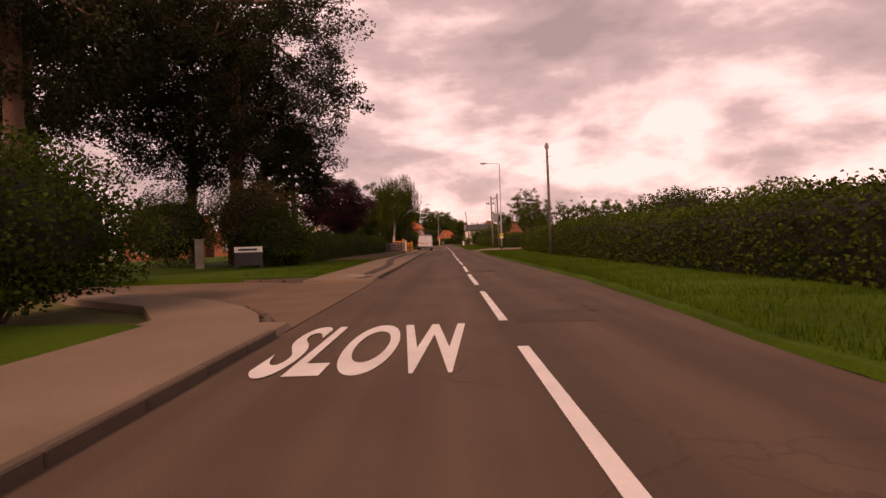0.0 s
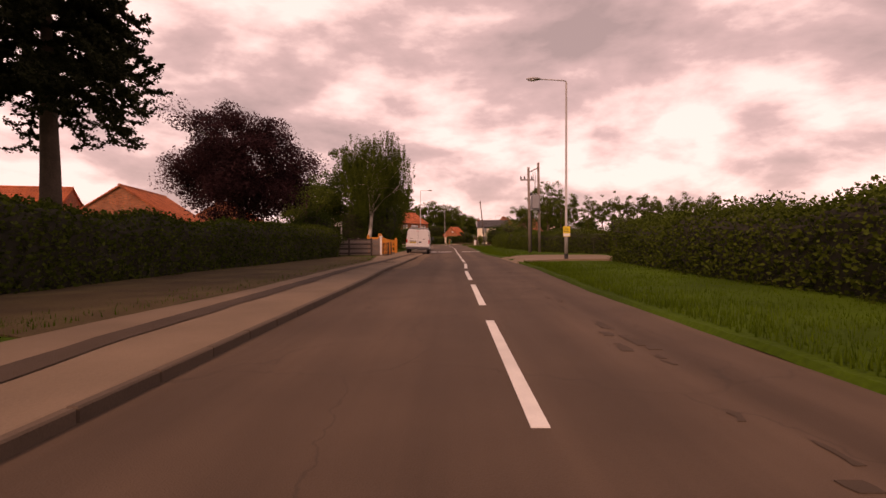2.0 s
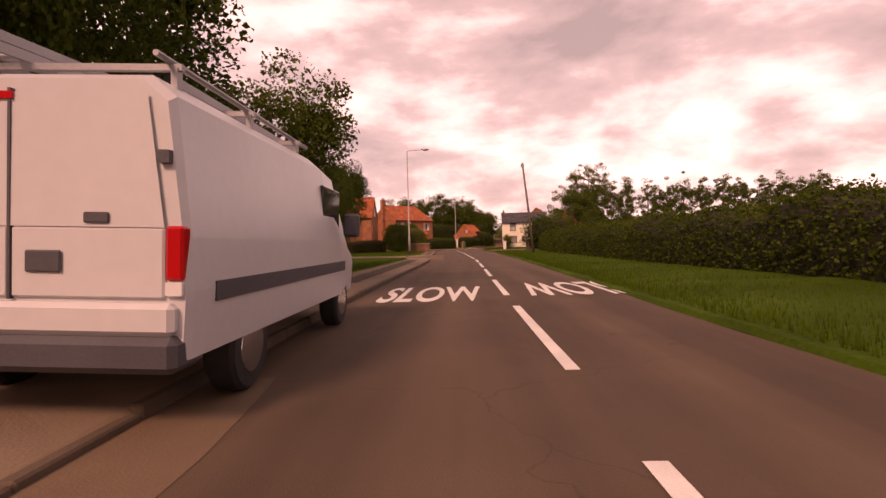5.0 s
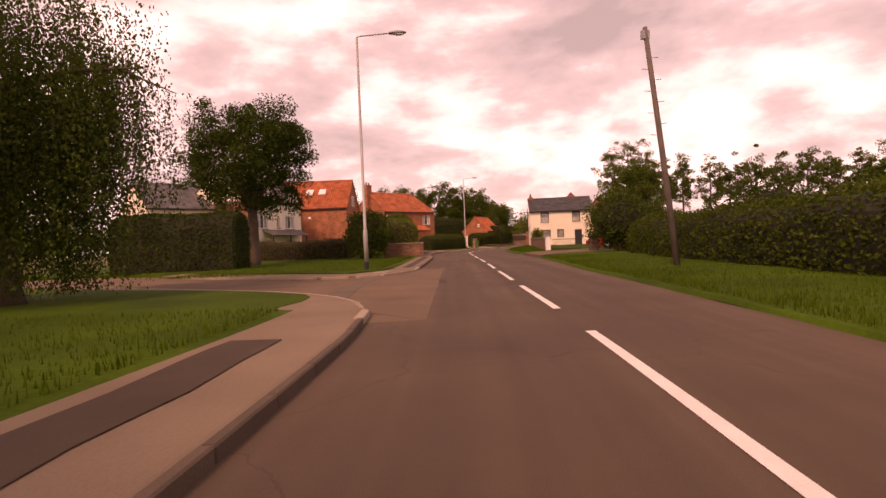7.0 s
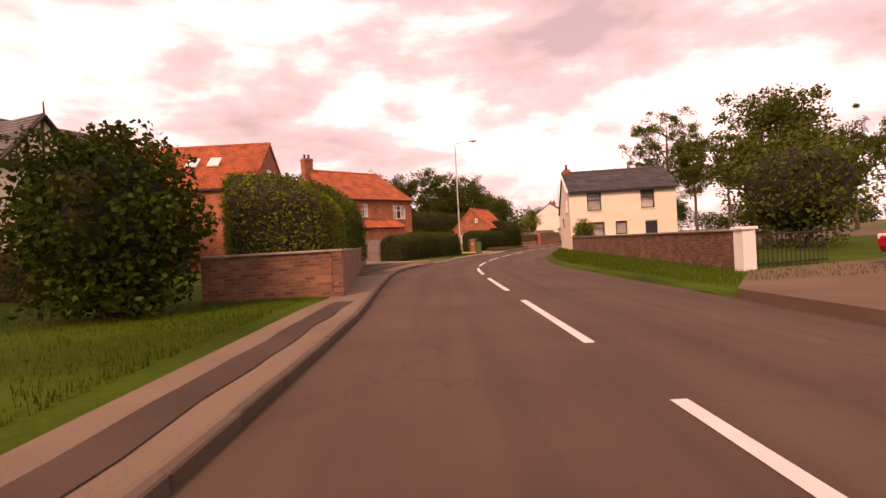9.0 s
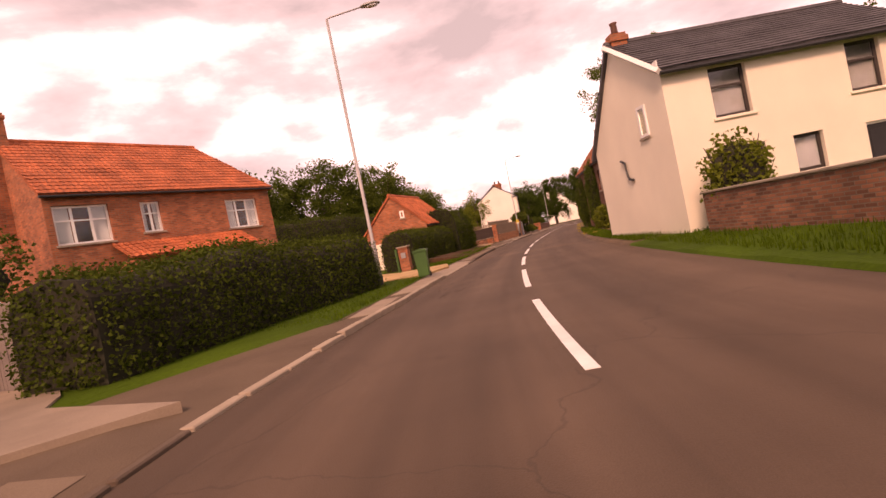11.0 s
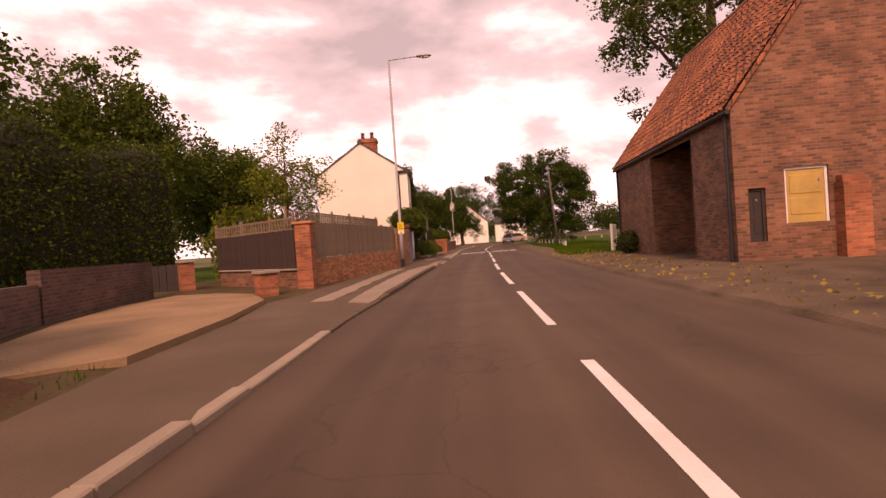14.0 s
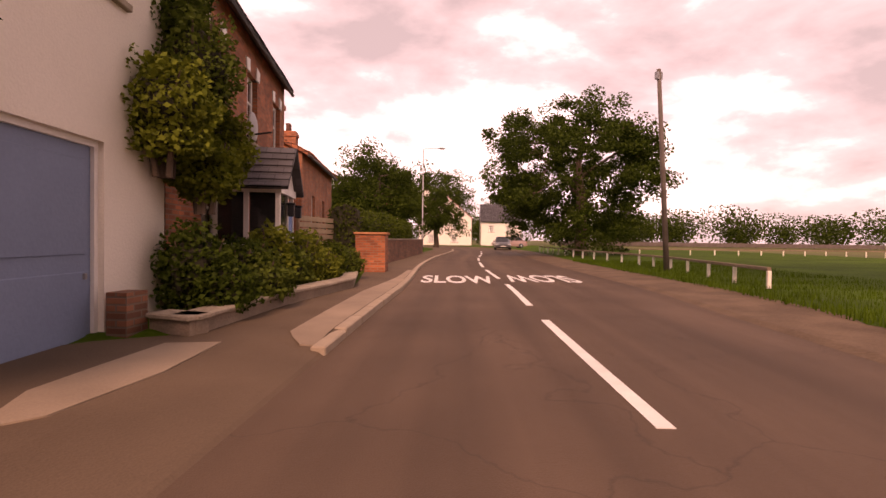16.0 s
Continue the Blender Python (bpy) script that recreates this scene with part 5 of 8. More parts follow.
tree("yew", "dark rounded tree behind a wall", 39.2, 242.8, 8.4, (3.6, 3.6, 3.6), 4.6, 0.3, M["leaf_dark"], M["bark"], 90, clumps=120, per=110, size=0.22)
tree("yew", "dark leafy tree screening a far house", 52.4, 262.0, 8.5, (3.4, 3.4, 3.4), 4.6, 0.3, M["leaf_dark"], M["bark"], 191, clumps=110, per=90, size=0.26)
tree("yew", "dark tree beyond the houses", 42.1, 251.3, 8.5, (3.2, 3.2, 3.6), 4.8, 0.3, M["leaf_dark"], M["bark"], 91, clumps=100, per=100, size=0.24)
for i, (x, y, h, r) in enumerate([(58, 296, 14, 6), (70, 300, 16, 7), (48, 290, 12, 5), (82, 290, 13, 6), (36, 275, 11, 5)]):
    tree("far_tree", "distant broad tree above the rooftops", x, y, h, (r, r, h * 0.38), h * 0.6, 0.35, M["leaf_dark"], M["bark"], 95 + i, clumps=220, per=80, size=0.36, clump_r=1.2, group="far trees")
for i, (x, y, h, r) in enumerate([(-9, 203, 14, 6), (0, 212, 16, 7), (8, 220, 15, 6), (-22, 198, 14, 7), (14.58, 231.33, 12, 5), (-36, 190, 13, 7)]):
    tree("far_tree", "wooded rise behind the houses", x, y, h, (r, r, h * 0.4), h * 0.55, 0.35, M["leaf_hedge" if i % 2 else "leaf_mid"], M["bark"], 110 + i, clumps=260, per=90, size=0.34, clump_r=1.2, group="far trees")

# ---- houses ----
W = "window"
tudor = house("mock_tudor_house", "cream rendered house with dark half-timbered gables", (-17.3, 139.5), (-14.4, 146.5), 9, 5.9, 8.8, "render_cream", "slate_grey", [("front", 0.9, 3.2, 1.5, 1.5, 2, 1, W), ("front", 5.0, 3.2, 1.4, 1.4, 2, 1, W), ("front", 3.7, 3.3, 0.45, 1.1, 0, 0, W), ("front", 0.9, 0.8, 1.8, 1.3, 2, 1, W), ("front", 4.8, 0.8, 1.6, 1.3, 2, 1, W)], wave=0.0)
part("brick_flank", boxes((-0.035, -0.004, 0.02, 8.98, -0.3, 5.85)), M["brick_old"], tudor, "dark red brick side wall", uv=True)
steep = house("brick_house", "red brick house with a steep orange tiled roof", (-10.4, 152.2), (-10.4, 160.6), 12, 5.9, 9.5, "brick", "pantile", [("front", 3.4, 6.2, 1.5, 1.3, 2, 0, "gable_window"), ("front", 1.0, 3.3, 1.2, 1.2, 1, 1, W), ("front", 5.8, 3.3, 1.2, 1.2, 1, 1, W), ("left", 3.0, 3.3, 1.2, 1.2, 1, 1, W)], ridge_along=False)
bh = house("brick_house", "red brick house with bright orange hipped pantile roof", (-7.2, 163.3), (-0.3, 170.1), 7.5, 5.9, 8.8, "brick", "pantile", [("front", 0.25, 3.9, 1.9, 1.5, 2, 1, W), ("front", 3.35, 4.1, 0.8, 1.3, 1, 1, W), ("front", 7.2, 3.9, 1.7, 1.4, 2, 1, W), ("front", 6.4, 0.9, 1.8, 1.4, 2, 1, W)], hip=1.3, wave=0.014)
small = house("small_brick_house", "small brick house with an orange roof and pale lower wall", (4.4, 178.9), (8.5, 176.9), 6, 2.75, 5.0, "brick", "pantile", [("front", 2.8, 3.4, 0.3, 0.5, 0, 0, "gable_window")], ridge_along=False)
part("lower_render", boxes((0.03, 4.53, -0.03, -0.003, -0.2, 1.95)), M["render_cream"], small, "cream painted lower wall")
white = house("white_cottage", "cream painted two-storey cottage with a dark slate roof", (12.3, 154.9), (20.0, 154.1), 5.3, 4.5, 6.1, "render_cream", "slate", [("front", 1.3, 2.95, 1.05, 1.35, 0, 1, "dark_window"), ("front", 5.2, 2.95, 1.0, 1.35, 0, 1, "dark_window"), ("front", 1.3, 0.9, 1.2, 1.2, 0, 1, "dark_window"), ("front", 3.3, 1.1, 0.85, 1.0, 0, 0, "dark_window"), ("front", 5.4, 0.0, 1.0, 2.05, 0, 0, "black_paint"), ("left", 3.7, 3.0, 0.5, 0.9, 0, 0, "gable_window")], wave=0.0, ridge_at=0.5, back_eave=3.2)
chimney(white, 0.3, 2.65, 5.6, 6.5, 0.5, 0.4, 1)
part("drainpipe", tube(bmesh.new(), [(-0.06, 2.6, 1.9), (-0.06, 2.85, 1.95), (-0.06, 2.92, 2.05), (-0.06, 3.0, 2.5), (-0.06, 3.25, 2.6)], [0.04] * 5, 8), M["black_paint"], white)
part("verge_board", prism(bmesh.new(), [(-0.16, 4.45), (-0.12, 4.45), (-0.12, 4.7), (-0.16, 4.7)], -0.2, 0.0), M["white_paint"], white)
vb = bmesh.new()
tube(vb, [(-0.15, -0.25, 4.4), (-0.15, 2.65, 6.15)], [0.09, 0.09], 4)
part("verge_board", vb, M["white_paint"], white)
barn = house("barn", "old brick barn house with a weathered hipped pantile roof", (20.6, 178.4), (16.92, 167.08), 6.4, 4.05, 7.7, "brick_old", "pantile_old", [("front", 8.4, 2.3, 0.85, 1.15, 1, 1, W), ("front", 10.65, 2.6, 0.6, 0.68, 1, 1, W), ], over=0.15, hip=2.8)
part("render_patch", prism(bmesh.new(), [(0, -0.2), (1.7, -0.2), (1.72, 0.9), (1.62, 1.3), (1.75, 1.75), (1.5, 2.0), (1.25, 1.9), (0.9, 2.02), (0.7, 1.85), (0.4, 1.95), (0.28, 2.3), (0.0, 2.35)], -0.03, 0.0), M["old_render"], barn, "broken cream render on the end wall").matrix_basis = Matrix.Translation((11.903, 0.15, 0)) @ Matrix.Rotation(math.pi / 2, 4, "Z")
# narrow dark_timber leaf in the gable: solid dark colour for a window's unlit inside
gable_barn = house("gable_barn", "old brick barn with a steep weathered tiled roof", (32.3, 198.5), (27.4, 188.8), 6.6, 3.9, 8.4, "brick_old", "pantile_old", [("front", 4.7, -0.3, 3.7, 3.9, 0, 0, "open"), ("right", 1.15, 1.0, 1.0, 1.35, 0, 0, "yellow_board"), ("right", 0.3, 0.6, 0.4, 1.3, 0, 0, "dark_timber"), ("right", 3.6, 4.6, 0.5, 0.9, 0, 0, "gable_window")], over=0.15)
# cart porch set into the long wall: two brick cheeks, a back wall with a boarded door and a timber lintel
part("cheek_wall", boxes((4.42, 4.7, 0.285, 1.6, -0.3, 3.85)), M["brick_old"], gable_barn, uv=True)
part("cheek_wall", boxes((8.4, 8.68, 0.285, 1.6, -0.3, 3.85)), M["brick_old"], gable_barn, uv=True)
part("back_wall", boxes((4.7, 5.3, 1.35, 1.6, -0.3, 3.85), (7.5, 8.4, 1.35, 1.6, -0.3, 3.85), (5.3, 7.5, 1.35, 1.6, 2.9, 3.85)), M["brick_old"], gable_barn, uv=True)
for k in range(2):
    leaf = part("door", boxes((5.32 + k * 1.1, 6.39 + k * 1.1, 1.42, 1.47, 0.0, 2.88), bevel=0.008), M["red_door"], gable_barn, "faded dark red boarded barn door")
    for q in range(6):
        part("board", boxes((5.34 + k * 1.1 + q * 0.174, 5.5 + k * 1.1 + q * 0.174, 1.4, 1.418, 0.03, 2.85)), M["red_door"], leaf)
part("lintel", boxes((4.55, 8.55, 0.02, 0.26, 3.6, 3.84)), M["dark_timber"], gable_barn)
part("door_step", boxes((5.2, 7.6, 1.0, 1.4, -0.3, 0.12), bevel=0.02), M["stone"], gable_barn)
for x_ in (0.25, 10.7):
    part("drainpipe", tube(bmesh.new(), [(x_, -0.07, 0.0), (x_, -0.07, 3.75)], [0.045, 0.045], 8), M["black_paint"], gable_barn)
shrub("small dark bush at the foot of the barn wall", 31.0, 196.6, 0.5, 0.6, 0.9, M["leaf_dark"], 301, n=1800, size=0.08)
part("buttress", boxes((10.86, 11.2, 2.25, 2.85, -0.3, 1.9), (10.86, 11.1, 2.3, 2.8, 1.9, 2.05)), M["brick"], gable_barn, uv=True)
wg = house("white_gabled_house", "cream rendered gable-ended house with a brick chimney", (20.75, 210.9), (25.75, 208.95), 2.9, 5.4, 7.25, "render_white", "slate", [("right", 0.12, -0.3, 1.55, 2.35, 0, 0, "blue_paint"), ("right", 1.2, 3.6, 0.8, 1.2, 1, 1, W)], ridge_along=False, wave=0.0, over=0.1, verge=0.03)
chimney(wg, 3.1, 0.5, 6.3, 7.6, 1.1, 0.55, 2)
part("eave_return", boxes((4.75, 5.35, -0.16, 0.1, 5.38, 5.5), bevel=0.015), M["black_paint"], wg)
part("drainpipe", tube(bmesh.new(), [(4.85, -0.06, 0.2), (4.85, -0.06, 5.25), (4.95, -0.1, 5.4)], [0.04, 0.04, 0.04], 8), M["black_paint"], wg)
bt = house("brick_terrace_house", "red brick house with white window heads and slate roof", (26.75, 212.55), (29.31, 220.48), 5.4, 5.6, 7.7, "brick", "slate", [("front", 1.6, 3.3, 0.9, 1.5, 1, 1, W), ("front", 4.2, 3.3, 0.9, 1.5, 1, 1, W), ("front", 6.8, 3.3, 0.9, 1.5, 1, 1, W), ("front", 1.4, 0.7, 1.0, 1.5, 1, 1, W)], wave=0.0)
for u_ in (1.6, 4.2, 6.8):
    part("window_head", prism(bmesh.new(), [(u_ - 0.15, 5.05), (u_ - 0.1, 4.8), (u_ + 0.15, 4.8), (u_ + 0.15, 5.1)], -0.03, 0.1), M["white_paint"], bt, "white painted stone block")
    part("window_head", prism(bmesh.new(), [(u_ + 0.75, 5.1), (u_ + 0.75, 4.8), (u_ + 1.0, 4.8), (u_ + 1.05, 5.05)], -0.03, 0.1), M["white_paint"], bt, "white painted stone block")
dish = bmesh.new()
bmesh.ops.create_uvsphere(dish, u_segments=16, v_segments=10, radius=0.32)
for v in dish.verts:
    v.co = Vector((v.co.x + 3.3, v.co.y * 0.22 - 0.35, v.co.z + 3.35))
dob_ = part("satellite_dish", dish, M["lamp_grey"], bt, "grey satellite dish", smooth=True)
part("dish_arm", tube(bmesh.new(), [(3.3, 0.0, 3.1), (3.3, -0.3, 3.2), (3.2, -0.75, 3.25)], [0.02, 0.02, 0.02], 6), M["black_paint"], dob_)
# far house with chimneys past the garden fence
fb = house("brick_cottage", "orange brick cottage with two chimneys", (30.3, 223.4), (32.9, 230.6), 5, 4.2, 5.4, "brick_orange", "pantile_old", [("front", 2.0, 1.6, 0.8, 1.2, 1, 1, W), ("front", 4.6, 1.6, 0.8, 1.2, 1, 1, W)])
chimney(fb, 0.4, 1.2, 4.0, 6.1, 0.6, 0.8, 2)
chimney(fb, 6.9, 2.0, 4.6, 6.3, 0.6, 0.8, 2)
fw = house("white_far_house", "white house with a red tiled roof at the road's bend", (58.5, 283), (66.5, 279.5), 7, 4.6, 8.4, "render_white", "pantile_old", [("front", 1.5, 2.8, 1.0, 1.2, 1, 1, W), ("front", 5.5, 2.8, 1.0, 1.2, 1, 1, W), ("front", 1.5, 0.6, 1.2, 1.3, 1, 1, W), ("front", 5.3, 0.6, 1.2, 1.3, 1, 1, W)], ridge_along=False)
chimney(fw, 1.2, 3.5, 6.0, 9.4, 0.9, 0.7, 2, "render_white")
house("white_far_house", "white cottage beyond the bend of the road", (68.0, 279.0), (74.0, 276.0), 7, 4.2, 7.0, "render_white", "slate", [("front", 1.2, 2.4, 1.0, 1.1, 1, 1, W), ("front", 4.0, 2.4, 1.0, 1.1, 1, 1, W)])
house("white_far_house", "white rendered house among far trees", (47.5, 288), (55.0, 284.5), 7, 4.8, 7.2, "render_white", "pantile_old", [("front", 1.2, 2.8, 1.0, 1.2, 1, 1, W), ("front", 5.0, 2.8, 1.0, 1.2, 1, 1, W)])
house("bungalow", "red brick bungalow with an orange gabled roof", (-28.2, 66.0), (-20.6, 67.4), 11, 2.9, 5.5, "brick", "pantile", [("front", 1.0, 0.9, 1.6, 1.2, 2, 1, W), ("front", 4.6, 0.9, 1.6, 1.2, 2, 1, W)], ridge_along=False)
house("bungalow", "brick bungalow with a bright orange tiled roof", (-38.5, 64.0), (-29.5, 66.2), 8, 2.9, 5.6, "brick", "pantile", [("front", 1.0, 0.9, 1.6, 1.2, 2, 1, W), ("front", 5.6, 0.9, 1.6, 1.2, 2, 1, W)])
house("bungalow", "orange roofed bungalow with white windows behind a hedge", (-27.0, 82.0), (-19.0, 83.0), 8, 2.9, 5.4, "brick", "pantile", [("front", 1.0, 0.9, 2.0, 1.3, 3, 1, W), ("front", 4.6, 0.9, 2.0, 1.3, 3, 1, W)], ridge_along=False)
house("white_house", "pale rendered house with white bay windows", (-25.5, 136.5), (-21.5, 141.0), 8, 5.4, 8.0, "render_cream", "slate_grey", [("front", 0.8, 0.7, 2.2, 1.5, 3, 1, W), ("front", 0.8, 3.2, 2.2, 1.4, 3, 1, W), ("front", 3.9, 3.2, 1.3, 1.3, 1, 1, W)], wave=0.0)
chimney(bh, -0.1, 3.7, 4.0, 10.0, 0.9, 0.7, 2)
# roof windows and an alarm box on the steep orange roof and its flank
sl_v = Vector((4.2, 0, 3.6)).normalized()
sl_n = Vector((-3.6, 0, 4.2)).normalized()
for y_ in (3.4, 5.0):
    o_ = Vector((1.9, y_, 5.9 + 1.9 * 3.6 / 4.2)) + sl_n * 0.16
    sk = bmesh.new()
    prism(sk, [(-0.42, 0.0), (0.42, 0.0), (0.42, 0.1), (-0.42, 0.1)], 0.0, 1.1)
    so_ = part("roof_window", sk, M["white_paint"], steep, "pale framed roof window")
    so_.matrix_basis = Matrix.Translation(o_) @ Matrix((((0, sl_v.x, sl_n.x)), ((-1, 0, 0)), ((0, sl_v.z, sl_n.z)))).to_4x4()
    part("pane", boxes((-0.35, 0.35, 0.07, 1.03, 0.1, 0.115)), M["clear_lens"], so_)
part("alarm_box", boxes((-0.1, -0.002, 4.4, 4.75, 4.6, 4.85), bevel=0.02), M["white_paint"], steep)
# two half-timbered gables, their slate roofs and the porch roof on the front
tl = (Vector((-14.4, 146.5)) - Vector((-17.3, 139.5))).length
for g0, g1 in ((0.1, 3.9), (4.2, 7.4)):
    gm = (g0 + g1) / 2
    gh = (g1 - g0) * 0.62
    part("gable", prism(bmesh.new(), [(g0, 5.85), (g1, 5.85), (gm, 5.85 + gh)], -0.25, 0.1), M["render_cream"], tudor)
    for sgn in (-1, 1):
        e0, e1 = Vector((gm, -0.45, 6.0 + gh)), Vector((gm + sgn * (gm - g0 + 0.25), -0.45, 5.7))
        rb = bmesh.new()
        vv = (Vector((e0.x, 0, e0.z)) - Vector((e1.x, 0, e1.z)))
        if sgn < 0:
            tiled_slope(rb, Vector((e1.x, 4.2, e1.z)), Vector((0, -1, 0)), vv.normalized(), 4.65, vv.length, 0.0, 0.3, 0.22, 0.06)
        else:
            tiled_slope(rb, Vector((e1.x, -0.45, e1.z)), Vector((0, 1, 0)), vv.normalized(), 4.65, vv.length, 0.0, 0.3, 0.22, 0.06)
        part("roof", rb, M["slate_grey"], tudor, uv=True)
        bb = bmesh.new()
        tube(bb, [e0 + Vector((0, -0.03, -0.06)), e1 + Vector((0, -0.03, -0.06))], [0.1, 0.1], 4)
        part("barge_board", bb, M["dark_timber"], tudor)
    part("finial", tube(bmesh.new(), [(gm, -0.45, 5.9 + gh), (gm, -0.45, 6.6 + gh)], [0.05, 0.03], 6), M["dark_timber"], tudor)
    n_ = 5
    for q in range(n_):
        x_ = g0 + (g1 - g0) * (q + 0.7) / (n_ + 0.4)
        top_ = 5.85 + gh * (1 - abs(x_ - gm) / (gm - g0)) - 0.1
        part("timber_stud", boxes((x_ - 0.07, x_ + 0.07, -0.28, -0.24, 6.0, max(6.1, top_))), M["dark_timber"], tudor)
    part("timber_rail", boxes((g0, g1, -0.29, -0.24, 5.82, 6.0)), M["dark_timber"], tudor)
rb = bmesh.new()
tiled_slope(rb, Vector((1.6, -1.3, 2.45)), Vector((1, 0, 0)), Vector((0, 1.3, 0.6)).normalized(), 5.6, 1.42, 0.0, 0.3, 0.22, 0.06)
part("porch_roof", rb, M["slate_grey"], tudor, uv=True)
for x_ in (1.8, 4.4, 7.0):
    part("porch_post", boxes((x_ - 0.06, x_ + 0.06, -1.2, -1.08, -0.1, 2.45)), M["dark_timber"], tudor)
# lean-to roof on the front of the orange roofed house
rb = bmesh.new()
tiled_slope(rb, Vector((2.0, -1.5, 2.95)), Vector((1, 0, 0)), Vector((0, 1.5, 0.75)).normalized(), 5.6, 1.68, 0.03, 0.24, 0.3, 0.06)
part("porch_roof", rb, M["pantile"], bh, uv=True)
part("porch_wall", boxes((2.2, 7.4, -1.3, -1.15, -0.3, 2.95), (2.2, 2.35, -1.15, -0.01, -0.3, 2.95), (7.25, 7.4, -1.15, -0.01, -0.3, 2.95)), M["brick"], bh, uv=True)

# ---- street furniture ----


def street_lamp(label, x, y, h, reach, turn, sign=None, seed=0):
    ob = thing("street_lamp", Matrix.Translation((x, y, 0.1)) @ Matrix.Rotation(turn, 4, "Z"), label, "street lamp", "street lamps")
    part("base_post", tube(bmesh.new(), [(0, 0, -0.2), (0, 0, 0.35)], [0.095, 0.095], 10), M["black_paint"], ob, "black painted foot")
    part("post", tube(bmesh.new(), [(0, 0, 0.35), (0, 0, 1.6), (0, 0, 1.65), (0, 0, h)], [0.088, 0.088, 0.06, 0.045], 10), M["lamp_grey"], ob, smooth=True)
    part("arm", tube(bmesh.new(), [(0, 0, h - 0.05), (0, 0, h + 0.02), (0.15, 0, h + 0.06), (reach, 0, h + 0.12)], [0.035, 0.03, 0.03, 0.025], 8), M["lamp_grey"], ob, smooth=True)
    hb = bmesh.new()
    bmesh.ops.create_uvsphere(hb, u_segments=12, v_segments=8, radius=1.0)
    for v in hb.verts:
        v.co = Vector((reach + 0.3 + v.co.x * 0.38, v.co.y * 0.15, h + 0.12 + v.co.z * (0.09 if v.co.z > 0 else 0.06)))
    head = part("lamp_head", hb, M["lamp_grey"], ob, smooth=True)
    lb = bmesh.new()
    bmesh.ops.create_uvsphere(lb, u_segments=10, v_segments=6, radius=1.0)
    for v in lb.verts:
        v.co = Vector((reach + 0.36 + v.co.x * 0.24, v.co.y * 0.11, h + 0.075 + v.co.z * 0.06))
    part("lens", lb, M["clear_lens"], head, smooth=True)
    return ob


street_lamp("tall grey street lamp on the grass verge", 6.82, 50.4, 8.75, 1.3, math.pi)
street_lamp("tall grey street lamp on a lawn by a side road", -1.35, 110.3, 9.2, 1.3, 0)
street_lamp("tall grey street lamp beside a hedge", 4.2, 160.65, 9.5, 1.3, -0.3)
street_lamp("tall grey street lamp with a yellow notice", 23.1, 202.4, 9.4, 1.3, -0.4)
street_lamp("tall grey street lamp far along the road", 44.5, 246.8, 9.0, 1.3, -0.4)


def pole(label, x, y, h, lean, seed=0, steps=True):
    ob = thing("telegraph_pole", Matrix.Translation((x, y, 0.1)), label, "telegraph pole", "telegraph poles")
    part("shaft", tube(bmesh.new(), [(0, 0, -0.3), (lean[0] * 0.5, lean[1] * 0.5, h / 2), (lean[0], lean[1], h)], [0.1, 0.085, 0.068], 12), M["pole_timber"], ob, smooth=True)
    if steps:
        for k in range(8):
            z = h * 0.55 + k * 0.33
            if z > h - 0.2:
                break
            f = z / h
            sx = 1 if k % 2 else -1
            part("climbing_step", tube(bmesh.new(), [(lean[0] * f, lean[1] * f, z), (lean[0] * f + sx * 0.27, lean[1] * f, z + 0.02)], [0.012, 0.012], 5), M["galvanised"], ob)
    b = bmesh.new()
    box(b, lean[0] - 0.12, lean[0] + 0.12, lean[1] - 0.06, lean[1] + 0.06, h - 0.35, h - 0.1)
    part("cable_bracket", b, M["galvanised"], ob)
    return ob


pole("weathered wooden telegraph pole by a field hedge", 6.75, 30.3, 7.0, (-0.1, 0))
pole("leaning wooden telegraph pole by the verge", 8.85, 105.6, 7.2, (-0.75, 0))
pole("wooden telegraph pole beside a rail fence", 41.75, 217.3, 6.9, (-0.6, 0), steps=False)


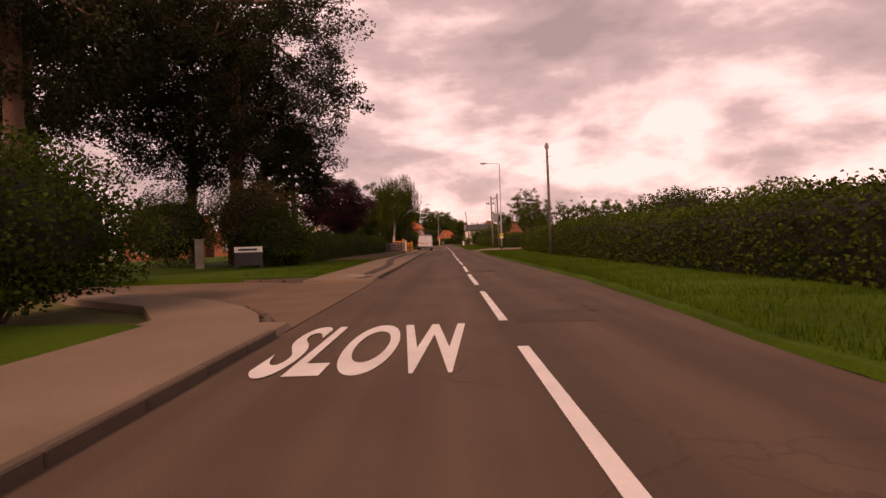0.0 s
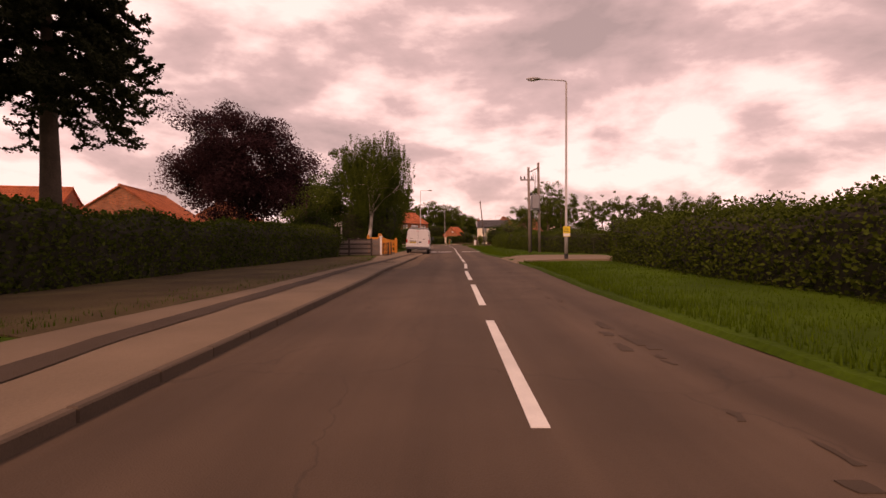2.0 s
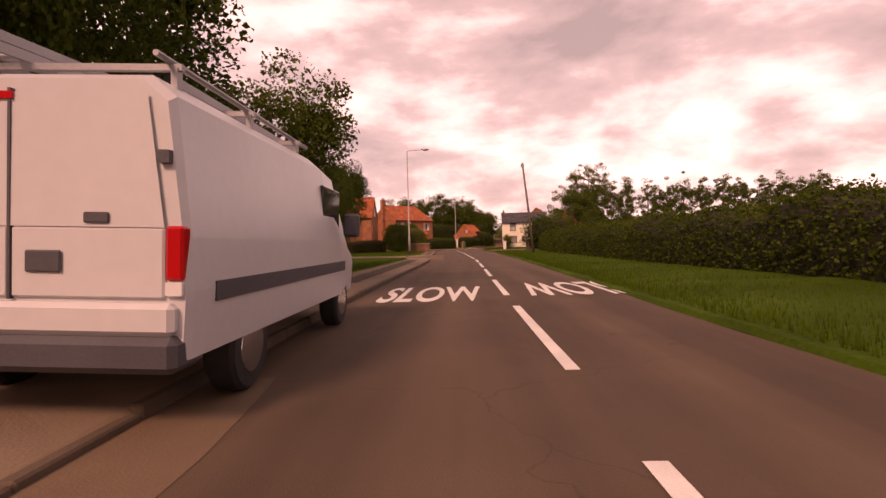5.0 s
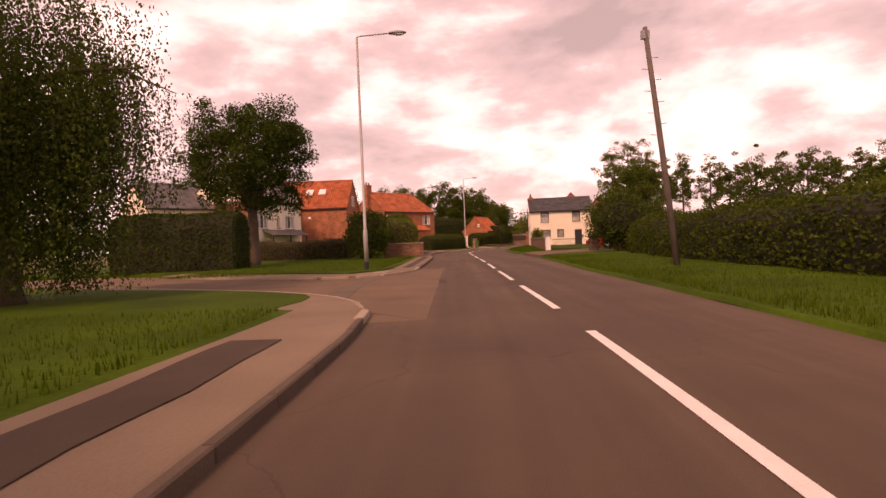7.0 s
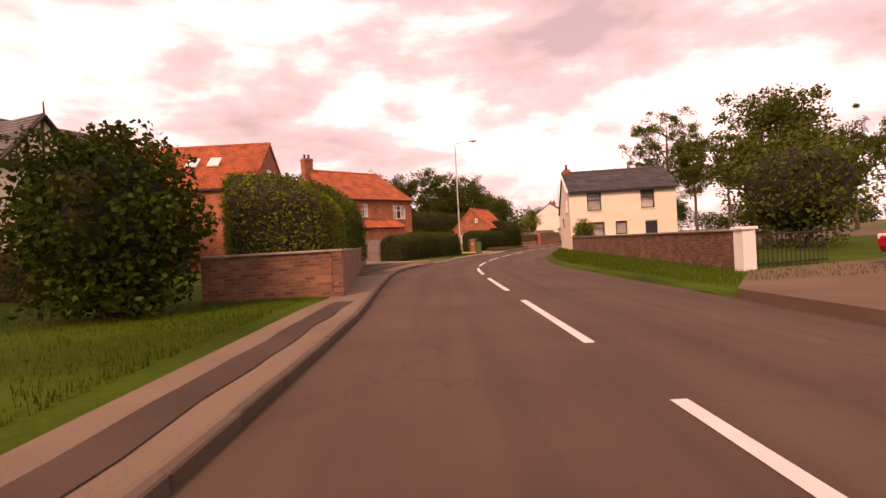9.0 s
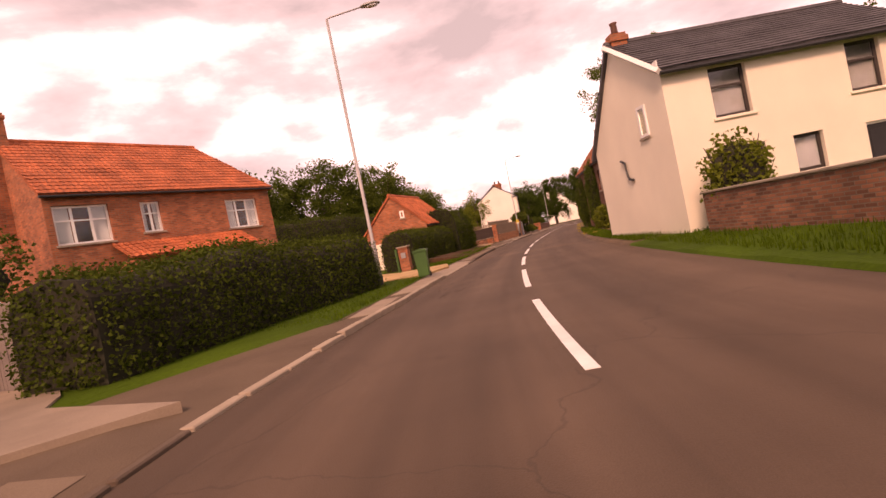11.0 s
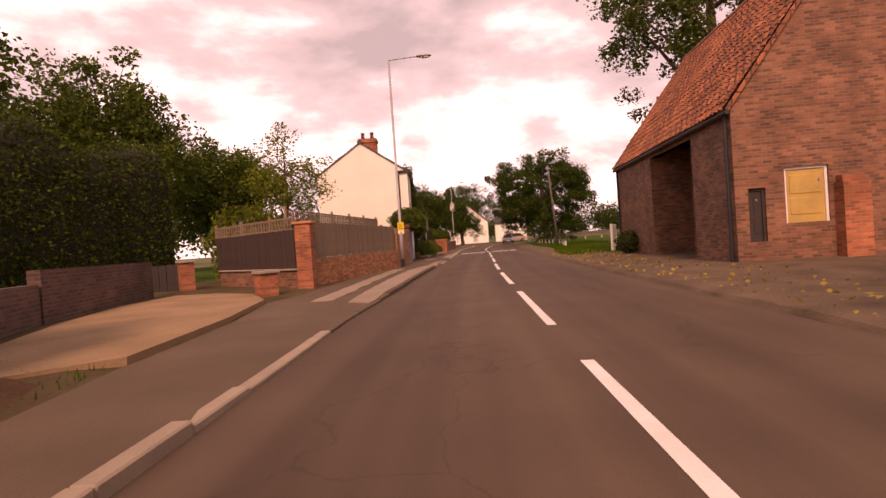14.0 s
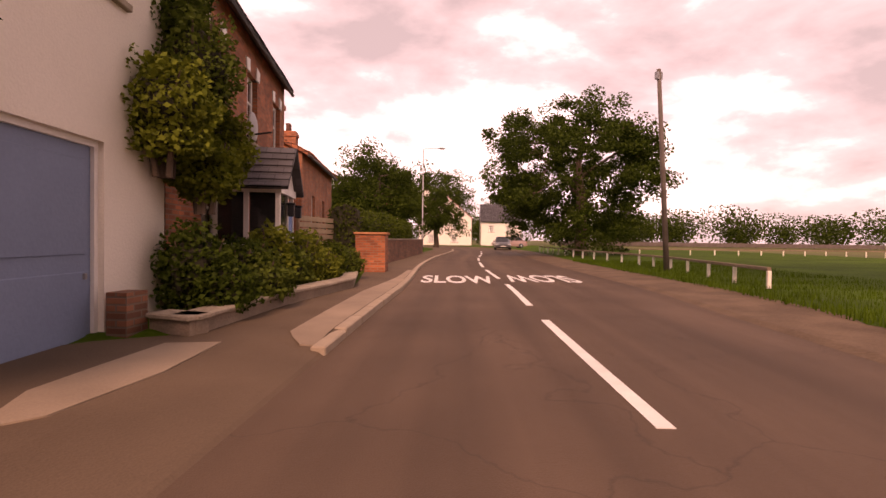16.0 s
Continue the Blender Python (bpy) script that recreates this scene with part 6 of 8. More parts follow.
def wheelie_bin(x, y, turn):
    ob = thing("wheelie_bin", Matrix.Translation((x, y, 0.12)) @ Matrix.Rotation(turn, 4, "Z") @ Matrix.Diagonal((0.78, 0.76, 0.94, 1)), "dark green plastic wheeled rubbish bin on the pavement", "bin")
    b = bmesh.new()
    vs = [b.verts.new(p) for p in ((-0.24, -0.27, 0.05), (0.24, -0.27, 0.05), (0.24, 0.25, 0.05), (-0.24, 0.25, 0.05), (-0.29, -0.33, 0.97), (0.29, -0.33, 0.97), (0.29, 0.36, 0.97), (-0.29, 0.36, 0.97))]
    for f in ((3, 2, 1, 0), (0, 1, 5, 4), (1, 2, 6, 5), (2, 3, 7, 6), (3, 0, 4, 7), (4, 5, 6, 7)):
        b.faces.new([vs[k] for k in f])
    bmesh.ops.bevel(b, geom=list(b.edges), offset=0.03, segments=2, affect="EDGES")
    body = part("body", b, M["green_plastic"], ob, smooth=False)
    part("rim", boxes((-0.31, 0.31, -0.35, 0.38, 0.93, 0.99), bevel=0.015), M["green_plastic"], ob)
    lb = bmesh.new()
    prism(lb, [(-0.31, 0.985), (0.31, 0.985), (0.29, 1.03), (0.0, 1.06), (-0.29, 1.03)], -0.37, 0.4)
    part("lid", lb, M["green_plastic"], ob)
    part("handle", tube(bmesh.new(), [(-0.22, 0.45, 0.96), (0.22, 0.45, 0.96)], [0.018, 0.018], 8), M["green_plastic"], ob)
    for sx in (-1, 1):
        part("wheel", tube(bmesh.new(), [(sx * 0.2, 0.3, 0.1), (sx * 0.27, 0.3, 0.1)], [0.1, 0.1], 14), M["rubber"], ob)
    return ob


wheelie_bin(5.72, 160.2, -0.25)

# ---- walls, fences and gates ----


def along(a, b):
    a, b = Vector((*a, 0)), Vector((*b, 0))
    d = b - a
    return Matrix.Translation(a) @ Matrix.Rotation(math.atan2(d.y, d.x), 4, "Z"), d.length


def brick_mesh(w, h, d):
    b = bmesh.new()
    box(b, -w / 2, w / 2, -d / 2, d / 2, 0, h, bevel=0.004)
    me = bpy.data.meshes.new("brick")
    b.to_mesh(me)
    b.free()
    return me


M["brick_piece"] = material("brick_piece", (0.33, 0.1, 0.042), 0.85, 0.5, 3.0, 40, 0.5, obj=0.9, tint=(0.6, 0.26, 0.12), stain=0.35)
M["brick_rest"] = material("brick_rest", (0.33, 0.1, 0.042), 0.85, 0.5, 3.0, 40, 0.5, island=0.9, tint=(0.6, 0.26, 0.12), stain=0.35)
M["mortar"] = material("mortar", (0.3, 0.2, 0.13), 0.95, 0.25, 2.0, 40, 0.4, stain=0.3)
BRICK = brick_mesh(0.215, 0.065, 0.1025)
BRICK.materials.append(M["brick_piece"])


def brick_wall(label, a, b, height, thick=0.22, bricks=0, coping=True, z0=0.05, name="brick_wall", plain="brick_old"):
    """A wall with a mortar body; single bricks stand proud of it on the road side, the first ones as parts, the others joined."""
    m, L = along(a, b)
    ob = thing(name, m @ Matrix.Translation((0, 0, z0)), label, "wall")
    part("mortar_core", boxes((0.005, L - 0.005, 0.0, thick, -0.15, height - 0.005)), M["mortar" if bricks else plain], ob, uv=True)
    if coping:
        part("coping", boxes((-0.02, L + 0.02, -0.05, thick + 0.03, height, height + 0.06), bevel=0.015), M["brick_rest" if bricks else "stone"], ob)
    if not bricks:
        return ob
    rest_v, rest_f, made = [], [], 0
    base = [v.co.copy() for v in BRICK.vertices]
    polys = [tuple(p.vertices) for p in BRICK.polygons]
    rows = int(height / 0.075)
    for r in range(rows - 1, -1, -1):
        x = 0.11 if r % 2 else 0.0
        while x < L:
            w = min(0.215, L - x)
            if w > 0.09:
                c = Vector((x + w / 2, 0.045 + random.uniform(-0.004, 0.004), r * 0.075 + 0.005))
                if made < bricks and w > 0.2:
                    o2 = new("brick", BRICK)
                    o2.parent = ob
                    o2.matrix_basis = Matrix.Translation(c)
                    made += 1
                else:
                    k0 = len(rest_v)
                    rest_v += [(v.x * w / 0.215 + c.x, v.y + c.y, v.z + c.z) for v in base]
                    rest_f += [tuple(q + k0 for q in p) for p in polys]
            x += 0.225
    if rest_f:
        me = mesh_from("brickwork", rest_v, rest_f, M["brick_rest"])
        tagged(child_mesh("brickwork", me, ob), kind="stuff")
    return ob


def pier(label, x, y, turn, h, w=0.45, cap="stone", mat="brick"):
    ob = thing("gate_pier", Matrix.Translation((x, y, 0.08)) @ Matrix.Rotation(turn, 4, "Z"), label, "gate pier")
    part("shaft", boxes((-w / 2, w / 2, -w / 2, w / 2, -0.2, h)), M[mat], ob, uv=True)
    cb = boxes((-w / 2 - 0.05, w / 2 + 0.05, -w / 2 - 0.05, w / 2 + 0.05, h, h + 0.07), bevel=0.015)
    part("cap", cb, M[cap], ob)
    return ob


def board_fence(label, a, b, z0, z1, mat="fence_timber", board=0.14, posts=1.83, name="board_fence", rails=True):
    m, L = along(a, b)
    ob = thing(name, m, label, "fence")
    n = max(1, round(L / board))
    bw = L / n
    bmx = bmesh.new()
    box(bmx, -bw / 2 + 0.006, bw / 2 - 0.006, 0, 0.02, z0, z1)
    me = bpy.data.meshes.new("board")
    bmx.to_mesh(me)
    bmx.free()
    me.materials.append(M[mat])
    for k in range(n):
        o2 = new("board", me)
        o2.parent = ob
        o2.matrix_basis = Matrix.Translation(((k + 0.5) * bw, random.uniform(-0.004, 0.012), random.uniform(-0.012, 0.012)))
    for k in range(max(2, round(L / posts) + 1)):
        x = L * k / max(1, round(L / posts))
        part("post", boxes((x - 0.05, x + 0.05, 0.03, 0.13, max(0, z0 - 0.1), z1 + 0.06), bevel=0.008), M[mat], ob)
    for z in ((z0 + 0.2, z1 - 0.25) if rails else ()):
        part("rail", boxes((0, L, 0.022, 0.06, z, z + 0.08)), M[mat], ob)
    return ob


def trellis(label, a, b, z0, z1, mat="fence_timber"):
    m, L = along(a, b)
    ob = thing("trellis", m, label, "trellis")
    part("frame", boxes((0, L, 0, 0.03, z0, z0 + 0.04), (0, L, 0, 0.03, z1 - 0.04, z1)), M[mat], ob)
    n = int(L / 0.16)
    for k in range(n + 1):
        x = min(L - 0.01, k * 0.16)
        wide = 0.035 if k % 11 == 0 else 0.012
        part("slat", boxes((x - wide, x + wide, -0.005, 0.025 + wide, z0, z1 + (0.1 if k % 11 == 0 else 0))), M[mat], ob)
    for z in np.arange(z0 + 0.15, z1 - 0.05, 0.15):
        part("slat", boxes((0, L, 0.004, 0.018, z - 0.01, z + 0.01)), M[mat], ob)
    return ob


# wall with boarded fence and trellis beside the lamp
brick_wall("low red brick wall under a boarded fence", (18.15, 194.7), (22.85, 202.4), 0.88, bricks=300, coping=False)
board_fence("weathered brown boarded fence on a brick wall", (18.2, 194.8), (22.75, 202.3), 0.93, 1.95)
trellis("dark timber trellis above a garden fence", (17.5, 194.9), (22.1, 202.6), 1.95, 2.35)
pier("red brick gate pier with a brick cap", 17.9, 194.35, heading(194), 1.8, 0.42, "brick_rest", "brick")
brick_wall("low brick wall curving into a drive", (15.55, 198.5), (17.65, 194.25), 0.58, coping=True)
board_fence("dark boarded fence behind a low wall", (15.5, 198.6), (17.6, 194.3), 0.6, 1.75, "brown_timber")
trellis("timber trellis on a dark garden fence", (15.5, 198.62), (17.6, 194.33), 1.75, 2.1)
pier("small red brick gate pier", 14.6, 197.9, 0.3, 0.95, 0.4, "stone", "brick")
pier("small red brick gate pier", 16.75, 192.7, 0.4, 0.6, 0.4, "stone", "brick")
board_fence("dark garden gate boards between brick piers", (12.9, 199.0), (14.35, 198.1), 0.1, 1.0, "dark_timber")
# tall wall with the blue gate
brick_wall("tall red brick garden wall with rounded coping", (22.95, 202.6), (24.85, 206.6), 1.78, bricks=300, coping=True)
gate_m, gate_l = along((24.93, 206.75), (25.25, 207.45))
bg = thing("garden_gate", gate_m, "flaking blue-grey painted garden gate in a wall", "gate")
for k in range(6):
    part("board", boxes((k * gate_l / 6 + 0.004, (k + 1) * gate_l / 6 - 0.004, 0.05, 0.08, 0.1, 1.95)), M["blue_paint"], bg)
part("frame", boxes((-0.06, 0.0, 0.0, 0.12, 0, 2.0), (gate_l, gate_l + 0.06, 0.0, 0.12, 0, 2.0)), M["blue_paint"], bg)
part("latch", boxes((gate_l - 0.12, gate_l - 0.04, 0.02, 0.05, 1.0, 1.08)), M["black_paint"], bg)
brick_wall("red brick pier wall beside a blue gate", (25.3, 207.55), (25.72, 208.8), 1.9, coping=False, thick=0.3)
ball = bmesh.new()
bmesh.ops.create_uvsphere(ball, u_segments=14, v_segments=10, radius=0.19)
for v in ball.verts:
    v.co.z *= 0.75
bf = thing("ball_finial", Matrix.Translation((24.72, 206.5, 2.06)), "weathered round brick-coloured ball on a wall end", "finial")
part("ball", ball, M["pantile_old"], bf, smooth=True)
part("neck", tube(bmesh.new(), [(0, 0, -0.22), (0, 0, -0.12)], [0.12, 0.1], 10), M["brick_rest"], bf)
shrub("climbing evergreen hanging over a brick wall", 25.15, 207.7, 0.95, 1.3, 1.35, M["leaf_mid"], 201, n=9000, size=0.094, z0=1.75, name="climber")
for i, (x, y, r, z, h) in enumerate([(26.85, 211.2, 0.55, 1.9, 1.3), (27.1, 211.8, 0.6, 2.5, 1.5), (27.4, 212.3, 0.5, 1.8, 1.1), (26.75, 211.9, 0.5, 3.2, 1.4), (27.25, 211.7, 0.4, 1.5, 0.9)]):
    shrub("bushy green climber on the corner of a white wall", x, y, r, r, h, M["leaf_mid" if i % 2 else "leaf_light"], 202 + 7 * i, n=4200, size=0.075, z0=z, name="climber", group="corner climber")
shrub("dark ivy climbing to the eaves of a house", 26.85, 212.5, 0.45, 0.7, 3.4, M["leaf_dark"], 203, n=9000, size=0.086, z0=3.0, name="climber")
# front garden
for i, (pa, pb) in enumerate([((26.75, 210.55), (27.15, 210.15)), ((27.2, 210.2), (28.4, 212.4)), ((28.4, 212.4), (30.0, 214.7)), ((30.0, 214.7), (31.2, 218.8))]):
    brick_wall("low weathered stone garden wall", pa, pb, 0.2, thick=0.25, coping=True, name="stone_wall", plain="coping_stone")
gp = [(27.7, 212.3, 0.5, 1.05, "leaf_dark"), (28.5, 213.6, 0.45, 0.9, "leaf_mid"), (29.4, 215.3, 0.5, 0.8, "leaf_light"), (27.15, 211.4, 0.45, 1.15, "leaf_dark"), (30.3, 216.9, 0.5, 0.75, "leaf_mid"), (28.9, 216.9, 0.45, 1.0, "leaf_olive"), (28.2, 213.0, 0.35, 1.25, "leaf_light"), (30.6, 218.4, 0.4, 0.8, "leaf_hedge"), (27.5, 211.2, 0.4, 0.7, "leaf_dark"), (28.0, 212.1, 0.45, 0.75, "leaf_mid"), (28.9, 214.3, 0.45, 1.1, "leaf_light"), (29.8, 216.1, 0.4, 0.95, "leaf_hedge"), (29.6, 217.9, 0.4, 1.2, "leaf_mid")]
for i, (x, y, r, h, lf) in enumerate(gp):
    shrub("mixed flowering garden plant behind a low wall", x, y, r, r, h, M[lf], 210 + i, n=2600, size=0.075, group="front garden plants")
brick_wall("low red brick plinth at the end of a white wall", (26.58, 210.27), (26.74, 210.55), 0.5, coping=False, plain="brick_old")
flat("garden_soil", [(26.8, 210.7), (27.3, 210.4), (28.4, 212.6), (30.0, 214.9), (31.1, 218.9), (29.4, 219.6), (27.2, 213.0)], 0.145, M["soil"], label="dark planted garden bed", category="soil")
pm, pl = along((27.35, 214.0), (27.85, 215.6))
porch = thing("porch", pm @ Matrix.Scale(0.86, 4), "white timber porch with slate roof and blue door", "porch")
part("side_wall", boxes((0, 0.08, -1.22, 0, 0, 1.1)), M["white_paint"], porch)
part("front_wall", boxes((0, pl - 0.7, -1.3, -1.22, 0, 1.1)), M["white_paint"], porch)
part("sill", boxes((-0.06, 0.1, -1.34, 0, 1.1, 1.16), bevel=0.01), M["white_paint"], porch)
for y_ in (-1.26, -0.64, -0.04):
    part("post", boxes((0.0, 0.09, y_ - 0.045, y_ + 0.045, 1.16, 2.2)), M["white_paint"], porch)
part("side_head", boxes((-0.01, 0.1, -1.18, 0, 2.2, 2.36)), M["white_paint"], porch)
for x_ in (pl - 0.7, pl - 0.03):
    part("post", boxes((x_ - 0.04, x_ + 0.04, -1.3, -1.22, 0.0, 2.2)), M["white_paint"], porch)
for y_ in (-1.21, -0.59):
    part("pane", boxes((0.035, 0.045, y_, y_ + 0.5, 1.16, 2.2)), M["glass"], porch)
part("pane", boxes((0.1, pl - 0.75, -1.27, -1.255, 1.1, 2.2)), M["glass"], porch)
part("door", boxes((pl - 0.65, pl - 0.08, -1.28, -1.24, 0.05, 2.1), bevel=0.01), M["blue_door"], porch, "blue painted front door")
for x_ in (pl - 0.85, pl + 0.1):
    lb = part("wall_lantern", boxes((x_ - 0.07, x_ + 0.07, -1.46, -1.32, 1.75, 2.0), bevel=0.02), M["black_paint"], porch, "black carriage lantern")
    part("lantern_cap", boxes((x_ - 0.09, x_ + 0.09, -1.48, -1.3, 2.0, 2.05), bevel=0.01), M["black_paint"], lb)
part("head_rail", boxes((-0.05, pl + 0.05, -1.34, -1.18, 2.2, 2.36)), M["white_paint"], porch)
part("gable", prism(bmesh.new(), [(-0.05, 2.36), (pl + 0.05, 2.36), (pl / 2, 3.15)], -1.3, -1.22), M["white_paint"], porch)
for sgn in (-1, 1):
    rb = bmesh.new()
    vv = Vector((sgn * -(pl / 2 + 0.2), 0, 0.95))
    o_ = Vector((pl / 2 + sgn * (pl / 2 + 0.2), 0 if sgn < 0 else -1.5, 2.25))
    tiled_slope(rb, o_, Vector((0, -1 if sgn < 0 else 1, 0)), vv.normalized(), 1.5, vv.length, 0.0, 0.3, 0.22, 0.05)
    part("roof", rb, M["slate"], porch, uv=True)
sf_m, sf_l = along((29.86, 220.98), (31.57, 223.37))
slat_panel = thing("slatted_fence", sf_m, "pale horizontal slatted garden fence panel", "fence")
for k in range(8):
    part("slat", boxes((0, sf_l, 0.0, 0.025, 0.25 + k * 0.2, 0.41 + k * 0.2), bevel=0.005), M["pale_timber"], slat_panel)
for x_ in (0.05, sf_l / 2, sf_l - 0.05):
    part("post", boxes((x_ - 0.05, x_ + 0.05, 0.03, 0.12, 0.0, 1.85), bevel=0.008), M["pale_timber"], slat_panel)
pier("broad red brick garden wall pier", 31.9, 219.8, heading(226), 1.15, 0.9, "brick_rest", "brick")
brick_wall("red brick boundary wall under a hedge", (32.86, 222.37), (41.1, 238.3), 1.0, coping=True)
hedge("clipped dark hedge above a brick wall", [(31.77, 222.97), (35.58, 230.34), (39.8, 238.7)], 1.3, 2.1, M["leaf_hedge"], 220)
# drives
flat("gravel_drive", [P2(187, -4.6), P2(188.2, -4.7), P2(189.8, -4.85), P2(192.4, -5.35), P2(194.1, -6.3), P2(195.1, -7.7), P2(195.2, -8.9), P2(193.1, -9.0), P2(190.4, -8.2), P2(187.4, -6.9), P2(186.2, -5.6)], 0.19, M["dirt"], label="sandy yellow drive with loose grit", category="drive")
# brick_dark on these two walls carries the shade below the hedge overhang
brick_wall("old brick wall under an overgrown hedge, its shade put in the colour", P2(186.6, -7.1), P2(190.4, -8.5), 0.85, coping=False, plain="brick_dark")
brick_wall("old brick wall under an overgrown hedge, its shade put in the colour", P2(190.45, -8.5), P2(195.3, -9.6), 1.1, coping=False, plain="brick_dark")
flat("gravel_drive_2", [P2(160.9, -3.7), P2(163.5, -3.2), P2(166.2, -3.8), P2(166.2, -6.2), (2.5, 178), (-3, 174), (1.0, 165), (4.0, 162.6)], 0.165, M["gravel"], label="sandy yellow gravel drive", category="drive")
flat("concrete_drive", [(-2.36, 146.2), (1.7, 147.9), (-0.4, 149.5), (-0.7, 150.4), (-3.0, 154.5), (-8.5, 156.5), (-7.5, 149.5), (-3.6, 147.0)], 0.165, M["concrete"], label="pale concrete drive", category="drive")
tagged(strip("field_entrance", 50.4, 57.6, [(lambda s: RIGHT(s) - 0.15, 0.004), (lambda s: RIGHT(s) + 0.25, 0.085), (lambda s: RIGHT(s) + 0.7, 0.155), (lambda s: RIGHT(s) + 2.0, 0.21), (lambda s: RIGHT(s) + 6.0, 0.215)], M["pavement"], 0.5), "worn pale field entrance across the verge", "drive", kind="structure")
flat("cottage_drive", [P2(119, 3.3), P2(125, 3.3), (9.3, 128.3), (16, 130.5), (17, 124), (9.3, 121.6)], 0.15, M["asphalt_old"], label="pale worn drive before the cottage", category="drive")
flat("gate_apron", [P2(60.6, -5.0), P2(67.5, -5.2), (-3.6, 68.6), (-6.6, 70.3), (-9.8, 71.6), (-15, 71), (-15, 61), (-5.0, 59.8)], 0.158, M["asphalt_old"], label="pale drive behind timber gates", category="drive")
tagged(strip("soil_bank", 171, 186.2, [(lambda s: BACK(s) + 0.12 + 0.05 * noise.noise((s, 7, 0)), 0.06), (lambda s: BACK(s) - 0.15, 0.125), (lambda s: BACK(s) - 0.6, 0.2), (lambda s: BACK(s) - 2.0, 0.4), (lambda s: BACK(s) - 3.2, 0.5)], M["soil_dark"], 0.4, rough=0.1), "dark earth bank under a hedge", "soil", kind="structure")
for a_, b_, o0_, o1_ in [(108.3, 109.0, -4.5, -4.0), (192.2, 203, -4.3, -3.84), (167.5, 178.5, -3.32, -2.86), (152, 154.5, -3.5, -3.0), (155.2, 166.9, -3.42, -2.6), (180.7, 182.5, -4.05, -3.3), (138.5, 146, -4.3, -3.66)]:
    tagged(strip("pavement_slab", a_, b_, [(lambda s: o0_ + 0.06 * noise.noise((s * 1.3, 2, 0)), lambda s: PAVE(s, o0_) + 0.01), (lambda s: min(o1_ + 0.09 * noise.noise((s * 1.1, 9, 0)), LEFT(s) - 0.08), lambda s: PAVE(s, min(o1_, LEFT(s) - 0.08)) + 0.01)], M["pavement" if 137 < a_ < 140 or 167 < a_ < 169 else "concrete"], 0.25), "pale worn strip in the pavement", "pavement", kind="structure")

FOOT = curve_of([(191.9, -3.46), (198, -3.52), (202, -3.44), (204, -3.18), (205.2, -3.0), (206.2, -3.12), (209, -3.06), (210.2, -2.9)])
EDGE = curve_of([(191.9, 0.07), (204, 0.07), (205.2, 0.14), (208.4, 0.2), (210.2, 0.16)])
tagged(strip("pavement_slab", 191.9, 210.2, [(lambda s: LEFT(s) - EDGE(s), lambda s: PAVE(s, LEFT(s) - EDGE(s)) + 0.01), (lambda s: LEFT(s) - 0.45 + 0.2 * (s > 203), lambda s: PAVE(s, LEFT(s) - 0.45 + 0.2 * (s > 203)) + 0.014), (lambda s: FOOT(s) + 0.05 * noise.noise((s * 1.3, 2, 0)), lambda s: PAVE(s, FOOT(s)) + 0.012)], M["concrete"], 0.2), "pale worn concrete strip behind the kerb", "pavement", kind="structure")
SLAB = curve_of([(213.7, -2.8), (213.95, -2.95), (214.2, -3.06), (218.5, -3.08), (222, -2.85), (225.4, -2.75)])
tagged(strip("pavement_slab", 213.7, 225.4, [(lambda s: LEFT(s) - 0.1, lambda s: PAVE(s, LEFT(s) - 0.1) + 0.012), (SLAB, lambda s: PAVE(s, SLAB(s)) + 0.012)], M["concrete"], 0.25), "pale worn concrete strip behind the kerb", "pavement", kind="structure")
tagged(strip("pavement_patch_5", 49.9, 50.6, [(-3.4, lambda s: PAVE(s, -3.4) + 0.008), (-4.05, lambda s: PAVE(s, -4.05) + 0.008)], M["asphalt_patch"], 0.25), "dark square repair in the pavement", "pavement", kind="structure")
flat("pavement_strip", [(27.44, 209.74), (26.95, 209.87), (26.54, 209.08), (26.26, 208.5), (26.23, 208.02), (26.29, 207.81), (26.51, 207.9), (27.02, 208.71)], 0.104, M["concrete"], label="pale worn concrete strip across a drive", category="pavement")

# ---- left entrance: ranch fence, gates, sign ----


def ranch_fence(a, b, h=1.15):
    m, L = along(a, b)
    ob = thing("ranch_fence", m @ Matrix.Translation((0, 0, 0.1)), "dark brown four-rail timber fence", "fence")
    for x_ in (0.0, L / 2, L):
        part("post", boxes((x_ - 0.06, x_ + 0.06, -0.02, 0.08, -0.2, h + 0.06), bevel=0.01), M["brown_timber"], ob)
    for z in (0.15, 0.45, 0.75, 1.05):
        part("rail", boxes((-0.1, L + 0.05, -0.055, -0.022, z, z + 0.1), bevel=0.006), M["brown_timber"], ob)


ranch_fence((-9.5, 59.2), (-6.8, 59.5))
ranch_fence((-6.7, 59.5), (-3.75, 59.65))
board_fence("grey weathered fence panels beside a drive", (-6.2, 60.7), (-3.4, 61.3), 0.15, 1.25, "pole_grey")
pier("white painted gate post", -3.28, 61.36, 0, 1.3, 0.13, "white_paint", "white_paint")


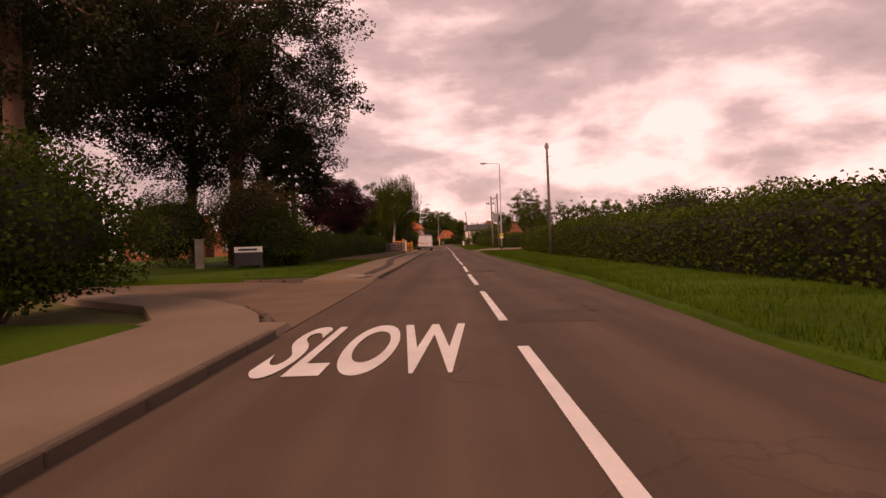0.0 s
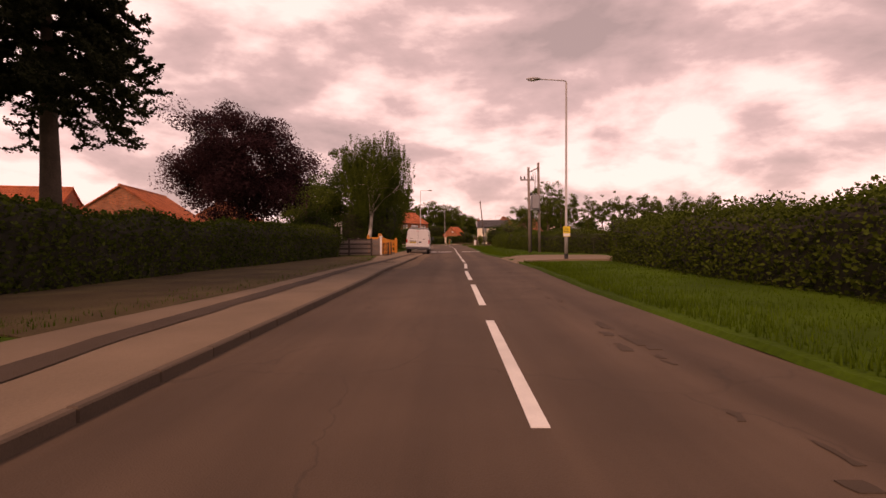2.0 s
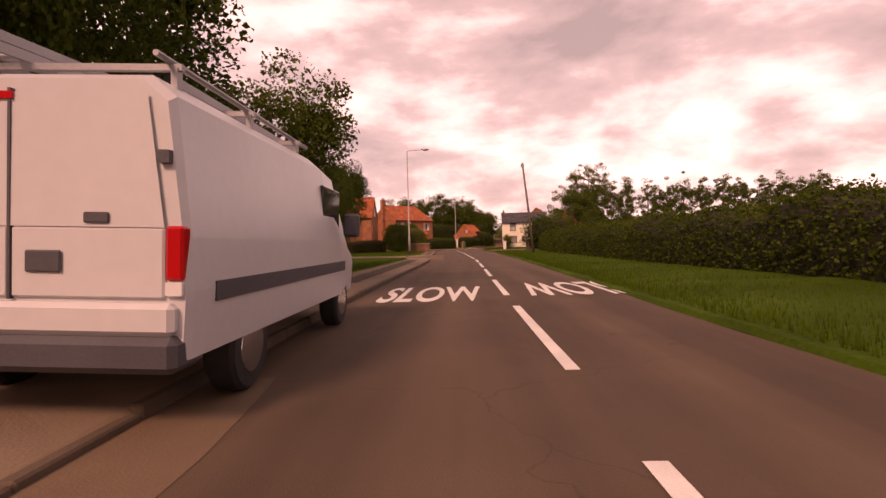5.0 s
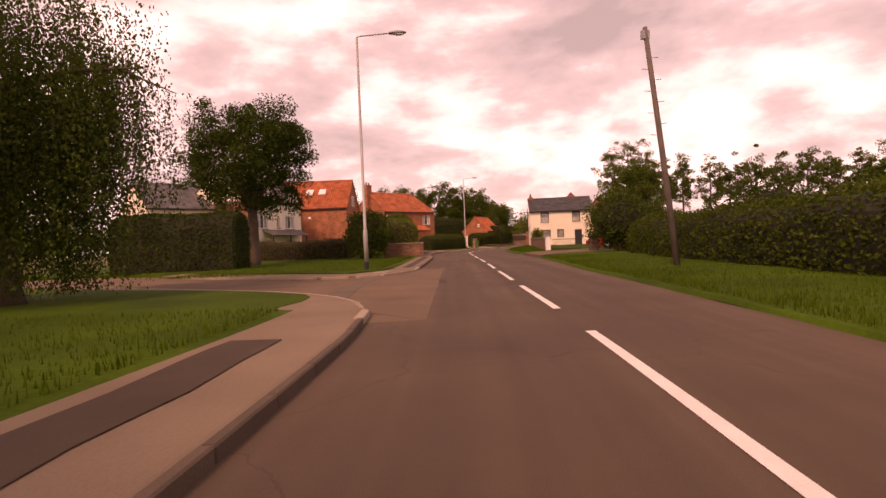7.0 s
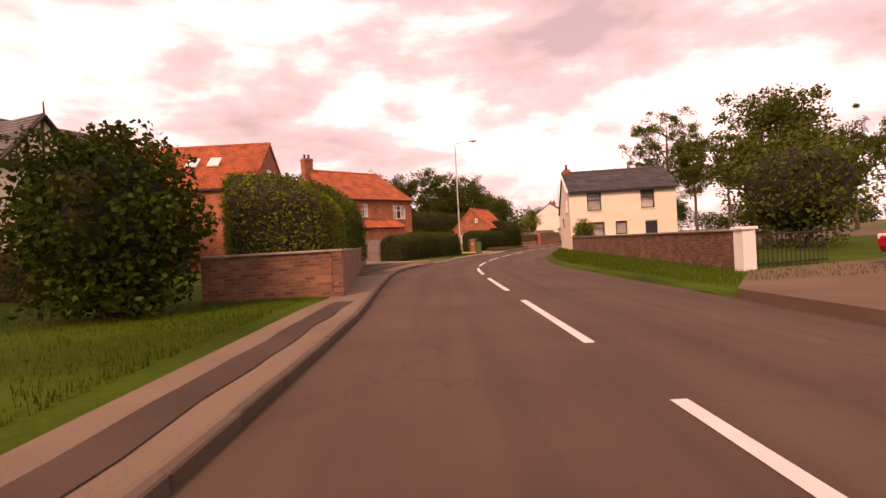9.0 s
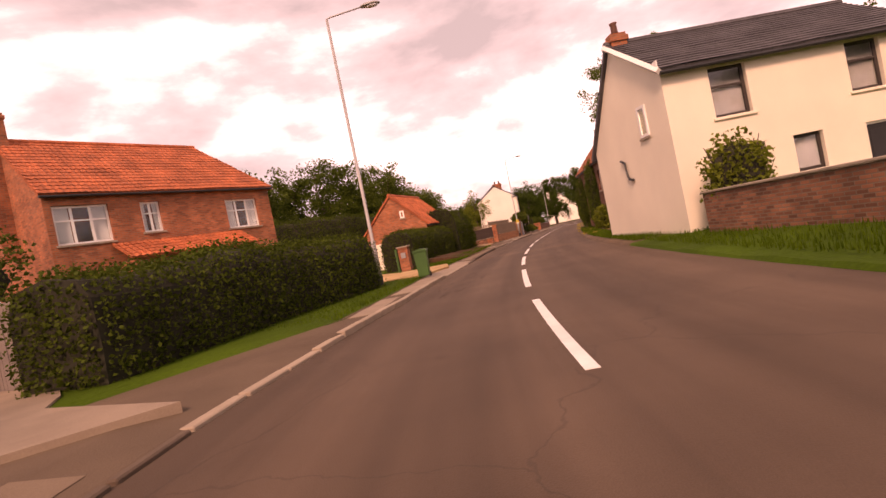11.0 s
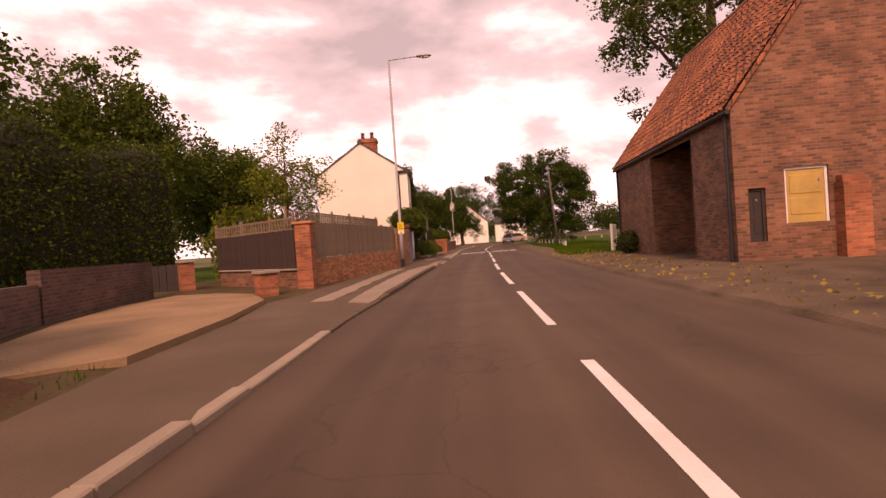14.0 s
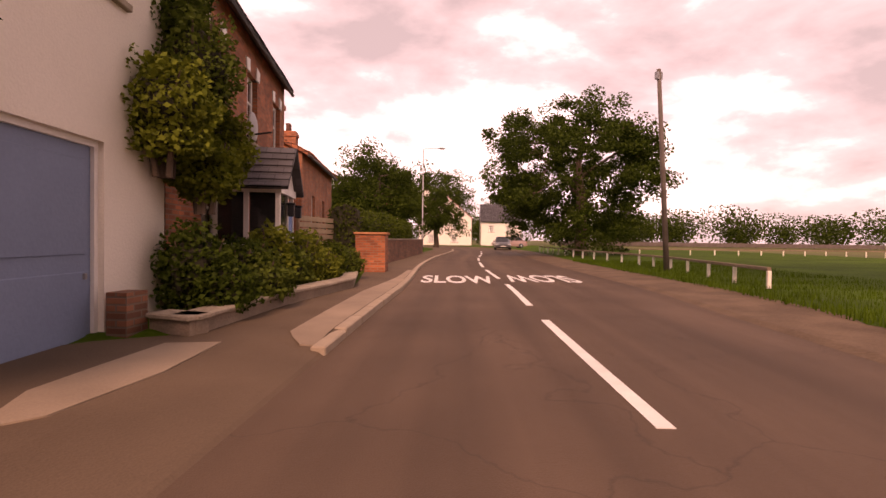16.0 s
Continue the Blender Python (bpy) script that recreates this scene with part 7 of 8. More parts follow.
def arched_gate(a, b, h0, h1, label):
    """A gate leaf with two rows of pointed openings under a dipping top rail."""
    m, L = along(a, b)
    ob = thing("timber_gate", m @ Matrix.Translation((0, 0, 0.16)), label, "gate", "timber gates")
    top = lambda x: h1 + (h0 - h1) * (1 - x / L) ** 2
    bm = bmesh.new()
    n = 12
    for k in range(n):
        x0, x1 = L * k / n, L * (k + 1) / n
        vs = [bm.verts.new((x, y, z)) for y in (0, 0.06) for x, z in ((x0, top(x0) - 0.2), (x1, top(x1) - 0.2), (x1, top(x1)), (x0, top(x0)))]
        for f in ((3, 2, 1, 0), (4, 5, 6, 7), (0, 1, 5, 4), (1, 2, 6, 5), (2, 3, 7, 6), (3, 0, 4, 7)):
            bm.faces.new([vs[q] for q in f])
    bmesh.ops.remove_doubles(bm, verts=bm.verts, dist=0.0005)
    part("top_rail", bm, M["orange_timber"], ob)
    for z in (0.0, 0.42):
        part("rail", boxes((0, L, 0, 0.06, z, z + 0.15), bevel=0.006), M["orange_timber"], ob)
    for x_ in (0.05, L - 0.05):
        part("stile", boxes((x_ - 0.05, x_ + 0.05, -0.005, 0.065, 0, top(x_)), bevel=0.006), M["orange_timber"], ob)
    c = max(3, round((L - 0.2) / 0.24))
    for k in range(c + 1):
        x_ = 0.1 + (L - 0.2) * k / c
        part("baluster", boxes((x_ - 0.035, x_ + 0.035, 0.01, 0.05, 0.14, top(x_) - 0.15)), M["orange_timber"], ob)
        if k < c:
            w_ = (L - 0.2) / c
            xm = x_ + w_ / 2
            z_ = top(xm) - 0.3
            ab = bmesh.new()
            prism(ab, [(x_ + 0.03, z_ - 0.12), (x_ + 0.03, z_ + 0.14), (xm, z_ + 0.14), (xm, z_ + 0.06)], 0.012, 0.048)
            prism(ab, [(x_ + w_ - 0.03, z_ - 0.12), (xm, z_ + 0.06), (xm, z_ + 0.14), (x_ + w_ - 0.03, z_ + 0.14)], 0.012, 0.048)
            part("arch_head", ab, M["orange_timber"], ob)
    return ob


GA, GB, GC, GD = (-3.55, 63.1), (-4.95, 67.9), (-3.85, 67.4), (-2.68, 68.15)
arched_gate(GC, GD, 1.34, 1.0, "orange-brown timber gate leaf with pointed arches")
arched_gate(GA, (-2.72, 62.1), 1.32, 1.0, "orange-brown timber gate leaf standing open")
arched_gate(GB, GC, 1.25, 1.25, "short orange-brown timber gate panel")
for (x_, y_), h_ in ((GA, 1.46), (GB, 1.42), (GC, 1.47), (GD, 1.14)):
    gpst = thing("gate_post", Matrix.Translation((x_, y_, 0.12)) @ Matrix.Rotation(0.4, 4, "Z"), "orange-brown square timber gate post", "gate post", "timber gate posts")
    part("shaft", boxes((-0.09, 0.09, -0.09, 0.09, -0.2, h_), bevel=0.012), M["orange_timber"], gpst)
    cb = bmesh.new()
    bmesh.ops.create_uvsphere(cb, u_segments=12, v_segments=8, radius=1.0)
    for v in cb.verts:
        v.co = Vector((v.co.x * 0.1, v.co.y * 0.1, h_ + max(-0.2, v.co.z) * 0.09))
    part("cap", cb, M["orange_timber"], gpst)
for x_, y_ in ((-2.75, 61.3), (-2.62, 62.0)):
    dpst = thing("gate_post", Matrix.Translation((x_, y_, 0.1)), "short dark timber post by the gates", "gate post", "dark posts")
    part("shaft", boxes((-0.03, 0.03, -0.03, 0.03, -0.2, 0.92), bevel=0.008), M["dark_timber"], dpst)
wg_m, wg_l = along((-3.15, 61.33), (-2.78, 61.2))
wire_gate = thing("wire_gate", wg_m @ Matrix.Translation((0, 0, 0.12)), "small dark wire mesh side gate", "gate")
part("frame", boxes((0, 0.025, -0.012, 0.012, 0.03, 0.85), (wg_l - 0.025, wg_l, -0.012, 0.012, 0.03, 0.85), (0.025, wg_l - 0.025, -0.012, 0.012, 0.825, 0.85), (0.025, wg_l - 0.025, -0.012, 0.012, 0.03, 0.055)), M["black_paint"], wire_gate)
for k in range(6):
    part("wire", boxes((0.025 + (k + 0.5) * (wg_l - 0.05) / 6 - 0.003, 0.025 + (k + 0.5) * (wg_l - 0.05) / 6 + 0.003, -0.004, 0.004, 0.055, 0.825)), M["black_paint"], wire_gate)
for k in range(8):
    part("wire", boxes((0.025, wg_l - 0.025, -0.003, 0.003, 0.12 + k * 0.09 - 0.003, 0.12 + k * 0.09 + 0.003)), M["black_paint"], wire_gate)
shrub("dark laurel behind the timber gates", -7.2, 75.0, 2.2, 2.0, 4.2, M["leaf_dark"], 311, n=11000, size=0.11)
tree("small_tree", "dark leafy tree behind the timber gates", -11.5, 77.5, 8.0, (3.4, 3.2, 3.2), 4.6, 0.2, M["leaf_dark"], M["bark"], 312, clumps=130, per=120, size=0.17)
fs = thing("footpath_sign", Matrix.Translation((-6.6, 64.7, 0.1)), "pale post with a small white finger sign", "sign")
part("post", tube(bmesh.new(), [(0, 0, -0.2), (0, 0, 2.5)], [0.05, 0.05], 8), M["lamp_grey"], fs)
part("sign_board", boxes((-0.5, -0.05, -0.02, 0.02, 2.15, 2.4), bevel=0.008), M["white_plate"], fs)
part("text_bar", boxes((-0.45, -0.12, -0.026, -0.021, 2.24, 2.3)), M["black_paint"], fs)
sn = thing("street_name_sign", Matrix.Translation((-9.4, 22.7, 0.1)) @ Matrix.Rotation(0.15, 4, "Z"), "white street name board on two dark posts", "sign")
for x_ in (-0.55, 0.55):
    part("post", boxes((x_ - 0.06, x_ + 0.06, 0.02, 0.12, -0.2, 0.98), bevel=0.01), M["black_paint"], sn)
part("backing_board", boxes((-0.62, 0.62, 0.0, 0.02, 0.2, 0.98)), M["black_paint"], sn)
part("sign_board", boxes((-0.62, 0.62, -0.02, -0.002, 0.82, 1.08), bevel=0.006), M["white_plate"], sn)
part("text_bar", boxes((-0.45, 0.4, -0.026, -0.021, 0.9, 0.99)), M["black_paint"], sn)
pier("pale stone gate post beside a lane", -12.6, 25.0, 0.3, 1.5, 0.4, "stone", "stone")

# wall and shrubs by the white cottage and the first hedge wall
brick_wall("red brick garden wall below a tall hedge", (-2.2, 146.2), (-1.98, 142.8), 1.1)
brick_wall("red brick garden wall below a tall hedge", (-1.978, 142.83), (-0.22, 128.2), 1.05)
brick_wall("red brick garden wall turning along a lawn", (-2.9, 127.6), (-0.24, 128.28), 1.05)
board_fence("pale grey boarded fence at the end of a drive", (-4.6, 154.0), (-1.0, 151.2), 0.1, 1.65, "pole_grey")
board_fence("old garden fence behind the small house", (-2.5, 178.5), (2.8, 182.5), 0.1, 1.6, "pole_grey")
brick_wall("low red brick garden wall in front of the cottage", (12.1, 153.9), (9.35, 128.8), 1.0)
pier("white painted gate post by the cottage drive", 9.35, 128.5, 0.1, 1.0, 0.32, "white_paint", "white_paint")
pier("brick gate pier beside a hedge", 11.6, 124.3, 0.1, 1.15, 0.5, "stone", "brick_dark")
rl = thing("iron_railing", along((9.8, 128.9), (12.2, 129.6))[0], "black iron garden railing", "railing")
for k in range(17):
    part("bar", tube(bmesh.new(), [(k * 0.15, 0, 0), (k * 0.15, 0, 1.0)], [0.012, 0.012], 5), M["black_paint"], rl)
part("rail", boxes((0, 2.4, -0.02, 0.02, 0.92, 0.96), (0, 2.4, -0.02, 0.02, 0.2, 0.24)), M["black_paint"], rl)
shrub("pale flowering shrub against the cottage wall", 12.9, 153.6, 0.8, 0.8, 2.3, M["leaf_light"], 230, n=2500, size=0.12)
shrub("ivy covering the corner of the old barn", 19.95, 177.0, 0.35, 0.9, 3.4, M["leaf_mid"], 231, n=10800, size=0.086)
shrub("climbing creeper on the barn wall", 18.15, 171.6, 0.3, 0.85, 3.9, M["leaf_mid"], 232, n=8000, size=0.086)
shrub("low weeds along the foot of the barn", 17.2, 168.9, 0.45, 1.1, 1.3, M["leaf_light"], 233, n=2500, size=0.12)
pd = pier("red brick gate pier with a post box", 5.85, 168.1, -0.35, 1.25, 0.48, "stone", "brick")
part("post_box", boxes((-0.12, 0.12, -0.3, -0.235, 0.72, 1.0), bevel=0.01), M["galvanised"], pd)
gpz = thing("gate_post", Matrix.Translation((5.45, 168.3, 0.1)), "dark green metal gate post", "gate post")
part("shaft", boxes((-0.05, 0.05, -0.05, 0.05, -0.2, 1.2), bevel=0.01), M["green_plastic"], gpz)

# knee rail fence by the field
def knee_rail(pts, group):
    for (a, b) in zip(pts, pts[1:]):
        m, L = along(a, b)
        ob = thing("knee_rail", m @ Matrix.Translation((0, 0, 0.1)), "low timber knee rail on pale posts", "fence", group)
        n = max(1, round(L / 2.2))
        for k in range(n + 1):
            x_ = L * k / n
            part("post", boxes((x_ - 0.04, x_ + 0.04, -0.04, 0.04, -0.2, 0.42), bevel=0.01), M["render_white"], ob)
        part("rail", boxes((0, L, -0.05, 0.05, 0.42, 0.5), bevel=0.01), M["fence_timber"], ob)


knee_rail([(38.6, 211.7), (40.5, 214.7), (42.6, 217.9), (44.1, 220.9), (45.6, 224.5), (47.2, 228.3), (50.5, 235), (54.5, 243)], "knee rails")
knee_rail([(50.5, 235), (66, 232), (84, 229)], "knee rails")
board_fence("long pale field fence in the distance", (58.6, 245.3), (96, 236), 0.7, 1.1, "pole_timber", board=1.9, rails=False)
board_fence("rendered boundary panel beside the barn", (32.69, 199.48), (35.61, 202.65), 0.0, 1.35, "render_white", board=1.1, rails=False)

# church spire and far tree line
sp = thing("church", Matrix.Translation((255, 440, 0)), "distant stone church tower with a pointed spire", "church")
part("tower", boxes((-4, 4, -4, 4, -0.5, 14)), M["stone"], sp)
cb = bmesh.new()
bmesh.ops.create_cone(cb, segments=8, radius1=4.4, radius2=0.1, depth=15)
bmesh.ops.translate(cb, verts=cb.verts, vec=(0, 0, 21.5))
part("spire", cb, M["slate"], sp)
rng = np.random.default_rng(5)


def ball_points(n):
    b = rng.normal(size=(n, 3))
    return b / np.linalg.norm(b, axis=1, keepdims=True) * rng.uniform(size=(n, 1)) ** 0.4


pts = []
for i in range(110):
    a_ = rng.uniform(0.02, 0.98)
    x_, y_ = 70 + 260 * a_, 360 - 210 * a_ + rng.normal() * 10
    r_ = rng.uniform(3.5, 7.5)
    pts.append(np.array([x_, y_, r_ * 0.75]) + ball_points(900) * np.array([r_, r_, r_ * 0.72]))
pts = np.concatenate(pts)
tagged(new("far_woods", leaf_mesh("far_woods", pts[pts[:, 2] > 0], 0.6, M["leaf_dark"], rng)), "distant line of woods across the fields", "trees", kind="stuff")
pts = []
for i in range(60):
    a_ = rng.uniform(0, 1)
    x_, y_ = -160 + 230 * a_, 250 + 70 * a_ + rng.normal() * 14
    r_ = rng.uniform(5, 9)
    pts.append(np.array([x_, y_, r_ * 0.8]) + ball_points(500) * np.array([r_, r_, r_ * 0.72]))
pts = np.concatenate(pts)
tagged(new("far_woods", leaf_mesh("far_woods", pts[pts[:, 2] > 0], 0.9, M["leaf_dark"], rng)), "dark wooded skyline behind the village", "trees", kind="stuff")

# ---- electricity pole pair ----
hp = thing("transformer_pole", Matrix.Translation((8.58, 66.7, 0.1)), "pair of wooden poles carrying a grey transformer", "electricity pole")
PA, PB = Vector((-0.34, -0.1, 0)), Vector((0.5, 0.1, 0))
for p_, h_ in ((PA, 6.9), (PB, 7.3)):
    part("pole", tube(bmesh.new(), [p_ + Vector((0, 0, -0.3)), p_ + Vector((-0.12, 0, h_))], [0.12, 0.095], 12), M["pole_grey"], hp, smooth=True)
part("brace", tube(bmesh.new(), [PA + Vector((-0.1, 0, 6.5)), PB + Vector((-0.1, 0, 6.9))], [0.05, 0.05], 6), M["pole_timber"], hp)
part("cross_arm", boxes((-1.1, 0.0, -0.05, 0.05, 5.85, 5.97)), M["galvanised"], hp)
part("cross_arm", boxes((-0.35, 0.35, -0.25, -0.15, 3.45, 3.55)), M["galvanised"], hp)
tr = part("transformer", boxes((-0.2, 0.36, -0.42, 0.3, 3.55, 4.65), bevel=0.04), M["galvanised"], hp, "grey steel transformer tank")
for k in range(4):
    part("insulator", tube(bmesh.new(), [(-1.05 + k * 0.3, 0, 5.97), (-1.05 + k * 0.3, 0, 6.05), (-1.05 + k * 0.3, 0, 6.2)], [0.05, 0.07, 0.04], 8), M["black_paint"], hp)
for k in range(3):
    part("bushing", tube(bmesh.new(), [(-0.2, -0.25 + k * 0.25, 4.65), (-0.2, -0.25 + k * 0.25, 4.85)], [0.05, 0.035], 8), M["black_paint"], hp)
for k in range(2):
    part("cable", tube(bmesh.new(), [(-0.1 + 0.2 * k, 0, 6.6), (0.05 + 0.1 * k, -0.1, 5.6), (0.1 + 0.05 * k, 0, 4.7)], [0.018, 0.018, 0.018], 5), M["black_paint"], hp)
part("cable", tube(bmesh.new(), [PA + Vector((0.15, 0.05, 0)), PA + Vector((0.1, 0.05, 3.6))], [0.035, 0.035], 6), M["black_paint"], hp)
# notices on lamp posts
for x_, y_, z_, w_, h_, mt, lb in ((6.82, 50.315, 1.3, 0.34, 0.5, "yellow_plate", "faded yellow notice fixed to a lamp post"), (23.1, 202.345, 1.6, 0.3, 0.54, "yellow_plate", "bright yellow notice strapped to a lamp post")):
    nt_ = thing("notice", Matrix.Translation((x_, y_, z_)), lb, "notice")
    part("plate", boxes((-w_ / 2, w_ / 2, -0.008, 0.0, 0, h_)), M[mt], nt_)
    part("lower_plate", boxes((-w_ / 2 + 0.01, w_ / 2 - 0.01, -0.012, -0.009, 0.02, h_ * 0.3)), M["white_plate"], nt_)
    for k in range(3):
        part("text_bar", boxes((-w_ / 2 + 0.05, w_ / 2 - 0.05 - 0.03 * k, -0.012, -0.009, h_ * (0.45 + 0.17 * k), h_ * (0.5 + 0.17 * k))), M["black_paint"], nt_)

# ---- vehicles ----


def wheel(parent, x, y, r, w=0.2):
    ob = new("wheel")
    ob.parent = parent
    ob.matrix_basis = Matrix.Translation((x, y, r))
    sgn = 1 if x > 0 else -1
    part("tyre", tube(bmesh.new(), [(-w / 2, 0, 0), (-w / 2 + 0.03, 0, 0), (w / 2 - 0.03, 0, 0), (w / 2, 0, 0)], [r - 0.03, r, r, r - 0.03], 24), M["rubber"], ob, smooth=False)
    part("rim", tube(bmesh.new(), [(sgn * (w / 2 - 0.02), 0, 0), (sgn * (w / 2 + 0.006), 0, 0), (sgn * (w / 2 + 0.012), 0, 0)], [r * 0.62, r * 0.6, r * 0.2], 16), M["chrome"], ob)


def loft(bm, sections):
    """Skin over cross-sections (lists of points of equal length)."""
    rings = [[bm.verts.new(p) for p in s_] for s_ in sections]
    n = len(rings[0])
    for a, b in zip(rings, rings[1:]):
        for k in range(n):
            bm.faces.new((a[k], a[(k + 1) % n], b[(k + 1) % n], b[k]))
    bm.faces.new(rings[0][::-1])
    bm.faces.new(rings[-1])
    bmesh.ops.recalc_face_normals(bm, faces=bm.faces)


def van(m):
    ob = thing("van", m, "dirty white panel van with ladders on its roof", "van")
    bm = bmesh.new()

    def sec(y, wl, zt, zs, tw):
        # lower width, top height, shoulder height, top width
        h = wl / 2
        t = tw / 2
        return [(-h, y, 0.42), (-h - 0.02, y, 0.8), (-h, y, zs), (-t - 0.04, y, zt - 0.12), (-t + 0.1, y, zt), (t - 0.1, y, zt), (t + 0.04, y, zt - 0.12), (h, y, zs), (h + 0.02, y, 0.8), (h, y, 0.42)]

    loft(bm, [sec(0.0, 1.9, 1.96, 1.1, 1.64), sec(0.06, 1.94, 2.0, 1.1, 1.68), sec(3.0, 1.95, 2.02, 1.1, 1.7), sec(3.7, 1.95, 1.98, 1.1, 1.62), sec(4.25, 1.9, 1.25, 1.0, 1.6), sec(4.75, 1.8, 1.05, 0.9, 1.5), sec(4.86, 1.6, 0.9, 0.8, 1.3)])
    part("body", bm, M["van_white"], ob)
    part("rear_bumper", boxes((-0.96, 0.96, -0.1, 0.25, 0.36, 0.56), bevel=0.04), M["van_plastic"], ob)
    part("bumper_top", boxes((-0.93, 0.93, -0.07, 0.1, 0.56, 0.74), bevel=0.03), M["van_white"], ob)
    for sgn, nm in ((-1, "rear_door"), (1, "rear_door")):
        d = boxes((min(sgn * 0.008, sgn * 0.86), max(sgn * 0.008, sgn * 0.86), -0.025, 0.0, 0.76, 1.15), bevel=0.012)
        x0, x1 = (0.008, 0.8) if sgn > 0 else (-0.8, -0.008)
        vs = [d.verts.new(q) for q in ((x0 if sgn > 0 else -0.86, -0.025, 1.15), (0.86 if sgn > 0 else x1, -0.025, 1.15), (0.76 if sgn > 0 else x1, -0.02, 1.88), (x0 if sgn > 0 else -0.76, -0.02, 1.88))]
        d.faces.new(vs)
        dd = part(nm, d, M["van_white"], ob)
    part("door_seam", boxes((-0.008, 0.008, -0.03, 0.0, 0.75, 1.9)), M["van_plastic"], ob)
    part("number_plate", boxes((-0.68, -0.16, -0.045, -0.03, 0.86, 0.98)), M["yellow_plate"], ob)
    for k in range(7):
        part("plate_bar", boxes((-0.64 + k * 0.066, -0.6 + k * 0.066, -0.049, -0.045, 0.885, 0.955)), M["black_paint"], ob)
    part("plate_recess", boxes((-0.72, -0.12, -0.04, -0.026, 1.0, 1.06)), M["van_plastic"], ob)
    part("door_handle", boxes((0.1, 0.3, -0.045, -0.026, 0.9, 1.02), bevel=0.008), M["van_plastic"], ob)
    part("badge", boxes((0.42, 0.56, -0.035, -0.026, 1.17, 1.23), bevel=0.008), M["van_plastic"], ob)
    part("lettering_bar", boxes((-0.66, -0.4, -0.032, -0.026, 1.23, 1.26)), M["van_plastic"], ob)
    part("brake_light", boxes((-0.12, 0.02, -0.035, -0.018, 1.84, 1.88)), M["red_lens"], ob)
    for sgn in (-1, 1):
        part("tail_light", boxes((sgn * 0.915 - 0.05, sgn * 0.915 + 0.05, -0.03, 0.06, 0.86, 1.16), bevel=0.015), M["red_lens"], ob)
        part("reverse_light", boxes((sgn * 0.915 - 0.045, sgn * 0.915 + 0.045, -0.03, 0.05, 0.78, 0.855)), M["clear_lens"], ob)
        part("hinge", boxes((sgn * 0.86 - 0.03, sgn * 0.86 + 0.03, -0.04, 0.02, 1.5, 1.57)), M["van_plastic"], ob)
        part("side_moulding", boxes((sgn * 0.985 - 0.015, sgn * 0.985 + 0.015, 0.3, 3.9, 0.72, 0.84)), M["van_plastic"], ob)
        part("side_window", boxes((sgn * 0.9 - 0.02, sgn * 0.9 + 0.045, 2.95, 3.75, 1.2, 1.72), bevel=0.01), M["glass"], ob)
        part("wing_mirror", boxes((sgn * 1.1 - 0.1, sgn * 1.1 + 0.1, 3.72, 3.85, 1.15, 1.45), bevel=0.03), M["van_plastic"], ob)
        wheel(ob, sgn * 0.85, 0.95, 0.33, 0.22)
        wheel(ob, sgn * 0.85, 3.9, 0.33, 0.22)
        part("roof_rail", tube(bmesh.new(), [(sgn * 0.7, 0.15, 2.16), (sgn * 0.7, 3.1, 2.16)], [0.02, 0.02], 6), M["galvanised"], ob)
    for y_ in (0.3, 1.4, 2.6):
        part("rack_bar", boxes((-0.78, 0.78, y_ - 0.02, y_ + 0.02, 2.1, 2.14)), M["galvanised"], ob)
        for sgn in (-1, 1):
            part("rack_foot", boxes((sgn * 0.74 - 0.02, sgn * 0.74 + 0.02, y_ - 0.03, y_ + 0.03, 1.88, 2.12)), M["galvanised"], ob)
    return ob


vm = Matrix.Translation((-0.88, 67.8, 0.04)) @ Matrix.Rotation(heading(71) + 0.01, 4, "Z") @ Matrix.Rotation(radians(2.4), 4, "Y")
van(vm)


def ladder(m, L, w, label):
    ob = thing("ladder", m, label, "ladder", "ladders on the van")
    for sgn in (-1, 1):
        part("stile", boxes((sgn * w / 2 - 0.015, sgn * w / 2 + 0.015, 0, L, 0, 0.06)), M["galvanised"], ob)
    for k in range(int(L / 0.28)):
        part("rung", tube(bmesh.new(), [(-w / 2, 0.14 + k * 0.28, 0.03), (w / 2, 0.14 + k * 0.28, 0.03)], [0.014, 0.014], 6), M["galvanised"], ob)


ladder(vm @ Matrix.Translation((-0.4, -0.1, 2.14)) @ Matrix.Rotation(radians(3), 4, "X"), 3.6, 0.38, "aluminium ladder lying on the van's roof rack")
ladder(vm @ Matrix.Translation((-0.4, 0.0, 2.22)) @ Matrix.Rotation(radians(3), 4, "X"), 3.4, 0.34, "aluminium ladder stacked on another")
ladder(vm @ Matrix.Translation((0.3, 0.7, 2.14)), 2.6, 0.4, "short folded step ladder on the roof rack")


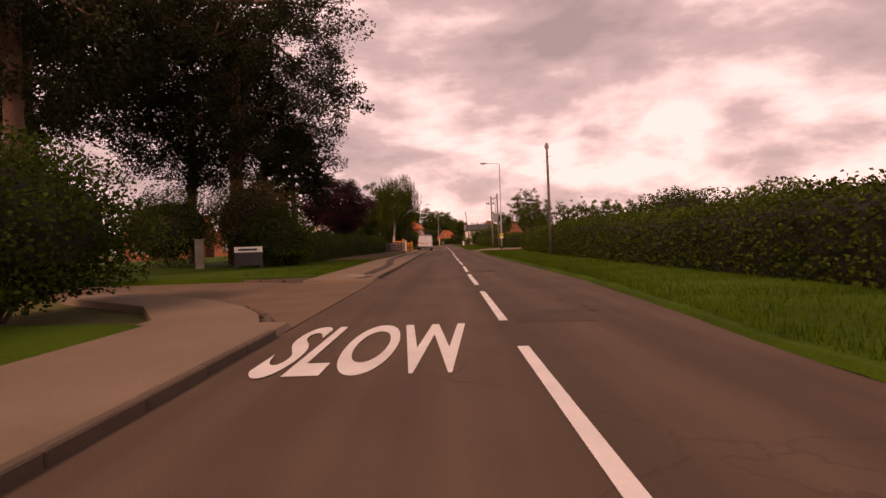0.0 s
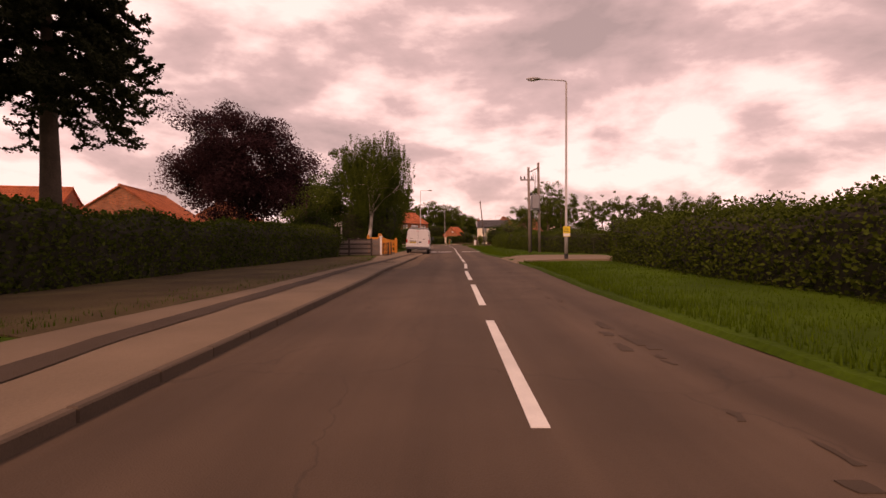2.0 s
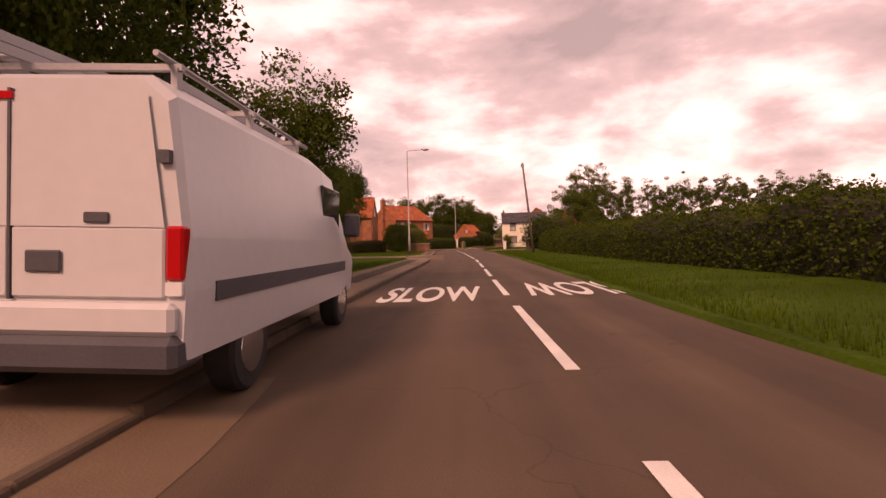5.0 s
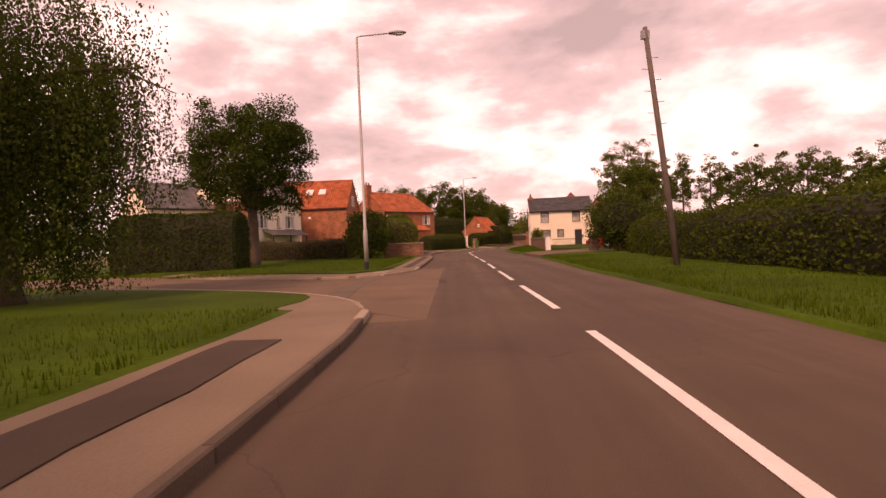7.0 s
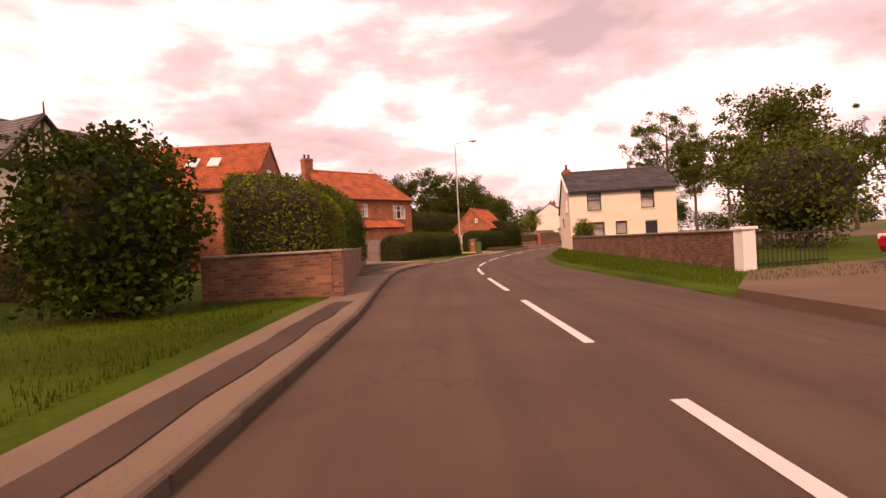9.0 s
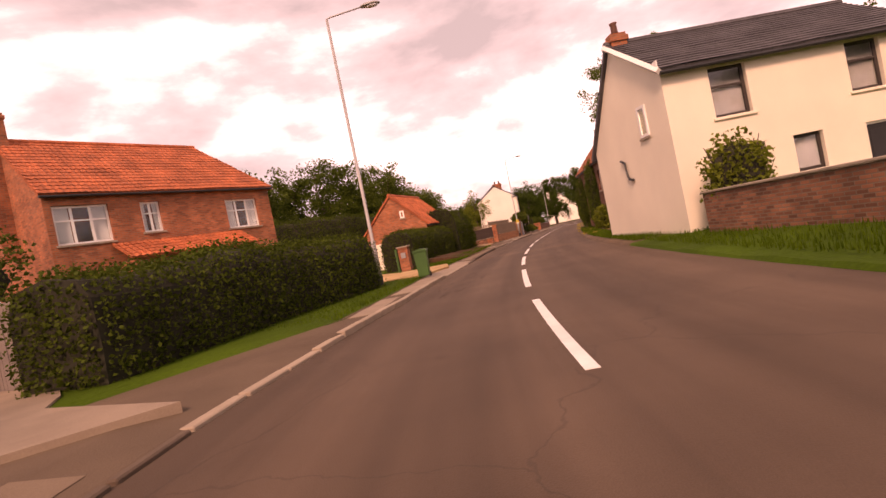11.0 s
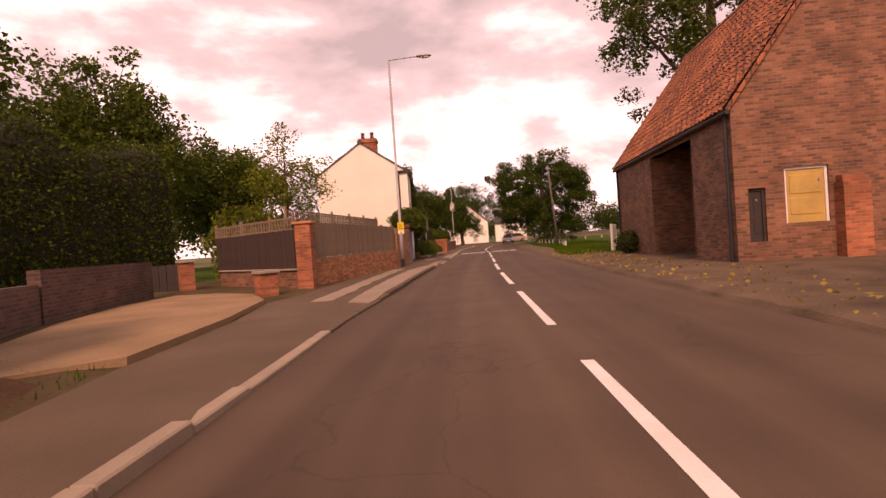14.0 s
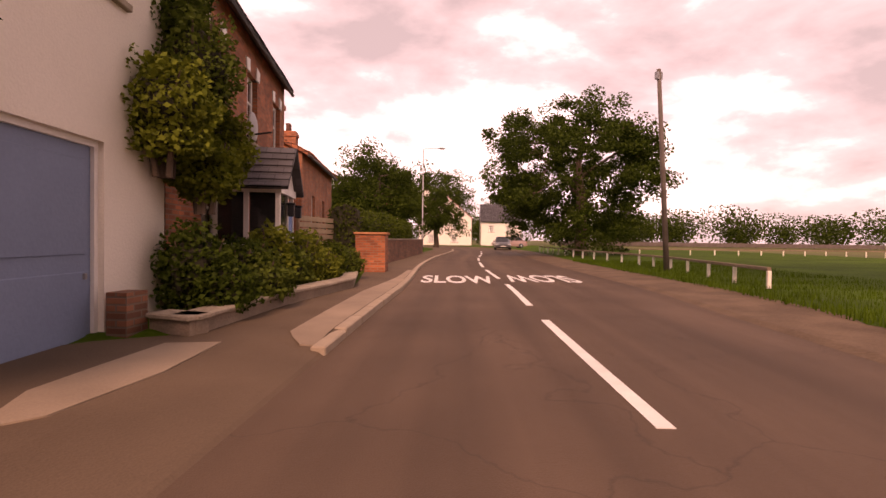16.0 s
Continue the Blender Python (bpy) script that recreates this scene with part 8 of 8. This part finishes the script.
def car(m, label, paint, group=""):
    ob = thing("car", m, label, "car", group)
    bm = bmesh.new()
    W = 0.86
    low = lambda y, z0, z1, k=1.0: [(-W * k, y, z0), (-W * k - 0.02, y, (z0 + z1) / 2), (-W * k + 0.06, y, z1), (W * k - 0.06, y, z1), (W * k + 0.02, y, (z0 + z1) / 2), (W * k, y, z0)]
    loft(bm, [low(0.0, 0.4, 0.75, 0.86), low(0.08, 0.26, 0.86, 0.95), low(0.7, 0.22, 0.95), low(2.6, 0.22, 0.93), low(3.1, 0.22, 0.9), low(4.0, 0.26, 0.74, 0.95), low(4.2, 0.4, 0.62, 0.84)])
    part("body", bm, paint, ob)
    cb = bmesh.new()
    top = lambda y, z, k: [(-W * k, y, 0.88), (-0.62 * k - 0.02, y, z), (0.62 * k + 0.02, y, z), (W * k, y, 0.88)]
    loft(cb, [top(0.35, 0.9, 0.9), top(0.95, 1.38, 0.93), top(1.5, 1.45, 0.94), top(2.3, 1.42, 0.94), top(3.1, 0.92, 0.9)])
    part("cabin_glass", cb, M["glass"], ob)
    part("roof", boxes((-0.58, 0.58, 0.95, 2.35, 1.42, 1.47), bevel=0.02), paint, ob)
    for sgn in (-1, 1):
        for a, b in (((0.38, 0.92), (0.95, 1.42)), ((1.5, 1.44), (1.52, 0.92)), ((2.35, 1.42), (3.08, 0.93))):
            part("pillar", tube(bmesh.new(), [(sgn * (0.63 if a[1] > 1.2 else 0.8), a[0], a[1]), (sgn * (0.63 if b[1] > 1.2 else 0.8), b[0], b[1])], [0.035, 0.035], 5), paint, ob)
        part("tail_light", boxes((sgn * 0.66 - 0.13, sgn * 0.66 + 0.13, 0.0, 0.12, 0.66, 0.8), bevel=0.02), M["red_lens"], ob)
        part("head_light", boxes((sgn * 0.62 - 0.15, sgn * 0.62 + 0.15, 3.98, 4.18, 0.55, 0.68), bevel=0.02), M["clear_lens"], ob)
        part("wing_mirror", boxes((sgn * 0.98 - 0.08, sgn * 0.98 + 0.08, 2.7, 2.8, 0.92, 1.05), bevel=0.02), paint, ob)
        wheel(ob, sgn * 0.8, 0.75, 0.3, 0.19)
        wheel(ob, sgn * 0.8, 3.3, 0.3, 0.19)
    part("number_plate", boxes((-0.26, 0.26, -0.02, 0.06, 0.56, 0.66)), M["yellow_plate"], ob)
    part("front_plate", boxes((-0.26, 0.26, 4.18, 4.23, 0.4, 0.5)), M["white_plate"], ob)
    part("rear_bumper", boxes((-0.8, 0.8, -0.06, 0.15, 0.3, 0.5), bevel=0.04), paint, ob)
    part("grille", boxes((-0.4, 0.4, 4.14, 4.2, 0.5, 0.6)), M["black_paint"], ob)
    return ob


M["paint_black"] = material("paint_black", (0.012, 0.012, 0.014), 0.2, 0.1, 1.0, 10, 0.0)
M["paint_red"] = material("paint_red", (0.42, 0.015, 0.018), 0.25, 0.1, 1.0, 10, 0.0)
M["paint_silver"] = material("paint_silver", (0.12, 0.125, 0.13), 0.3, 0.1, 1.0, 10, 0.0, metal=0.4)
M["paint_maroon"] = material("paint_maroon", (0.3, 0.2, 0.18), 0.3, 0.1, 1.0, 10, 0.0)
car(Matrix.Translation((-3.6, 152.0, 0.15)) @ Matrix.Rotation(0.75, 4, "Z"), "glossy black hatchback parked on a concrete drive", M["paint_black"])
car(Matrix.Translation((16.3, 128.0, 0.15)) @ Matrix.Rotation(1.75, 4, "Z"), "bright red car parked nose out on a drive", M["paint_red"])
car(Matrix.Translation((57.9, 255.4, 0.0)) @ Matrix.Rotation(math.pi - 0.5, 4, "Z"), "dark silver car standing on the road", M["paint_silver"])
car(Matrix.Translation((63.1, 258.3, 0.12)) @ Matrix.Rotation(1.2, 4, "Z"), "pale reddish car parked under trees", M["paint_maroon"])

# ---- grass blades, weeds and fallen leaves ----
rng = np.random.default_rng(8)


def scatter(s0, s1, o_in, o_out, n, z=0.13):
    out = []
    for _ in range(n):
        s_ = rng.uniform(s0, s1)
        a_, b_ = o_in(s_), o_out(s_)
        p_ = R(s_, a_ + (b_ - a_) * rng.uniform() ** 1.3, z)
        out.append((p_.x, p_.y, p_.z + rng.uniform(0, 0.05)))
    return out


tufts("grass_blades", "uneven grass blades along the verge", scatter(-2, 50, lambda s: VR(s, 0.1), lambda s: VR(s, 3.8), 42000, 0.1) + scatter(56.5, 60, lambda s: VR(s, 0.25), lambda s: VR(s, 3.6), 2600, 0.1) + scatter(60, 119, lambda s: VR(s, 0.1), lambda s: VR(s, 3.6), 36000, 0.1), 0.05, M["blade"], 1)
tufts("grass_blades", "rough grass along the back of the pavement", scatter(16, 32, lambda s: BACK(s) - 0.15, lambda s: BACK(s) - 3.4, 9000) + scatter(32, 57, lambda s: BACK(s) - 0.1, lambda s: BACK(s) - 1.2, 1200) + scatter(152, 161.5, lambda s: BACK(s) - 0.1, lambda s: BACK(s) - 2, 3000) + scatter(169, 187, lambda s: BACK(s) - 0.1, lambda s: BACK(s) - 0.9, 900), 0.035, M["blade"], 2)
tufts("grass_blades", "weeds and grass at the foot of the barn", scatter(158, 184, lambda s: VR(s, 0.15), lambda s: VR(s, 1.0), 8000) + scatter(206, 235, lambda s: VR(s, DIRT(s) + 0.1), lambda s: VR(s, 7), 22000), 0.07, M["blade"], 3)
tufts("grass_blades", "ragged grass and weeds at the foot of an earth bank", [(x_, y_, z_ + 0.05) for x_, y_, z_ in scatter(171, 184, lambda s: BACK(s) + 0.02, lambda s: BACK(s) - 0.75, 900) + scatter(166.3, 171.4, lambda s: BACK(s) - 0.05, lambda s: BACK(s) - 2.2, 3500, 0.08) + scatter(171, 184, lambda s: BACK(s) - 0.6, lambda s: BACK(s) - 1.6, 900, 0.2)], 0.045, M["blade"], 8)
lv = scatter(168, 210, lambda s: VR(s, -0.1), lambda s: VR(s, 2.2), 900, 0.15)
tagged(new("fallen_leaves", leaf_mesh("fallen_leaves", lv, 0.09, M["leaf_fallen"], rng, flat_up=0.95)), "yellow fallen leaves by the barns", "leaves", kind="stuff")
tufts("grass_blades", "short mown lawn grass at the corner", scatter(109.8, 128, lambda s: BACK(s) - 0.35, lambda s: BACK(s) - 9, 26000, 0.13), 0.035, M["blade"], 4)
tufts("grass_blades", "short grass in front of the cottage", scatter(126, 158, lambda s: VR(s, 0.3), lambda s: VR(s, 4.5), 16000, 0.13), 0.05, M["blade"], 5)
tufts("grass_blades", "short grass on the corner lawn", scatter(80, 98.5, lambda s: BACK(s) - 0.2, lambda s: BACK(s) - 8, 16000, 0.13), 0.04, M["blade"], 6)
